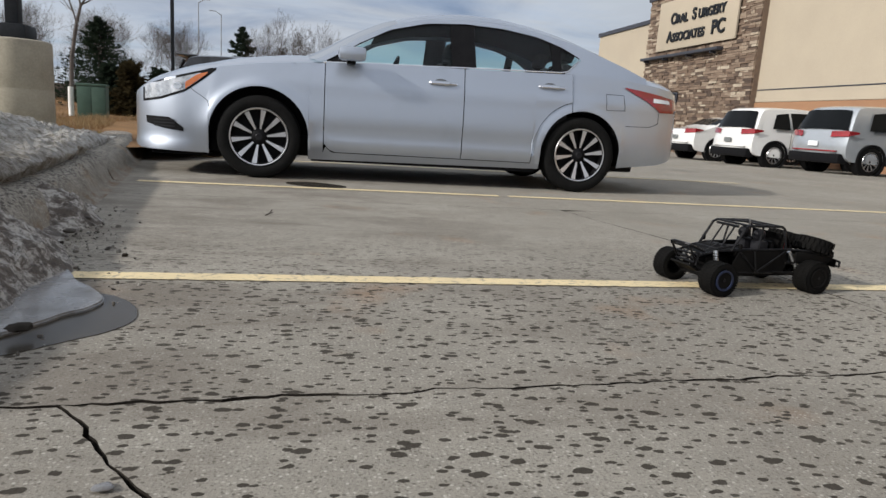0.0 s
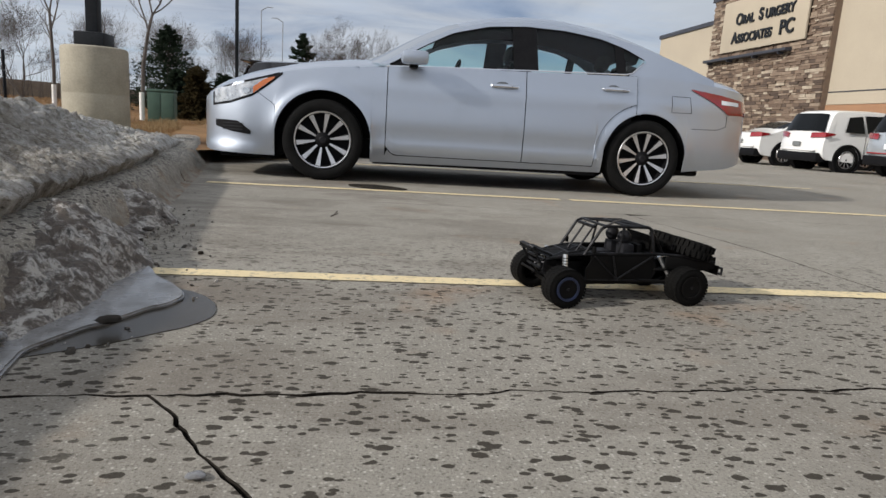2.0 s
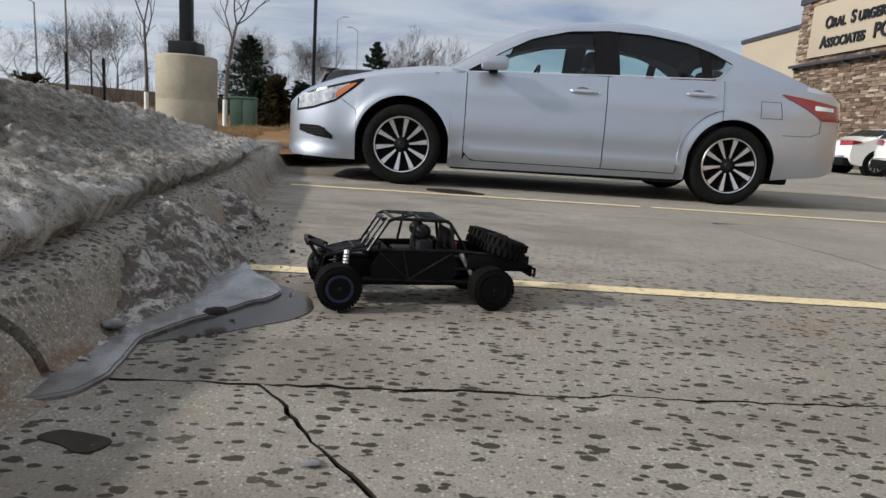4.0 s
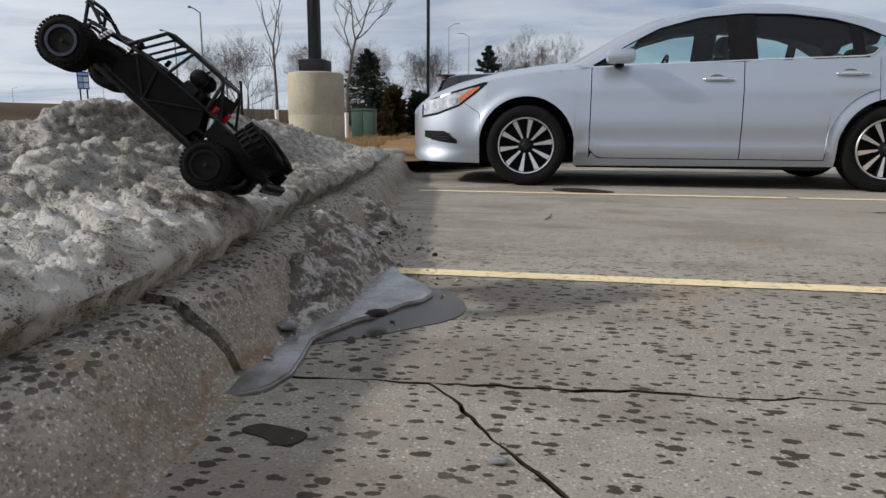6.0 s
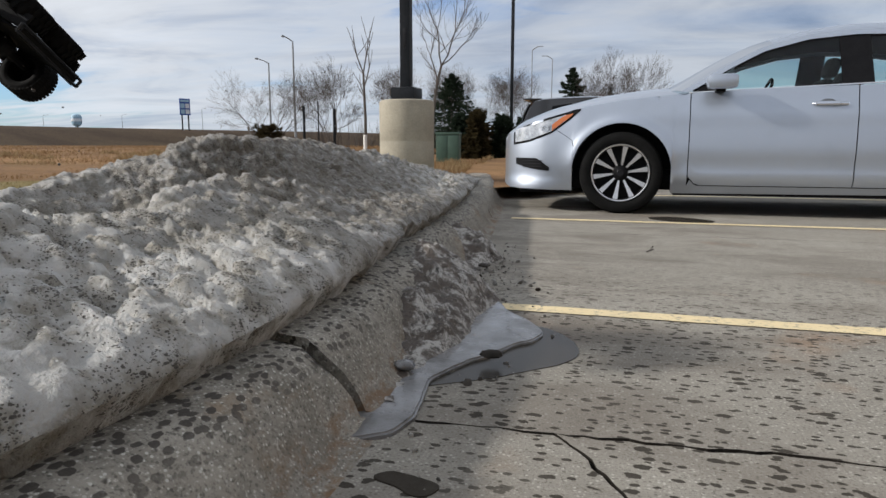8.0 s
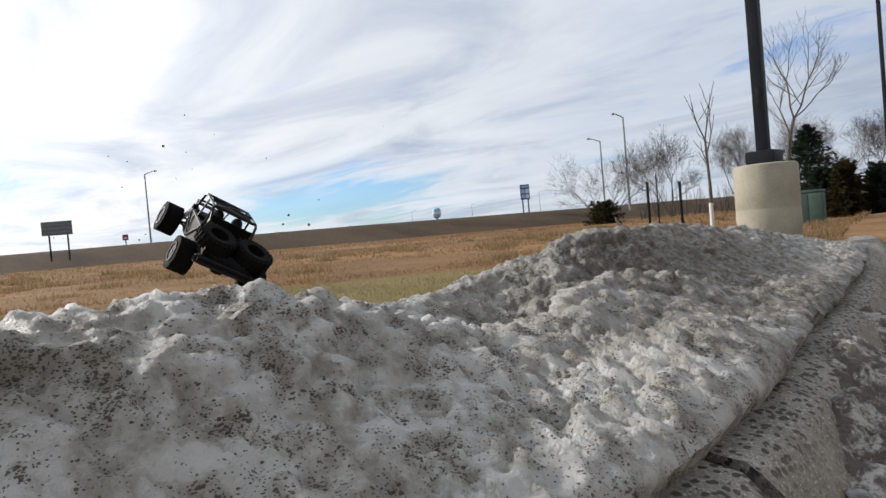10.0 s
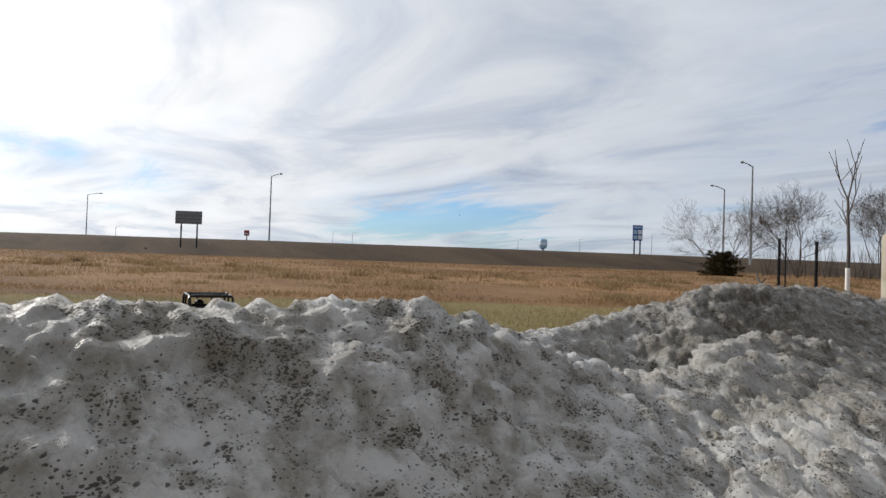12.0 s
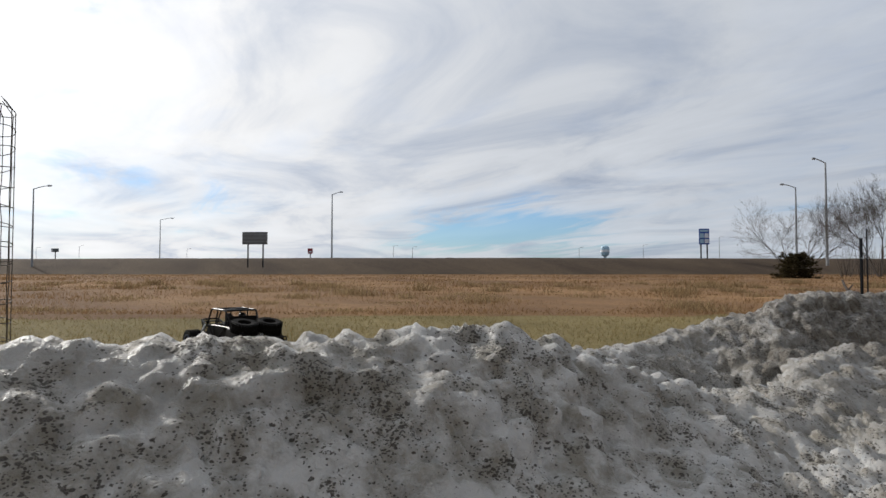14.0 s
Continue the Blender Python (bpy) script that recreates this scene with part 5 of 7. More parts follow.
boxy_car("suv", "white compact SUV with red tail lamps parked beside a silver one", pose(12.45, 15.3, lot_z(0, 15.3)), M_WHITE_PAINT, SUV, SUV_GLASS, 1.02, (0.85, 3.55), 4.5, 1.84, (1.55, 1.08, 0.27, 0.08))
boxy_car("suv", "silver-grey compact SUV with dark lower bumper", pose(12.9, 12.45, lot_z(0, 12.45)), M_GREY_PAINT, SUV, SUV_GLASS, 1.02, (0.85, 3.55), 4.5, 1.84, (1.55, 1.08, 0.27, 0.08))
boxy_car("saloon_car", "pearl white saloon with upright red tail lamps", pose(12.5, 18.3, lot_z(0, 18.3)), M_WHITE_PAINT, SALOON, SALOON_GLASS, 0.98, (0.95, 3.75), 4.8, 1.82, (1.36, 1.05, 1.25, 0.62))
boxy_car("suv", "white SUV only partly in view", pose(13.2, 9.7, lot_z(0, 9.7)), M_WHITE_PAINT, SUV, SUV_GLASS, 1.02, (0.85, 3.55), 4.5, 1.84, (1.55, 1.08, 0.27, 0.08))

boxy_car("suv", "glossy black SUV backed to the kerb beyond the sedan", pose(-2.20, 12.65, lot_z(0, 12.65)), M_BLACK_PAINT, SUV, SUV_GLASS, 1.02, (0.85, 3.55), 4.5, 1.84, (1.56, 1.08, 0.27, 0.08), True)


# ---- the radio-controlled truck; it heads along -x ----
M_CAGE = mat("cage_tube", (0.030, 0.030, 0.032), (0.010, 0.010, 0.011), 30, 0.36, 0.6)
M_PANEL = mat("matte_black_panel", (0.0035, 0.0035, 0.004), (0.007, 0.0065, 0.006), 18, 0.6, relief=0.1, grain=120)
M_TREAD = mat("muddy_tyre", (0.0035, 0.0035, 0.0035), (0.007, 0.0065, 0.006), 22, 0.8, relief=0.3, grain=150)
M_BLUE = mat("blue_ring", (0.008, 0.017, 0.055), (0.006, 0.010, 0.025), 20, 0.65, 0.1)
M_SHOCK = mat("silver_shock", (0.55, 0.56, 0.57), (0.4, 0.41, 0.42), 30, 0.3, 0.9)
M_FIGURE = mat("figure_black", (0.012, 0.012, 0.014), (0.022, 0.022, 0.025), 30, 0.45)
M_REDLAMP = mat("red_lamp", (0.50, 0.02, 0.03), (0.36, 0.012, 0.02), 30, 0.25)


WHEEL = 0.90


def toy_wheel(parent, at, ring):
    w = new("wheel")
    w.parent = parent
    w.empty_display_size = 0.03
    w.location = at
    s = -1 if at[1] < 0 else 1
    tyre = lathe(bmesh.new(), [(0.040, -0.034), (0.047, -0.037), (0.057, -0.038), (0.0635, -0.034), (0.0668, -0.024), (0.0674, 0.0), (0.0668, 0.024), (0.0635, 0.034), (0.057, 0.038), (0.047, 0.037), (0.040, 0.034)], 36, "Y", close=True)
    lugs = bmesh.new()
    for k in range(36):
        q = Matrix.Rotation(k * math.tau / 36, 4, "Y")
        for y0, y1 in ((-0.036, -0.014), (-0.010, 0.010), (0.014, 0.036)):
            off = 0.12 if y0 == -0.010 else 0.0
            box(lugs, -0.0042, y0, 0.061, 0.0042, y1, 0.0684, 0, q @ Matrix.Rotation(off, 4, "Y"))
    part("tyre", tyre, M_TREAD, w, smooth=40)
    tagged(part("tread", lugs, M_TREAD, w, smooth=None), kind="stuff")
    rim = lathe(bmesh.new(), [(0.041, s * 0.036), (0.036, s * 0.036), (0.033, s * 0.020), (0.014, s * 0.016), (0.012, s * 0.030), (0.001, s * 0.030)], 24, "Y")
    part("rim", rim, M_PANEL, w)
    part("beadlock_ring", lathe(bmesh.new(), [(0.042, s * 0.036), (0.042, s * 0.040), (0.034, s * 0.040), (0.034, s * 0.036)], 24, "Y", close=True), ring, w)
    for k in range(6):
        a = k * math.tau / 6
        sp = bmesh.new()
        rod(sp, (0.012 * math.cos(a), s * 0.024, 0.012 * math.sin(a)), (0.035 * math.cos(a), s * 0.030, 0.035 * math.sin(a)), 0.004, 0.003, 6)
        part("spoke", sp, M_PANEL, w)
    nut = bmesh.new()
    rod(nut, (0, s * 0.028, 0), (0, s * 0.039, 0), 0.006, 0.006, 6)
    part("wheel_nut", nut, M_CAGE, w, smooth=None)
    for ob in w.children:
        ob.data.transform(Matrix.Scale(WHEEL, 4))
    return w


def tube(parent, name, *lines, r=0.0042, m=None):
    bm = bmesh.new()
    for l in lines:
        pipe(bm, l, r, 7)
    return part(name, bm, m or M_CAGE, parent)


def both(*pts):
    return [[(x, s * y, z) for x, y, z in pts] for s in (-1, 1)]


def toy_truck():
    t = thing("toy_truck", "black radio-controlled desert truck with tube cage and spare tyres", "toy truck")
    part("chassis", boxed(-0.235, -0.062, 0.050, 0.20, 0.062, 0.066, 0.004), M_PANEL, t)
    part("skid_plate", boxed(-0.30, -0.055, 0.062, -0.225, 0.055, 0.070, 0.003, Matrix.Translation((-0.235, 0, 0.06)) @ Matrix.Rotation(radians(28), 4, "Y") @ Matrix.Translation((0.235, 0, -0.06))), M_PANEL, t)
    part("motor_box", boxed(-0.21, -0.045, 0.066, -0.11, 0.045, 0.125, 0.008), M_PANEL, t)
    part("battery_tray", boxed(-0.02, -0.05, 0.066, 0.10, 0.05, 0.115, 0.006), M_PANEL, t)
    # lower body panels
    for s in (-1, 1):
        bm = bmesh.new()
        out = [(-0.125, 0.068), (-0.130, 0.110), (-0.105, 0.152), (0.108, 0.158), (0.128, 0.110), (0.110, 0.066)]
        a = [bm.verts.new((x, s * (0.094 - 0.10 * max(0, 0.11 - z)), z)) for x, z in out]
        b = [bm.verts.new((x, s * (0.090 - 0.10 * max(0, 0.11 - z)), z)) for x, z in out]
        bm.faces.new(a)
        bm.faces.new(b[::-1])
        for k in range(6):
            bm.faces.new((a[k], b[k], b[(k + 1) % 6], a[(k + 1) % 6]))
        bmesh.ops.recalc_face_normals(bm, faces=bm.faces[:])
        door = part("door_panel", bm, M_PANEL, t, smooth=None)
        tube(door, "panel_brace", [(-0.105, s * 0.097, 0.150), (-0.02, s * 0.097, 0.075), (0.105, s * 0.097, 0.152)], [(-0.04, s * 0.098, 0.152), (-0.02, s * 0.097, 0.075)], r=0.003)
        tube(t, "sill_tube", [(-0.15, s * 0.086, 0.075), (0.13, s * 0.088, 0.068), (0.19, s * 0.07, 0.085)], r=0.0048)
    floor = boxed(-0.12, -0.088, 0.064, 0.11, 0.088, 0.07)
    part("cabin_floor", floor, M_PANEL, t)
    hood = bmesh.new()
    grid_mesh(hood, [[(-0.245, y, 0.138) for y in (-0.06, 0, 0.06)], [(-0.17, y, 0.152) for y in (-0.068, 0, 0.068)], [(-0.10, y, 0.160) for y in (-0.08, 0, 0.08)]])
    part("bonnet_panel", hood, M_PANEL, t)
    # cage
    for l in both((-0.138, 0.086, 0.153), (-0.085, 0.086, 0.238), (-0.068, 0.084, 0.246), (0.085, 0.084, 0.244), (0.098, 0.086, 0.236), (0.112, 0.092, 0.158)):
        tube(t, "cage_hoop", l, r=0.0050)
    for l in both((-0.255, 0.058, 0.132), (-0.18, 0.070, 0.150), (-0.105, 0.090, 0.157), (0.112, 0.094, 0.160), (0.20, 0.106, 0.156), (0.338, 0.106, 0.134)):
        tube(t, "side_rail", l, r=0.0046)
    for l in both((-0.255, 0.055, 0.128), (-0.26, 0.052, 0.095), (-0.225, 0.06, 0.062)):
        tube(t, "nose_hoop", l)
    for l in both((-0.02, 0.090, 0.158), (-0.005, 0.086, 0.243)):
        tube(t, "door_pillar", l, r=0.004)
    for l in both((0.098, 0.085, 0.236), (0.155, 0.078, 0.156)):
        tube(t, "rear_stay", l)
    for x, z, y in ((-0.068, 0.246, 0.084), (0.010, 0.247, 0.084), (0.090, 0.243, 0.084), (-0.105, 0.157, 0.09), (0.112, 0.158, 0.092), (-0.17, 0.152, 0.07)):
        tube(t, "cross_tube", [(x, -y, z), (x, y, z)], r=0.0044)
    tube(t, "roof_brace", [(-0.068, -0.084, 0.247), (0.010, 0, 0.249), (0.09, -0.084, 0.244)], [(-0.068, 0.084, 0.247), (0.010, 0, 0.249), (0.09, 0.084, 0.244)], r=0.0038)
    for y in (-0.03, 0.03):
        tube(t, "windscreen_brace", [(-0.138, y, 0.155), (-0.08, y, 0.243)], r=0.0036)
    tube(t, "bonnet_brace", [(-0.25, -0.055, 0.136), (-0.105, 0.02, 0.162)], [(-0.25, 0.055, 0.136), (-0.105, -0.02, 0.162)], [(-0.18, -0.06, 0.155), (-0.105, -0.085, 0.175)], r=0.0036)
    part("light_bar", boxed(-0.098, -0.055, 0.234, -0.086, 0.055, 0.244, 0.003), M_CAGE, t)
    part("roof_panel", boxed(0.015, -0.07, 0.2445, 0.075, 0.07, 0.2475), M_PANEL, t)
    part("rear_bulkhead", boxed(0.108, -0.08, 0.10, 0.112, 0.08, 0.215, 0.0, None), M_PANEL, t)
    part("dash", boxed(-0.105, -0.078, 0.128, -0.075, 0.078, 0.160, 0.006), M_PANEL, t)
    for y in (-0.038, 0.038):
        seat = boxed(0.012, y - 0.028, 0.075, 0.075, y + 0.028, 0.10, 0.008)
        box(seat, 0.062, y - 0.03, 0.08, 0.082, y + 0.03, 0.185, 0.008)
        part("seat", seat, M_PANEL, t)
        doll = bmesh.new()
        bmesh.ops.create_uvsphere(doll, u_segments=14, v_segments=10, radius=0.022, matrix=Matrix.Translation((0.028, y, 0.205)) @ Matrix.Diagonal((1.1, 0.95, 1.05, 1)))
        box(doll, 0.012, y - 0.026, 0.10, 0.058, y + 0.026, 0.186, 0.014)
        box(doll, -0.05, y - 0.03, 0.125, 0.03, y + 0.03, 0.15, 0.01)
        f = part("driver_doll", doll, M_FIGURE, t, "black helmeted toy driver doll")
    # bed
    part("bed_floor", boxed(0.115, -0.10, 0.104, 0.330, 0.10, 0.112, 0.003), M_PANEL, t)
    for s in (-1, 1):
        side = boxed(0.150, s * 0.104 - 0.004, 0.112, 0.340, s * 0.104 + 0.004, 0.152, 0.003)
        part("bed_side", side, M_PANEL, t)
        sp = lathe(bmesh.new(), [(0.034, -0.026), (0.056, -0.028), (0.065, -0.018), (0.066, 0.0), (0.065, 0.018), (0.056, 0.028), (0.034, 0.026)], 28, "Z", Matrix.Translation((0.272, s * 0.069, 0.172)) @ Matrix.Rotation(radians(14), 4, "Y"), close=True)
        lugs = bmesh.new()
        for k in range(24):
            q = Matrix.Translation((0.272, s * 0.069, 0.172)) @ Matrix.Rotation(radians(14), 4, "Y") @ Matrix.Rotation(k * math.tau / 24, 4, "Z")
            box(lugs, 0.060, -0.0045, -0.024, 0.0695, 0.0045, -0.003, 0, q)
            box(lugs, 0.060, 0.002, 0.003, 0.0695, 0.010, 0.024, 0, q)
        spare = part("spare_tyre", sp, M_TREAD, t)
        tagged(part("tread", lugs, M_TREAD, spare, smooth=None), kind="stuff")
        lamp = boxed(0.113, s * 0.06 - 0.012, 0.150, 0.124, s * 0.06 + 0.012, 0.182, 0.004)
        part("tail_lamp", lamp, M_REDLAMP, t, "red tail lamp")
        part("fuel_cell", boxed(0.122, s * 0.045 - 0.02, 0.108, 0.162, s * 0.045 + 0.02, 0.138, 0.006), M_PANEL, t)
        # suspension
        tube(t, "front_arm", [(-0.15, s * 0.045, 0.066), (-0.222, s * 0.105, 0.070), (-0.25, s * 0.045, 0.068)], r=0.005, m=M_PANEL)
        tube(t, "upper_arm", [(-0.18, s * 0.05, 0.10), (-0.222, s * 0.10, 0.088)], r=0.0035)
        body = tube(t, "shock", [(-0.205, s * 0.098, 0.082), (-0.195, s * 0.070, 0.150)], r=0.0085, m=M_SHOCK)
        tube(body, "spring", *[[(-0.205 + 0.010 * k / 8 + 0.011 * math.cos(a), s * (0.098 - 0.028 * k / 8) + 0.011 * math.sin(a), 0.082 + 0.068 * k / 8) for a in np.linspace(0, math.tau, 9)] for k in range(2, 8)], r=0.0014, m=M_PANEL)
        body = tube(t, "shock", [(0.18, s * 0.098, 0.075), (0.135, s * 0.086, 0.150)], r=0.0075, m=M_SHOCK)
        tube(t, "trailing_arm", [(0.06, s * 0.088, 0.072), (0.15, s * 0.098, 0.068), (0.215, s * 0.10, 0.075)], r=0.006, m=M_PANEL)
        tube(t, "bumper_stay", [(0.32, s * 0.06, 0.112), (0.352, s * 0.075, 0.098)], r=0.004)
    part("rear_axle", rod(bmesh.new(), (0.218, -0.105, 0.072), (0.218, 0.105, 0.072), 0.011), M_PANEL, t)
    part("differential", lathe(bmesh.new(), [(0.008, -0.03), (0.026, -0.018), (0.028, 0.0), (0.026, 0.018), (0.008, 0.03)], 16, "Y", Matrix.Translation((0.218, 0, 0.075))), M_PANEL, t)
    part("drive_shaft", rod(bmesh.new(), (0.09, 0, 0.075), (0.20, 0, 0.075), 0.006), M_SHOCK, t)
    bumper = tube(t, "rear_bumper", [(0.352, -0.128, 0.098), (0.352, 0.128, 0.098)], [(0.352, -0.128, 0.118), (0.352, 0.128, 0.118)], [(0.352, -0.128, 0.098), (0.352, -0.128, 0.118)], [(0.352, 0.128, 0.098), (0.352, 0.128, 0.118)], r=0.0042)
    part("bumper_plate", boxed(0.346, -0.115, 0.092, 0.350, 0.115, 0.124), M_PANEL, bumper)
    front = tube(t, "front_bumper", [(-0.262, -0.06, 0.132), (-0.268, 0, 0.134), (-0.262, 0.06, 0.132)], [(-0.266, -0.055, 0.118), (-0.272, 0, 0.120), (-0.266, 0.055, 0.118)], [(-0.268, -0.052, 0.104), (-0.274, 0, 0.106), (-0.268, 0.052, 0.104)], r=0.0042)
    tube(t, "nose_bar", [(-0.235, -0.056, 0.146), (-0.292, -0.050, 0.168), (-0.302, -0.03, 0.172), (-0.302, 0.03, 0.172), (-0.292, 0.050, 0.168), (-0.235, 0.056, 0.146)], r=0.005)
    part("nose_plate", boxed(-0.305, -0.048, 0.158, -0.255, 0.048, 0.163, 0.002), M_PANEL, t)
    for y in (-0.05, 0.05):
        tube(t, "nose_strut", [(-0.300, y, 0.170), (-0.262, y, 0.108)], r=0.0045)
    for s in (-1, 1):
        part("mirror", boxed(-0.115, s * 0.098 - 0.006, 0.162, -0.105, s * 0.098 + 0.006, 0.182, 0.003), M_PANEL, t)
    wheels = [toy_wheel(t, (x, s * 0.131, 0.0684 * WHEEL), M_BLUE if x < 0 else M_PANEL) for x in (-0.222, 0.218) for s in (-1, 1)]
    return t, wheels


truck, truck_wheels = toy_truck()


# ---- gutter ice, grit and puddle ----
def blob_outline(pts, step=0.02, wob=0.008, seed=0):
    out = []
    for _ in range(3):
        pts = [q for a, b in zip(pts, pts[1:] + pts[:1]) for q in ((a[0] * 0.75 + b[0] * 0.25, a[1] * 0.75 + b[1] * 0.25), (a[0] * 0.25 + b[0] * 0.75, a[1] * 0.25 + b[1] * 0.75))]
    n = len(pts)
    for k in range(n):
        a, b = Vector(pts[k]), Vector(pts[(k + 1) % n])
        m = max(1, int((b - a).length / step))
        for i in range(m):
            p = a.lerp(b, i / m)
            out.append((p.x + wob * noise.noise(Vector((p.x * 14, p.y * 14, seed))), p.y + wob * noise.noise(Vector((p.x * 14, p.y * 14, seed + 7)))))
    return out


def slab_of(name, outline, z0, z1, material, label, category, round_by=0.006, kind="stuff"):
    bm = prism(bmesh.new(), outline, z0, z1)
    top = [e for e in bm.edges if all(abs(v.co.z - z1) < 1e-5 for v in e.verts)]
    if round_by:
        bmesh.ops.bevel(bm, geom=top, offset=round_by, segments=3, affect="EDGES")
    return tagged(mesh_object(name, bm, material, smooth=50), label, category, kind=kind)


def water():
    m, t, s, c = begin("puddle_water")
    n = noise_tex(t, c, 6, 4)
    link(t, mix(t, n, (0.028, 0.024, 0.019), (0.05, 0.044, 0.036)), s.inputs["Base Color"])
    s.inputs["Roughness"].default_value = 0.22
    s.inputs["Specular IOR Level"].default_value = 0.15
    bump(t, s, noise_tex(t, c, 60, 2), 0.05, 0.002)
    return m


M_WATER = water()
slab_of("puddle", blob_outline([(-0.25, -0.92), (-0.10, -0.80), (0.02, -0.715), (0.10, -0.64), (0.19, -0.55), (0.21, -0.44), (0.17, -0.32), (0.08, -0.22), (-0.1, -0.2), (-0.25, -0.4)], seed=3), -0.02, 0.0022, M_WATER, "dark shallow puddle of meltwater", "puddle", 0, "structure")
slab_of("ice_sheet", blob_outline([(-0.21, -1.13), (-0.14, -1.135), (-0.085, -1.06), (-0.078, -0.97), (-0.105, -0.86), (-0.11, -0.76), (-0.075, -0.66), (-0.02, -0.57), (0.03, -0.47), (0.085, -0.375), (0.09, -0.30), (0.04, -0.20), (-0.05, -0.10), (-0.10, 0.02), (-0.20, 0.18), (-0.40, 0.25), (-0.36, -0.3), (-0.28, -0.9)], seed=9), -0.01, 0.012, M_ICE, "grey gritty ice sheet in the gutter", "ice", 0.005)
slab_of("wet_patch", blob_outline([(0.48, 3.0), (0.75, 2.86), (0.95, 3.0), (0.80, 3.2), (0.60, 3.3), (0.42, 3.2)], seed=5), -0.02, 0.0032, M_WATER, "wet patch under the front of the sedan", "puddle", 0, "structure")
slab_of("oil_stain", blob_outline([(-0.07, -1.255), (-0.03, -1.285), (0.03, -1.275), (0.05, -1.245), (0.00, -1.222), (-0.03, -1.235), (-0.06, -1.225)], 0.006, 0.024, 12), -0.02, 0.003, M_DAMP, "damp dark stain on the concrete", "stain", 0, "structure")


def rubble():
    bm = bmesh.new()
    rows = []
    for y in np.arange(-0.95, 1.50, 0.018):
        row = []
        for u in np.linspace(-0.10, 0.30, 26):
            k = 0.125 * math.exp(-((y - 0.05) / 0.30) ** 2) + 0.05 * math.exp(-((y + 0.42) / 0.16) ** 2) + 0.085 * math.exp(-((y - 1.02) / 0.18) ** 2) + 0.02
            shape = max(0.0, 1 - max(0, u + 0.03) / (0.12 + 0.9 * k)) ** 1.1
            v = Vector((u * 3, y * 3, 0))
            z = k * 1.2 * shape + (0.032 * lump(v, 4.0, 3.0) + 0.024 * lump(v, 9.0, 5.0) + 0.014 * lump(v, 19.0, 7.0) + 0.010 * noise.noise(v * 30)) * min(1, k * 16) * min(1, shape * 3)
            row.append((kerb_x(y) + u, y, z - 0.012))
        rows.append(row)
    grid_mesh(bm, rows)
    tagged(mesh_object("gutter_slush", bm, M_SLUSH, smooth=60), "dirty frozen slush and grit piled against the kerb", "snow", kind="stuff")
    rnd = random.Random(11)
    bits = bmesh.new()
    for _ in range(800):
        y = rnd.gauss(0.25, 0.55)
        x = kerb_x(y) + abs(rnd.gauss(0.05, 0.13))
        r = rnd.choice((0.002, 0.003, 0.004, 0.006, 0.011 if rnd.random() < 0.3 else 0.003))
        m = Matrix.Translation((x, y, r * 0.4 + (0.03 if x < kerb_x(y) + 0.1 and abs(y) < 0.4 else 0))) @ Euler((rnd.random() * 6, rnd.random() * 6, 0)).to_matrix().to_4x4() @ Matrix.Diagonal((rnd.uniform(0.7, 1.5), rnd.uniform(0.7, 1.3), rnd.uniform(0.5, 0.9), 1))
        bmesh.ops.create_icosphere(bits, subdivisions=1, radius=r, matrix=m)
    tagged(mesh_object("grit", bits, M_GRITBITS, smooth=None), "loose gravel and ice crumbs in the gutter", "gravel", kind="stuff")
    for x, y, r, mtl, lab in ((-0.185, -0.76, 0.026, M_ICE, "flat pale ice chip"), (0.36, -1.28, 0.014, M_ICE, "small ice chip on the concrete"), (-0.30, 0.62, 0.022, M_GRIT, "black clod of frozen dirt"), (-0.36, 0.95, 0.035, M_GRIT, "dark clod of frozen dirt"), (0.0, -0.62, 0.030, M_SOIL_SHADE, "wet clump of leaves in the puddle")):
        bm = bmesh.new()
        bmesh.ops.create_icosphere(bm, subdivisions=3, radius=r)
        for v in bm.verts:
            v.co *= 1 + 0.35 * noise.noise(v.co * 60 + Vector((x, y, 0)))
            v.co.z *= 0.45 if r < 0.03 and y > -1 else 0.22
        ob = mesh_object("clod", bm, mtl, smooth=60)
        ob.location = (x, y, 0.02 if mtl is M_ICE and y < -1 else 0.03)
        if y < -1:
            ob.location.z = 0.006
        tagged(ob, lab, "clod", "clods in the gutter")
    tw = bmesh.new()
    pipe(tw, [(0.405, 1.385, 0.004), (0.42, 1.41, 0.008), (0.43, 1.44, 0.018), (0.436, 1.447, 0.026)], 0.0032, 6)
    pipe(tw, [(0.42, 1.41, 0.008), (0.442, 1.418, 0.015)], 0.0024, 6)
    tagged(mesh_object("twig", tw, M_BARK_DARK), "short dark twig lying on the concrete", "twig")


def slush():
    m, t, s, c = begin("slush")
    big = noise_tex(t, c, 13, 7, 0.72, 0.6)
    grit = noise_tex(t, c, 60, 5, 0.7)
    col = mix(t, ramp(t, [(0.43, 0.0), (0.53, 1.0)], big), (0.44, 0.42, 0.39), (0.085, 0.066, 0.052))
    col = mix(t, ramp(t, [(0.50, 0.0), (0.62, 0.85)], grit), col, (0.035, 0.028, 0.022))
    link(t, col, s.inputs["Base Color"])
    s.inputs["Roughness"].default_value = 0.55
    bump(t, s, math_node(t, "ADD", big, grit), 0.8, 0.015)
    return m


M_SLUSH = slush()
M_GRITBITS = blades("grit_bits", (0.05, 0.042, 0.035), (0.48, 0.46, 0.43))
rubble()


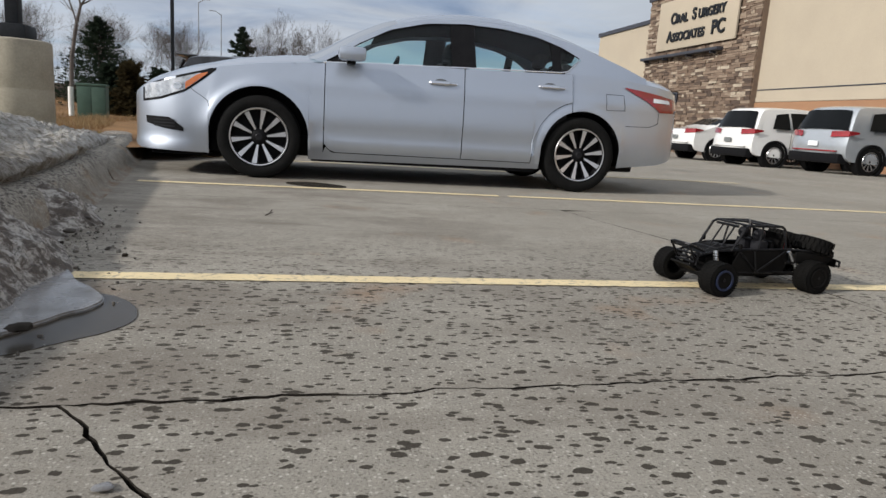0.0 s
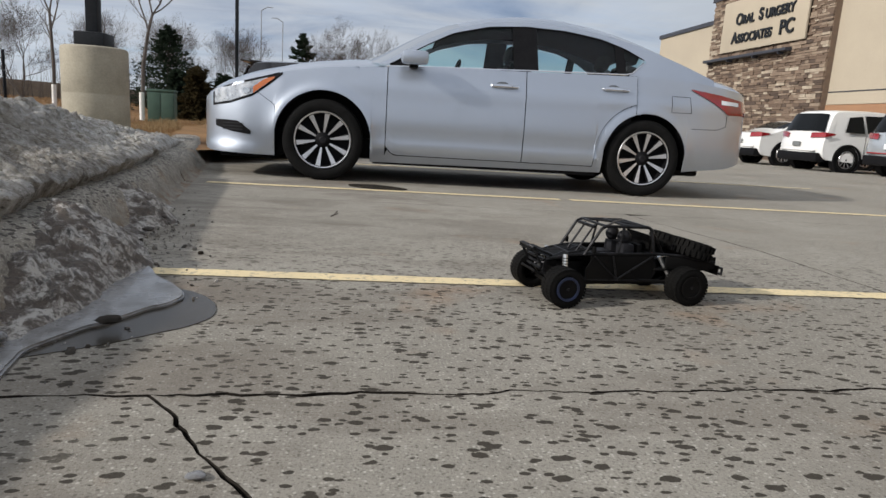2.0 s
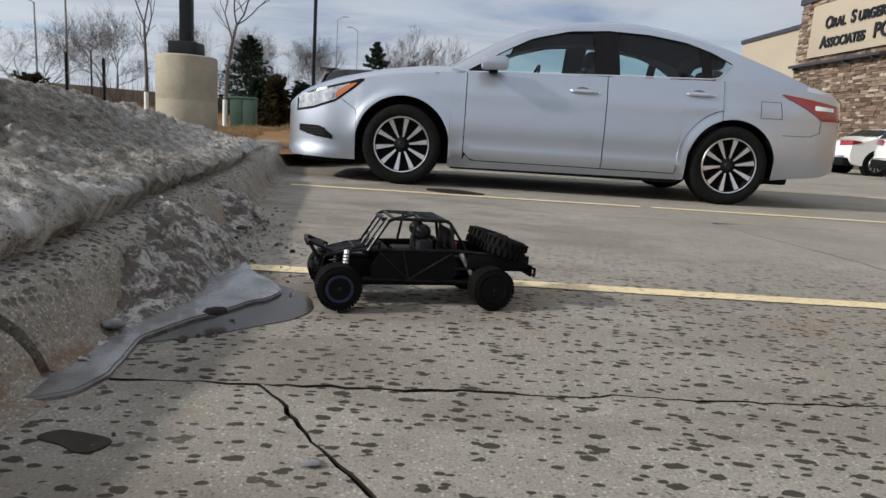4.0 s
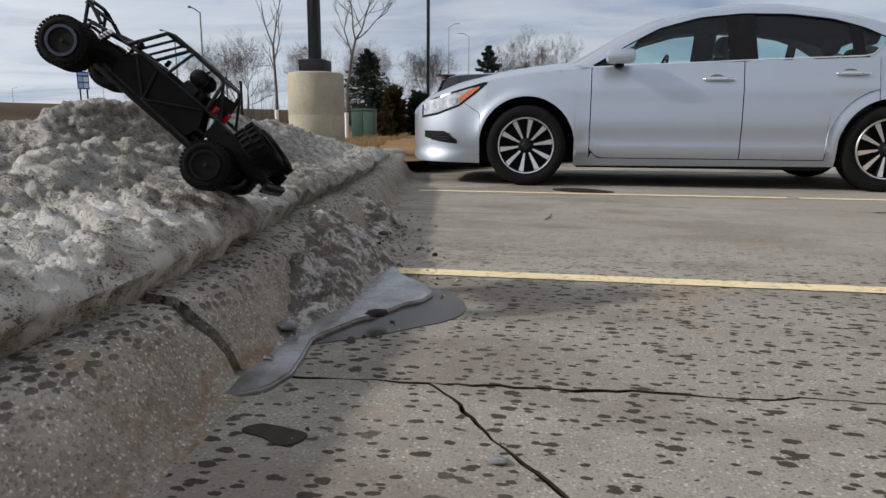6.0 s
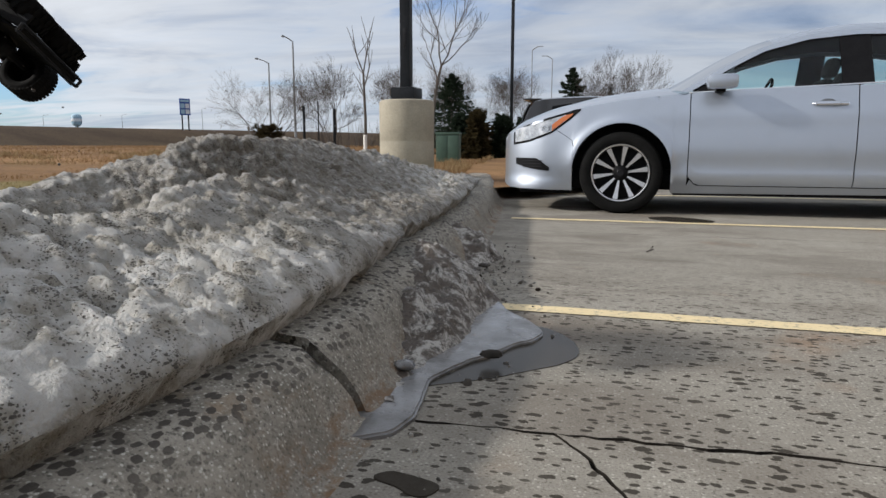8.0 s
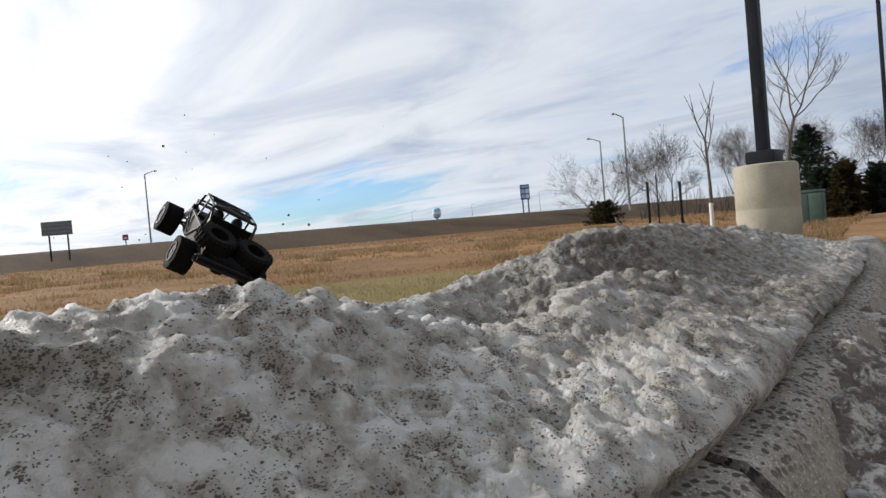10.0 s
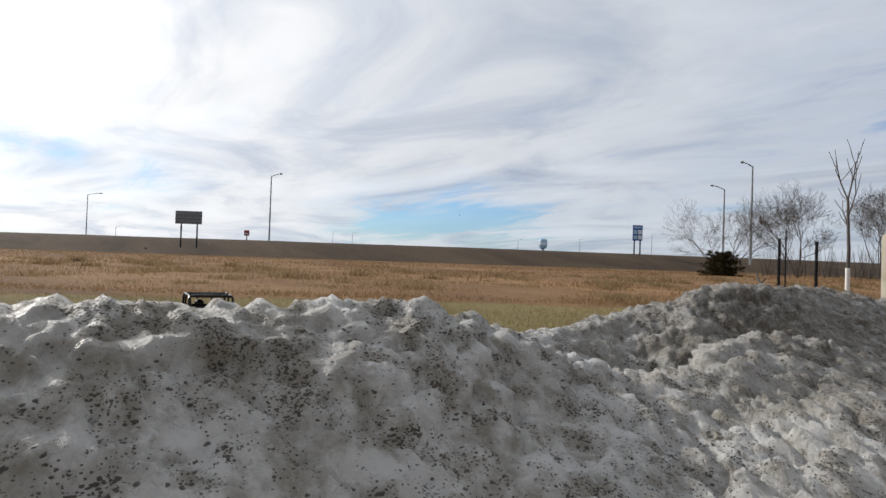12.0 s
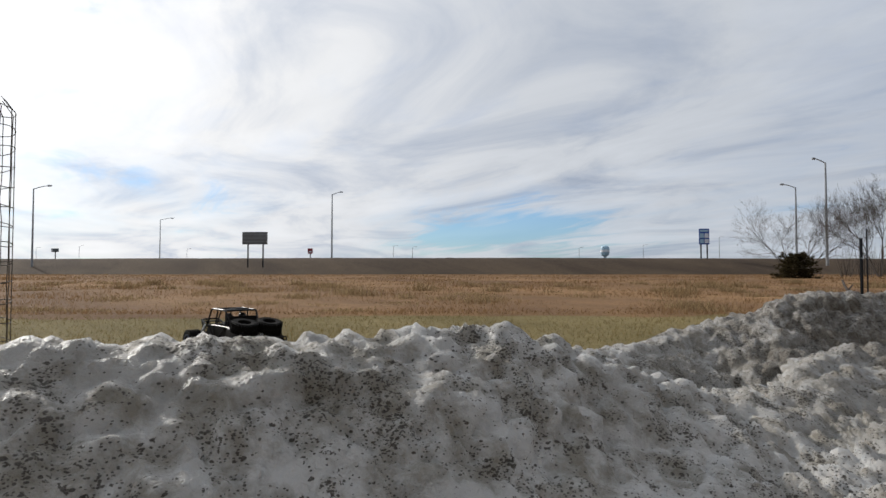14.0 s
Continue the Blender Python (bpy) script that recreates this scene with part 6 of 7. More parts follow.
# ---- light pole on its pedestal ----
def lot_lamp():
    t = thing("lamp_post", "black square lamp pole bolted to a round concrete pedestal", "lamp post", pose(-2.40, 5.62, 0.0))
    prof = [(0.335, 0.0), (0.335, 0.30), (0.332, 0.31), (0.335, 0.32), (0.334, 0.60), (0.331, 0.61), (0.334, 0.62), (0.335, 1.07), (0.325, 1.095), (0.30, 1.105)]
    part("pedestal", lathe(bmesh.new(), prof, 48, "Z"), M_PED, t, "tan cast concrete drum with pour lines")
    part("base_cover", boxed(-0.155, -0.155, 1.105, 0.155, 0.155, 1.255, 0.02), M_BLACK_STEEL, t)
    pole = part("pole", boxed(-0.062, -0.062, 1.255, 0.062, 0.062, 8.0, 0.008), M_BLACK_STEEL, t)
    part("hand_hole_cover", boxed(-0.02, -0.066, 1.72, 0.02, -0.060, 1.95, 0.002), M_DARK_METAL, pole)
    part("lamp_head", boxed(-0.2, -0.75, 7.85, 0.2, -0.06, 8.0, 0.03), M_BLACK_STEEL, t)
    f = thing("lamp_post", "tall thin black lamp pole with a box head", "lamp post", pose(-5.55, 30, 0.0))
    part("pole", boxed(-0.07, -0.07, 0, 0.07, 0.07, 8.9, 0.01), M_BLACK_STEEL, f)
    part("lamp_head", boxed(-0.05, -0.18, 8.72, 0.75, 0.18, 8.95, 0.04), M_BLACK_STEEL, f)
    b = thing("utility_cabinet", "dull green steel utility cabinet on the lawn", "utility box", pose(-5.42, 18.3, field_z(-5.4, 18.3) - 0.03, 0, 0, 8))
    part("body", boxed(-0.36, -0.3, 0, 0.36, 0.3, 0.95, 0.015), M_BOX, b)
    part("lid", boxed(-0.38, -0.32, 0.95, 0.38, 0.32, 1.02, 0.015), M_BOX, b)
    part("door", boxed(-0.33, -0.318, 0.08, -0.01, -0.302, 0.92, 0.004), M_BOX, b)
    part("door", boxed(0.01, -0.318, 0.08, 0.33, -0.302, 0.92, 0.004), M_BOX, b)


lot_lamp()


# ---- trees ----
def grow(bm, twigs, p, d, length, r, level, rnd, up, bend, split, limit):
    steps = 3
    for _ in range(steps):
        d = (d + Vector((rnd.gauss(0, bend), rnd.gauss(0, bend), rnd.gauss(0, bend) + up))).normalized()
        q = p + d * length / steps
        r2 = max(r * 0.88, limit * 0.45)
        rod(bm if r > limit else twigs, p, q, r, r2, 6 if r > limit else 3, False)
        p, r = q, r2
        if level > 0 and rnd.random() < split:
            side = Vector((rnd.gauss(0, 1), rnd.gauss(0, 1), rnd.gauss(0, 0.4))).normalized()
            grow(bm, twigs, p, (d * 0.75 + side * 0.75).normalized(), length * rnd.uniform(0.55, 0.8), r * 0.62, level - 1, rnd, up, bend, split, limit)
    if level > 0:
        for _ in range(2):
            side = Vector((rnd.gauss(0, 1), rnd.gauss(0, 1), rnd.gauss(0, 0.3))).normalized()
            grow(bm, twigs, p, (d + side * 0.55).normalized(), length * rnd.uniform(0.6, 0.85), r * 0.72, level - 1, rnd, up, bend, split, limit)


def bare_tree(m, height, seed, label, stems=1, levels=4, wrap=0.0, spread=0.25, bark=None, thick=1.0, up=0.10, tmin=0.0):
    t = thing("bare_tree", label, "tree", m, "bare winter trees")
    rnd = random.Random(seed)
    wood, twigs = bmesh.new(), bmesh.new()
    for _ in range(stems):
        d = Vector((rnd.gauss(0, spread), rnd.gauss(0, spread), 1)).normalized()
        start = height * (0.30 if stems == 1 else 0.16)
        r = height * 0.012 * thick / math.sqrt(stems)
        rod(wood, (0, 0, 0), d * start, r * 1.25, r, 8, False)
        grow(wood, twigs, d * start, d, height * 0.27, r, levels, rnd, up, 0.12, 0.75, max(0.0045, height * 0.0012))
    part("trunk", wood, bark or M_BARK, t)
    tagged(part("twig_spray", twigs, bark or M_BARK, t), kind="stuff")
    if wrap:
        part("trunk_wrap", lathe(bmesh.new(), [(height * 0.0155 * thick, 0.02), (height * 0.0150 * thick, wrap)], 12, "Z"), M_WRAP, t, "white spiral trunk guard")
    return t


def conifer(m, height, width, seed, label, material, count, taper=1.0, name="conifer", floor=0.06, leaf=1.0):
    t = thing(name, label, "tree", m)
    rnd = random.Random(seed)
    trunk = rod(bmesh.new(), (0, 0, 0), (0, 0, height * 0.96), height * 0.022, 0.01, 8)
    part("trunk", trunk, M_BARK_DARK, t)
    verts, faces = [], []

    def tuft(p, out, size):
        side = out.cross(Vector((rnd.gauss(0, 1), rnd.gauss(0, 1), rnd.gauss(0, 1)))).normalized()
        i = len(verts)
        verts.extend((tuple(p - out * size * 0.6 + side * size * 0.38), tuple(p - out * size * 0.6 - side * size * 0.38), tuple(p + out * size)))
        faces.append((i, i + 1, i + 2))

    limbs = max(40, count // 55)
    for k in range(limbs):
        h = floor + (1 - floor) * ((k + rnd.random()) / limbs) ** 1.15
        a = k * 2.4 + rnd.gauss(0, 0.3)
        reach = (width / 2 * (1 - h) ** taper + 0.04) * rnd.uniform(0.62, 1.18)
        rise = rnd.gauss(0.10 + 0.45 * h, 0.10)
        for _ in range(count // limbs):
            u = rnd.random() ** 0.7
            wide = reach * 0.30 * (1.05 - u)
            p = Vector((reach * u, rnd.gauss(0, wide), h * height + reach * (rise * u - 0.30 * u * u + 0.16 * u ** 4) + rnd.gauss(0, 0.035 * reach + 0.02)))
            out = Vector((1, rnd.gauss(0, 0.6), rnd.gauss(0.15, 0.35))).normalized()
            turn = Matrix.Rotation(a, 3, "Z")
            tuft(turn @ p, turn @ out, height * leaf * rnd.uniform(0.013, 0.030))
    me = bpy.data.meshes.new("crown")
    me.from_pydata(verts, [], faces)
    me.materials.append(material)
    c = new("crown", me)
    c.parent = t
    return t


def trees():
    g = lambda x, y: pose(x, y, field_z(x, y) - 0.03)
    bare_tree(g(-5.63, 12.0), 3.75, 3, "slim young bare tree with a white trunk guard", levels=2, wrap=0.75, spread=0.02, thick=0.75, up=0.25)
    bare_tree(g(-6.09, 18.6), 5.6, 8, "young bare tree with a white trunk guard", levels=4, wrap=0.9, spread=0.03, thick=0.85, up=0.2)
    p = far(0.535, 0, 35)
    bare_tree(g(p.x, p.y), 5.2, 21, "spreading leafless shrub at the field edge", stems=7, levels=4, spread=0.75, bark=M_BARK, up=0.03)
    p = far(0.66, 0, 40)
    bare_tree(g(p.x, p.y), 6.3, 5, "pale leafless tree beyond the fence posts", stems=4, levels=5, spread=0.28)
    p = far(0.80, 0, 42)
    bare_tree(g(p.x, p.y), 6.4, 15, "pale leafless tree in a thicket", stems=4, levels=5, spread=0.28)
    p = far(0.96, 0, 40)
    bare_tree(g(p.x, p.y), 6.6, 25, "grey leafless tree in a thicket", stems=4, levels=5, spread=0.28)
    p = far(1.13, 0, 40)
    bare_tree(g(p.x, p.y), 7.0, 35, "grey leafless tree in a thicket", stems=4, levels=5, spread=0.28)
    p = far(1.45, 0, 44)
    bare_tree(g(p.x, p.y), 7.6, 45, "grey leafless tree in a thicket", stems=3, levels=5, spread=0.25)
    p = far(1.9, 0, 40)
    bare_tree(g(p.x, p.y), 6.0, 46, "grey leafless tree in a thicket", stems=3, levels=5, spread=0.25)
    bare_tree(pose(-1.1, 46, 0), 6.9, 55, "broad leafless tree behind the parked sedan", stems=4, levels=5, spread=0.20, up=0.13)
    bare_tree(pose(-8.6, 30, 0), 3.6, 65, "leafless shrub beside the dark evergreens", stems=5, levels=4, spread=0.45)
    bare_tree(pose(-3.0, 50, 0), 5.0, 66, "small distant leafless shrub", stems=5, levels=4, spread=0.5)
    conifer(g(-7.5, 26.2), 3.55, 4.3, 1, "dark green spruce behind the utility cabinet", M_NEEDLE, 9500, 0.85)
    conifer(pose(-4.15, 46, 0), 5.9, 4.4, 2, "dark distant spruce over the bonnet line", M_NEEDLE, 5000, 0.75, leaf=1.3)
    conifer(pose(-1.6, 47.5, 0), 4.9, 2.3, 9, "dark distant spruce behind the leafless tree", M_NEEDLE, 2200)
    for x, y, h, w, s in ((-5.35, 22.0, 1.85, 1.25, 3), (-6.2, 22.8, 1.75, 1.4, 4), (-4.55, 22.6, 1.6, 1.5, 5), (-3.8, 23.2, 1.5, 1.5, 7)):
        conifer(g(x, y), h, w, s, "rounded brown-green arborvitae shrub in a hedge", M_CEDAR if s == 3 else M_NEEDLE, 6000, 0.38, "hedge_shrub", 0.0, 2.3)
    p = far(0.533, 0, 34)
    conifer(g(p.x, p.y), 1.25, 2.3, 8, "dark dense juniper bush at the field edge", M_CEDAR, 6000, 0.32, "bush", 0.0, 3.0)
    # thicket undergrowth: many thin stems
    rnd = random.Random(77)
    bm = bmesh.new()
    for _ in range(1500):
        q = far(rnd.uniform(0.60, 2.2), 0, rnd.uniform(38, 52))
        h = rnd.uniform(0.8, 2.6)
        z = field_z(q.x, q.y) - 0.05
        rod(bm, (q.x, q.y, z), (q.x + rnd.gauss(0, 0.3), q.y + rnd.gauss(0, 0.3), z + h), 0.02, 0.006, 3, False)
    tagged(mesh_object("thicket", bm, M_BARK_DARK), "brown leafless brush along the field edge", "brush", kind="stuff")
    bm = bmesh.new()
    for _ in range(900):
        q = far(rnd.uniform(-0.75, 0.0), 0, rnd.uniform(240, 300))
        rod(bm, (q.x, q.y, 2), (q.x + rnd.gauss(0, 1), q.y + rnd.gauss(0, 1), 2 + rnd.uniform(0.6, 1.0) * (2.2 + 2.4 * max(0, noise.noise(Vector((q.x * 0.03, q.y * 0.03, 1)))))), 0.3, 0.1, 3, False)
    tagged(mesh_object("tree_line", bm, M_BARK), "low distant line of leafless trees", "trees", kind="stuff")


trees()


# ---- field furniture ----
def fence_posts():
    for x, y, h in ((-3.98, 6.9, 0.87), (-4.50, 6.95, 0.92), (-8.6, 15.6, 1.7)):
        p = thing("fence_post", "thin dark steel fence post in the turf", "fence post", pose(x, y, field_z(x, y)), "fence posts")
        bm = boxed(-0.018, -0.006, -0.2, 0.018, 0.006, h)
        box(bm, -0.005, -0.024, -0.2, 0.005, 0.0, h - 0.004)
        part("post", bm, M_BLACK_STEEL, p, smooth=None)
        part("clip", boxed(-0.022, -0.010, h * 0.7, 0.022, 0.010, h * 0.72), M_GALV, p, smooth=None)
    st = bmesh.new()
    pipe(st, [(-1.50, 0.72, 0.52), (-1.52, 0.745, 0.600), (-1.54, 0.755, 0.625), (-1.555, 0.77, 0.645)], 0.0055, 6)
    pipe(st, [(-1.52, 0.745, 0.600), (-1.51, 0.77, 0.625)], 0.0035, 6)
    tagged(mesh_object("stick", st, M_BARK), "bleached stick poking out of the snow bank", "stick")


def road_lamp(side, top, d, arm, label="tall grey highway lamp with a curved arm"):
    p = far(side, 0, d)
    z1 = far(side, top, d).z
    t = thing("street_lamp", label, "street lamp", pose(p.x, p.y, 2.4), "highway lamps")
    h = z1 - 2.4
    part("pole", rod(bmesh.new(), (0, 0, -1), (0, 0, h - 0.3), 0.13, 0.075, 10), M_GALV, t)
    bm = bmesh.new()
    dx, dy = 0.5237 * arm * d, 0.852 * arm * d
    pts = [(dx * u, dy * u, h - 0.35 + 0.42 * math.sin(u * math.pi / 2)) for u in np.linspace(0, 0.85, 6)]
    pipe(bm, pts, 0.05, 6)
    part("arm", bm, M_GALV, t)
    e = Vector(pts[-1])
    head = bmesh.new()
    rod(head, e, e + Vector((dx, dy, 0)) * 0.22, 0.13, 0.08, 8)
    part("lamp_head", head, M_GALV, t)


def board(name, label, category, side0, side1, up0, up1, d, foot, face, posts=2):
    a, b = far(side0, up0, d), far(side1, up0, d)
    c = (a + b) / 2
    w = (b - a).length
    h = (up1 - up0) * d
    t = thing(name, label, category, Matrix.Translation((c.x, c.y, a.z)) @ Matrix.Rotation(math.atan2(0.852, 0.5237), 4, "Z"))
    part("panel", boxed(-w / 2, -0.04, 0, w / 2, 0.04, h, 0.01), face, t)
    drop = (foot - up0) * d - 0.5
    for k in range(posts):
        x = 0 if posts == 1 else (-w * 0.28 if k == 0 else w * 0.32)
        part("post", boxed(x - 0.07, 0.05, drop, x + 0.07, 0.19, h * 0.9), M_DARK_METAL, t, smooth=None)
    return t, w, h


def far_things():
    road_lamp(-0.168, 0.1255, 95, 0.0150)
    road_lamp(-0.428, 0.0860, 150, 0.0190)
    road_lamp(-0.621, 0.1350, 80, 0.0260)
    road_lamp(0.581, 0.1760, 60, -0.0190)
    road_lamp(0.535, 0.1370, 75, -0.0220)
    for s, u, d in ((-0.615, 0.042, 330), (-0.55, 0.045, 330), (-0.387, 0.040, 330), (-0.075, 0.045, 330), (-0.046, 0.043, 330), (0.206, 0.042, 330), (0.303, 0.046, 330), (0.418, 0.058, 280)):
        road_lamp(s, u, d, 0.006, "distant thin highway lamp")
    for x, y, h, a in ((-9.2, 60, 9.2, 1.0), (-7.6, 62, 8.6, -1.0)):
        t = thing("street_lamp", "distant grey street lamp behind the evergreens", "street lamp", pose(x, y, 0), "highway lamps")
        part("pole", rod(bmesh.new(), (0, 0, 0), (0, 0, h), 0.055, 0.035, 8), M_GALV, t)
        part("arm", pipe(bmesh.new(), [(0, 0, h), (a * 0.5, 0, h + 0.3), (a, 0, h + 0.3)], 0.035, 6), M_GALV, t)
    t, w, h = board("highway_sign", "grey back of a large highway sign on two posts", "road sign", -0.3035, -0.2655, 0.0465, 0.0655, 78, 0.018, M_SIGN_GREY)
    for k in range(3):
        part("rib", boxed(-w / 2, -0.07, h * (0.2 + 0.28 * k), w / 2, -0.042, h * (0.24 + 0.28 * k)), M_GALV, t, smooth=None)
    t, w, h = board("highway_sign", "small dark red route sign", "road sign", -0.2045, -0.1970, 0.0325, 0.0405, 110, 0.022, M_SIGN_RED, 1)
    part("sign_stripe", boxed(-w * 0.3, -0.055, h * 0.25, w * 0.3, -0.042, h * 0.5), M_SIGN_WHITE, t, smooth=None)
    board("highway_sign", "small grey back of a roadside sign", "road sign", -0.592, -0.581, 0.035, 0.0405, 130, 0.02, M_SIGN_GREY, 1)
    t, w, h = board("highway_sign", "blue highway services sign with white panels", "road sign", 0.3873, 0.4030, 0.0465, 0.0705, 85, 0.018, M_SIGN_BLUE)
    for x0, z0, x1, z1 in ((-0.40, 0.80, 0.40, 0.92), (-0.42, 0.42, -0.04, 0.70), (0.04, 0.42, 0.42, 0.70), (-0.42, 0.08, -0.04, 0.34), (0.04, 0.08, 0.42, 0.34)):
        part("sign_panel", boxed(x0 * w, -0.055, z0 * h, x1 * w, -0.042, z1 * h), M_SIGN_WHITE if x0 * z0 > -0.1 and z0 < 0.5 and x0 > 0 else M_TOWER, t, smooth=None)
    # water tower
    p = far(0.2450, 0, 600)
    t = thing("water_tower", "pale blue water tower on the horizon", "water tower", pose(p.x, p.y, 0))
    part("stem", rod(bmesh.new(), (0, 0, 0), (0, 0, 17), 1.6, 1.2, 16), M_TOWER, t)
    part("tank", lathe(bmesh.new(), [(1.2, 16), (3.2, 17.2), (3.9, 19), (4.0, 23), (3.4, 25), (1.5, 26.0), (0.4, 26.2)], 28, "Z"), M_TOWER, t)
    part("band", lathe(bmesh.new(), [(4.03, 20.0), (4.05, 22.2)], 28, "Z"), M_SIGN_WHITE, t)
    # traffic whose roofs show over the crest
    for s, d, mtl, lab in ((0.009, 118, M_BLACK_PLASTIC, "dark car passing on the embankment"), (-0.157, 118, M_GREY_PAINT, "grey car passing on the embankment")):
        p = far(s, 0, d)
        t = thing("passing_car", lab, "car", Matrix.Translation((p.x, p.y, 2.05)) @ Matrix.Rotation(math.atan2(0.852, 0.5237), 4, "Z"))
        bm = bmesh.new()
        out = [(-2.1, 0.3), (-2.2, 0.8), (-1.2, 0.95), (-0.6, 1.42), (0.7, 1.42), (1.4, 0.95), (2.1, 0.8), (2.2, 0.3)]
        grid_mesh(bm, [[(x, y, z) for x, z in out] for y in (-0.85, 0.85)])
        for y in (-0.85, 0.85):
            bm.faces.new([bm.verts.new((x, y, z)) for x, z in out])
        part("body", bm, mtl, t)
        for x in (-1.3, 1.3):
            part("wheel", lathe(bmesh.new(), [(0.32, -0.9), (0.32, 0.9)], 16, "Y", Matrix.Translation((x, 0, 0.32))), M_RUBBER, t)
    # wire tree guard
    x, y = -4.70, -2.78
    t = thing("tree_guard", "rusty welded wire tree guard standing in the turf", "tree guard", pose(x, y, field_z(x, y)))
    rnd = random.Random(4)
    for k in range(16):
        a = k * math.tau / 16
        pts = [(0.24 * math.cos(a + 0.02 * rnd.gauss(0, 1)), 0.24 * math.sin(a + 0.02 * rnd.gauss(0, 1)), z) for z in np.linspace(0, 1.42, 12)]
        top = pts[-1]
        pts.append((top[0] * 0.75, top[1] * 0.75, 1.50))
        tube(t, "wire", pts, r=0.0028, m=M_WIRE)
    for k in range(13):
        z = 0.04 + k * 0.115
        tube(t, "ring", [(0.243 * math.cos(a), 0.243 * math.sin(a), z + 0.012 * math.sin(3 * a + k)) for a in np.linspace(0, math.tau, 25)], r=0.0028, m=M_WIRE)


fence_posts()
far_things()


# ---- the office building ----
def office():
    h = thing("office_building", "tan stucco and stone office building with a signboard", "building", pose(16.8, 0, -0.2))
    part("wall", boxed(0.25, -25, 0, 14, 20.8, 9.2), M_STUCCO, h)
    part("lower_band", boxed(0.20, -25, 0, 0.245, 20.78, 2.22), M_STUCCO_BAND, h, "brown painted lower band")
    part("reveal", boxed(0.235, -25, 2.66, 0.248, 20.78, 2.70), M_COPING, h, smooth=None)
    part("wall_ledge", boxed(0.222, -25, 2.24, 0.248, 20.78, 2.40), M_STUCCO, h)
    part("wall", boxed(0.5, 29.5, 0, 12, 36.5, 6.3), M_STUCCO, h)
    part("coping", boxed(0.42, 29.52, 6.3, 12.1, 36.6, 6.5), M_COPING, h)
    tower = part("stone_tower", boxed(0.03, 20.8, 0, 8, 29.5, 7.15), M_STONE, h, "mixed brown ledgestone facing")
    part("coping", boxed(-0.1, 20.7, 7.15, 8.1, 29.6, 7.4), M_COPING, h)
    sign = part("sign_board", boxed(-0.14, 22.1, 4.68, -0.06, 28.3, 6.88, 0.01), M_STUCCO, h, "cream sign board with dark raised letters")
    for words, y, z, big, small in ((("O", "RAL", " S", "URGERY"), 27.12, 5.80, 0.68, 0.52), (("A", "SSOCIATES", " ", "PC"), 27.3, 5.02, 0.68, 0.52)):
        at = y
        for i, w in enumerate(words):
            size = big if i % 2 == 0 or w == "PC" else small
            if w.startswith(" "):
                at -= 0.27
                w = w[1:]
            if not w:
                continue
            cu = bpy.data.curves.new("letters", "FONT")
            cu.body, cu.size, cu.extrude, cu.offset = w, size * (1.15 if w == "PC" else 1.0), 0.03, 0.016
            cu.materials.append(M_BLACK_STEEL)
            ob = new("letters", cu)
            ob.parent = sign
            ob.matrix_basis = Matrix.Translation((-0.17, at, z)) @ Matrix(((0, 0, -1, 0), (-1, 0, 0, 0), (0, 1, 0, 0), (0, 0, 0, 1)))
            at -= 0.86 * {"O": 0.60, "RAL": 1.16, "S": 0.55, "URGERY": 2.4, "A": 0.56, "SSOCIATES": 3.25, "PC": 1.2}[w]
    part("canopy_bar", boxed(-0.35, 22.9, 4.32, -0.05, 29.4, 4.44, 0.01), M_COPING, h)
    for y in (23.4, 25.2, 27.2, 29.0):
        part("bracket", boxed(-0.33, y - 0.03, 4.22, -0.06, y + 0.03, 4.31), M_COPING, h, smooth=None)
    door = part("door", boxed(-0.07, 26.05, 0.05, 0.0, 27.05, 2.15, 0.01), M_STUCCO, h)
    part("frame", boxed(-0.10, 25.95, 2.17, -0.02, 27.1, 2.75, 0.01), M_COPING, h)
    part("transom_window", boxed(-0.108, 26.03, 2.23, -0.102, 27.02, 2.69), M_PRIVACY, h, smooth=None)
    part("wall_lamp", boxed(-0.35, 27.5, 2.75, -0.05, 28.0, 2.95, 0.04), M_BLACK_STEEL, h)
    rnd = random.Random(2)
    rest_v, rest_f, n = [], [], 0
    shared = {}
    z = 0.02
    while z < 7.1:
        hh = rnd.choice((0.075, 0.10, 0.13))
        y = 20.82
        while y < 29.46:
            ww = rnd.choice((0.22, 0.30, 0.42, 0.56))
            y1 = min(29.48, y + ww)
            d = rnd.choice((0.01, 0.03, 0.05))
            clear = not (22.0 < (y + y1) / 2 < 28.4 and 4.65 < z < 6.8) and not (25.9 < (y + y1) / 2 < 27.2 and z < 2.75)
            if clear and y1 - y > 0.08:
                key = (round(y1 - y, 2), hh, d)
                if n < 300 and y < 23.2 and z > 1.6 and y1 - y > 0.21:
                    if key not in shared:
                        bm = boxed(-d, 0, 0, 0.03, key[0] - 0.012, hh - 0.012)
                        me = bpy.data.meshes.new("stone")
                        bm.to_mesh(me)
                        bm.free()
                        me.materials.append(M_STONE)
                        shared[key] = me
                    ob = new("stone", shared[key])
                    ob.parent = tower
                    ob.location = (0, y, z)
                    n += 1
                else:
                    i = len(rest_v)
                    rest_v += [(a, b, c) for a in (-d, 0.03) for b in (y, y1 - 0.012) for c in (z, z + hh - 0.012)]
                    rest_f += [tuple(i + k for k in q) for q in ((0, 1, 3, 2), (0, 4, 5, 1), (2, 3, 7, 6), (0, 2, 6, 4), (1, 5, 7, 3))]
            y = y1
        z += hh
    me = bpy.data.meshes.new("stone_rest")
    me.from_pydata(rest_v, [], rest_f)
    me.materials.append(M_STONE)
    ob = new("stone_facing", me)
    ob.parent = tower
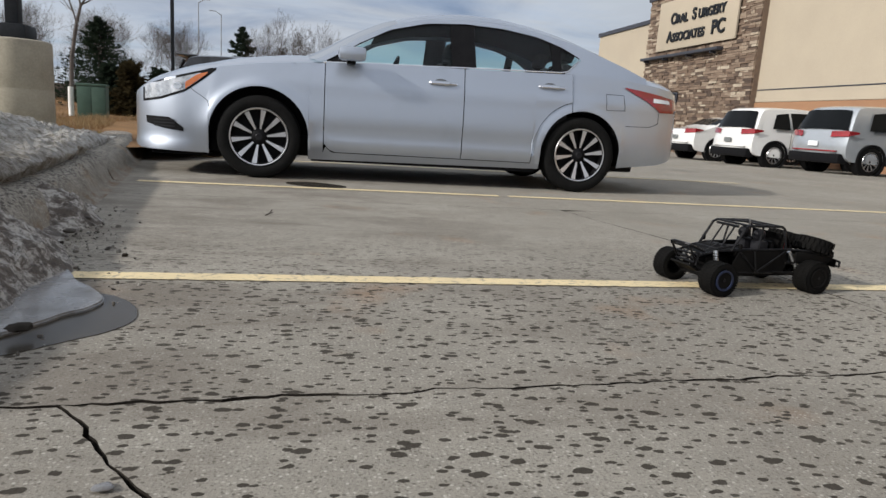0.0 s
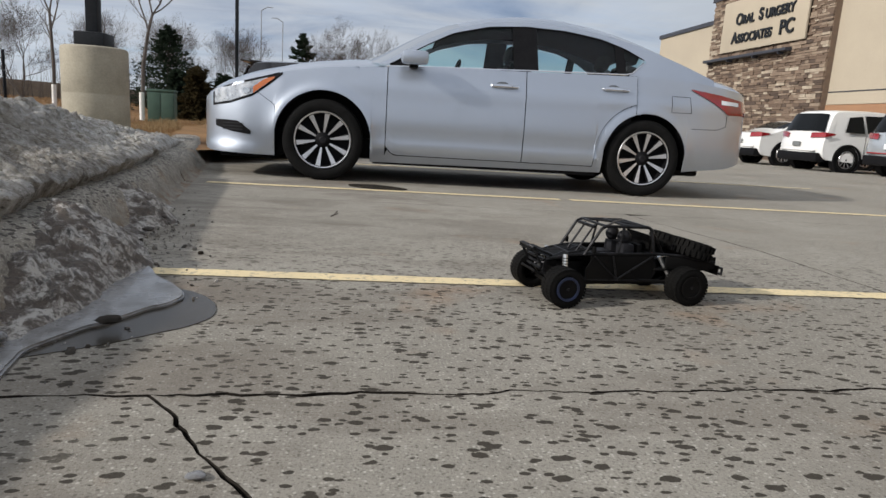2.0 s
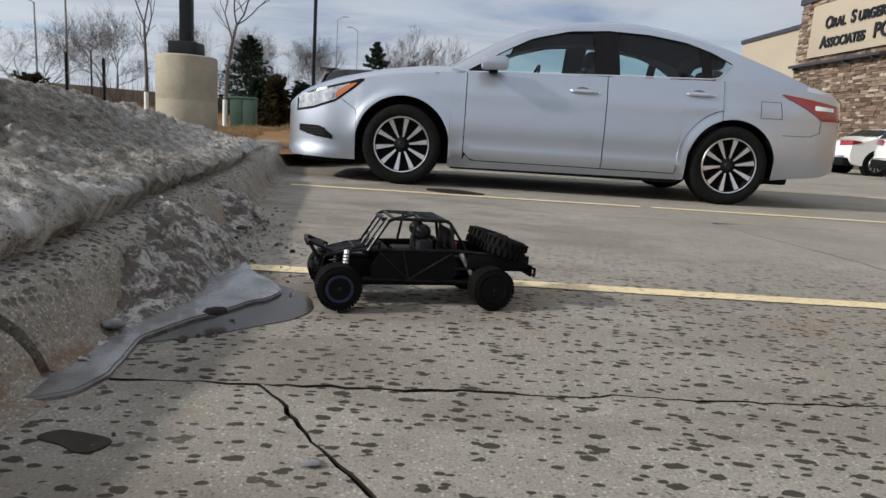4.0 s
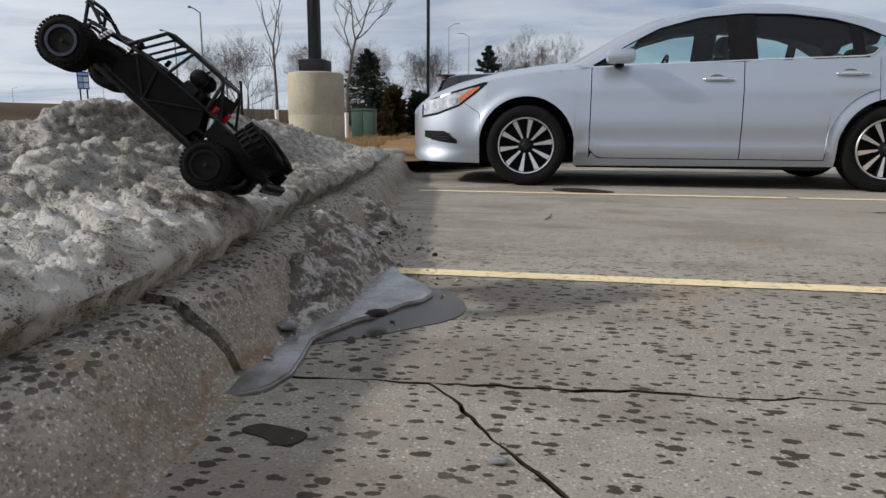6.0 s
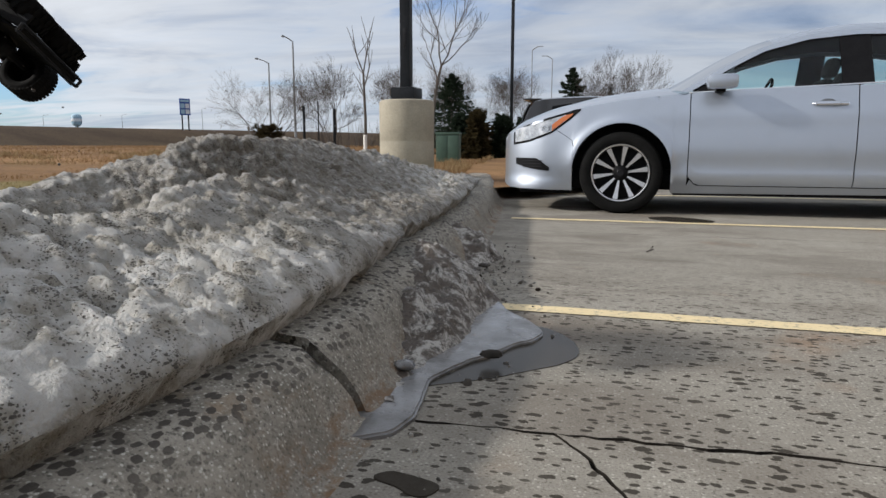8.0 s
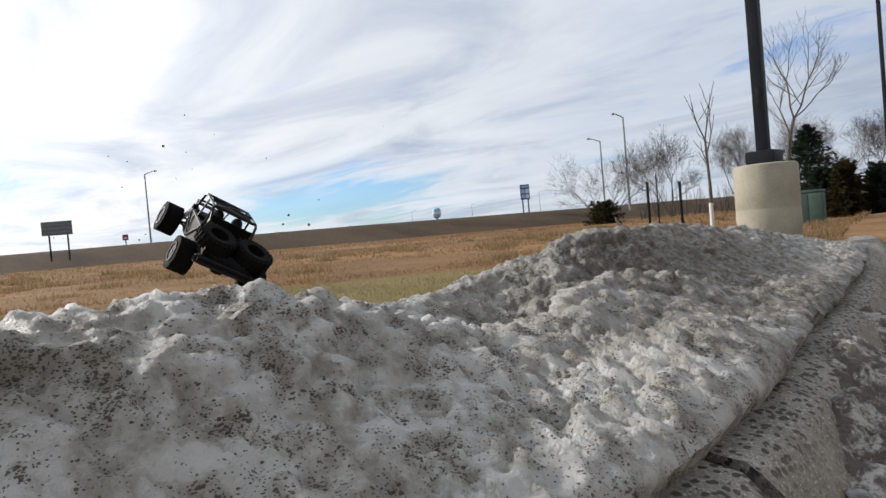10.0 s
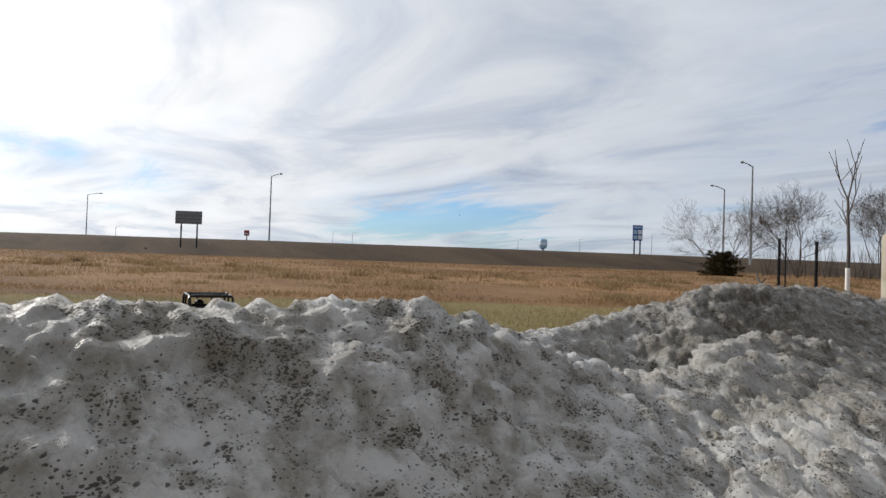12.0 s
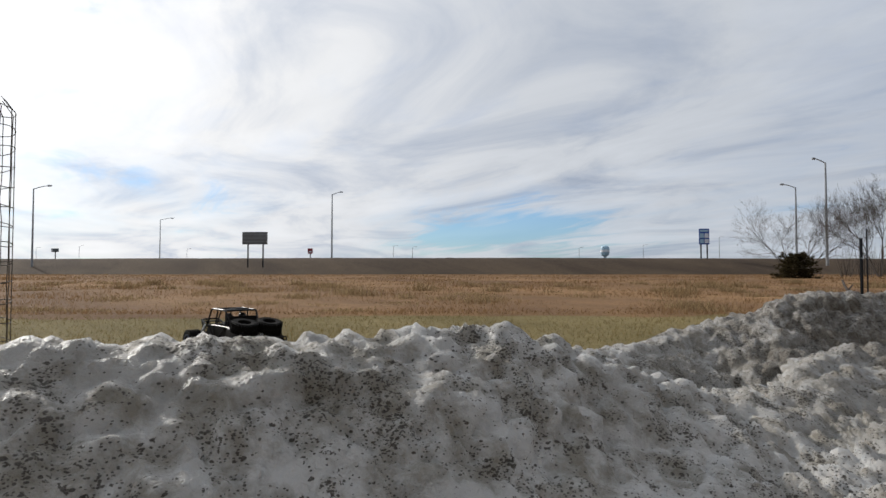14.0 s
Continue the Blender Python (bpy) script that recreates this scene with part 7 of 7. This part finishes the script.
    ob["kind"] = "stuff"


office()


# ---- motion ----
TRUCK = [
    (0.0, 2.280, 0.020, 0.0, 0, 0, 8), (0.5, 2.060, -0.010, 0.0, 0, 0, 8), (1.0, 1.842, -0.040, 0.0, 0, 0, 8.5), (1.5, 1.62, -0.073, 0.0, 0, 0, 9), (2.0, 1.405, -0.104, 0.0, 0, 0, 9.5),
    (3.2, 0.845, -0.200, 0.0, 0, 0, 13), (4.3, 0.288, -0.298, 0.006, -2, 2, 15.5), (4.5, 0.170, -0.325, 0.012, -4, 5, 9.5), (4.7, 0.045, -0.360, 0.015, -5, 9.5, 8),
    (5.0, -0.150, -0.388, 0.142, 11, 27, 9), (5.3, -0.310, -0.462, 0.225, -3, 34.5, 6), (5.5, -0.388, -0.545, 0.300, -9, 39, 2.5), (6.0, -0.640, -0.585, 0.482, -11, 41.3, 5.5),
    (6.5, -0.832, -0.680, 0.626, -15, 37.5, 9), (7.0, -0.995, -0.820, 0.708, -15, 28.5, 14.5), (7.2, -1.065, -0.850, 0.735, -16, 25.5, 15.5), (8.3, -1.58, -0.94, 0.860, -33, 27, -3),
    (9.3, -2.075, -0.985, 0.742, -40, 24.2, -13.5), (9.5, -2.15, -1.035, 0.711, -38.5, 22.4, -16),
    (10.0, -2.255, -1.125, 0.605, -31, 20, -19.6), (10.5, -2.41, -1.195, 0.500, -22, 17, -22), (10.8, -2.51, -1.29, 0.380, -29, 12.4, -23), (11.2, -2.68, -1.32, 0.277, -14, 7.3, -19),
    (11.6, -2.74, -1.40, 0.20, 6, 2, -13), (12.0, -2.77, -1.48, 0.235, 0, 1, -9), (12.4, -2.90, -1.49, 0.238, 0, 1, -10), (12.8, -3.14, -1.475, 0.243, -1, 2, -11),
    (13.2, -3.32, -1.476, 0.242, 0, 1, -8), (13.6, -3.46, -1.485, 0.24, 0, 1, 1), (14.0, -3.60, -1.494, 0.238, 0, 1, 11),
]


def crumbs():
    """Snow crumbs thrown up by the wheels: (object, rows)."""
    rnd = random.Random(19)
    out = []
    for k in range(34):
        r = rnd.choice((0.002, 0.0025, 0.003, 0.005))
        bm = bmesh.new()
        bmesh.ops.create_icosphere(bm, subdivisions=1, radius=r)
        for v in bm.verts:
            v.co *= rnd.uniform(0.7, 1.25)
        ob = mesh_object("snow_crumb", bm, M_SNOW if k % 3 == 0 else M_GRIT)
        tagged(ob, "crumb of dirty snow thrown up by the toy truck", "snow crumb", "thrown snow crumbs")
        start = rnd.uniform(5.6, 7.6)
        x0 = -0.55 - 0.28 * (start - 5.6) + rnd.gauss(0, 0.06)
        y0 = -0.72 + rnd.gauss(0, 0.09)
        z0 = snow_z(x0, y0) - 0.02
        vx, vy, vz = -rnd.uniform(0.18, 0.55), -rnd.uniform(-0.05, 0.30), rnd.uniform(0.30, 0.52)
        rows, at = [], (x0, y0, z0)
        for i in range(57):
            t = i / 4
            s = max(0.0, t - start)
            p = (x0 + vx * s, y0 + vy * s, z0 + vz * s - 0.085 * s * s)
            if s < 0.5 or p[2] > field_z(*p[:2]) - 0.01 and at[2] > field_z(*at[:2]) + 0.001:
                at = p
            else:
                at = (at[0], at[1], field_z(*at[:2]))
            rows.append((t, pose(*at, 0, 30 * min(s, 5), 0)))
        out.append((ob, rows))
    return out


THROWN = crumbs()


def motions():
    walk(truck, [(t, pose(*p)) for t, *p in TRUCK])
    for w in truck_wheels:
        at = tuple(w.location)
        rows, turn = [], 0.0
        for k in range(141):
            t = k / 10
            rows.append((t, pose(*at, 0, turn, 0)))
            turn -= 35 if t < 4.3 else 30 if t < 6.5 else 18 if t < 11.2 else 0 if t < 11.9 else 42 if t < 13 else 20
        walk(w, rows)
    for ob, rows in THROWN:
        walk(ob, rows)


motions()
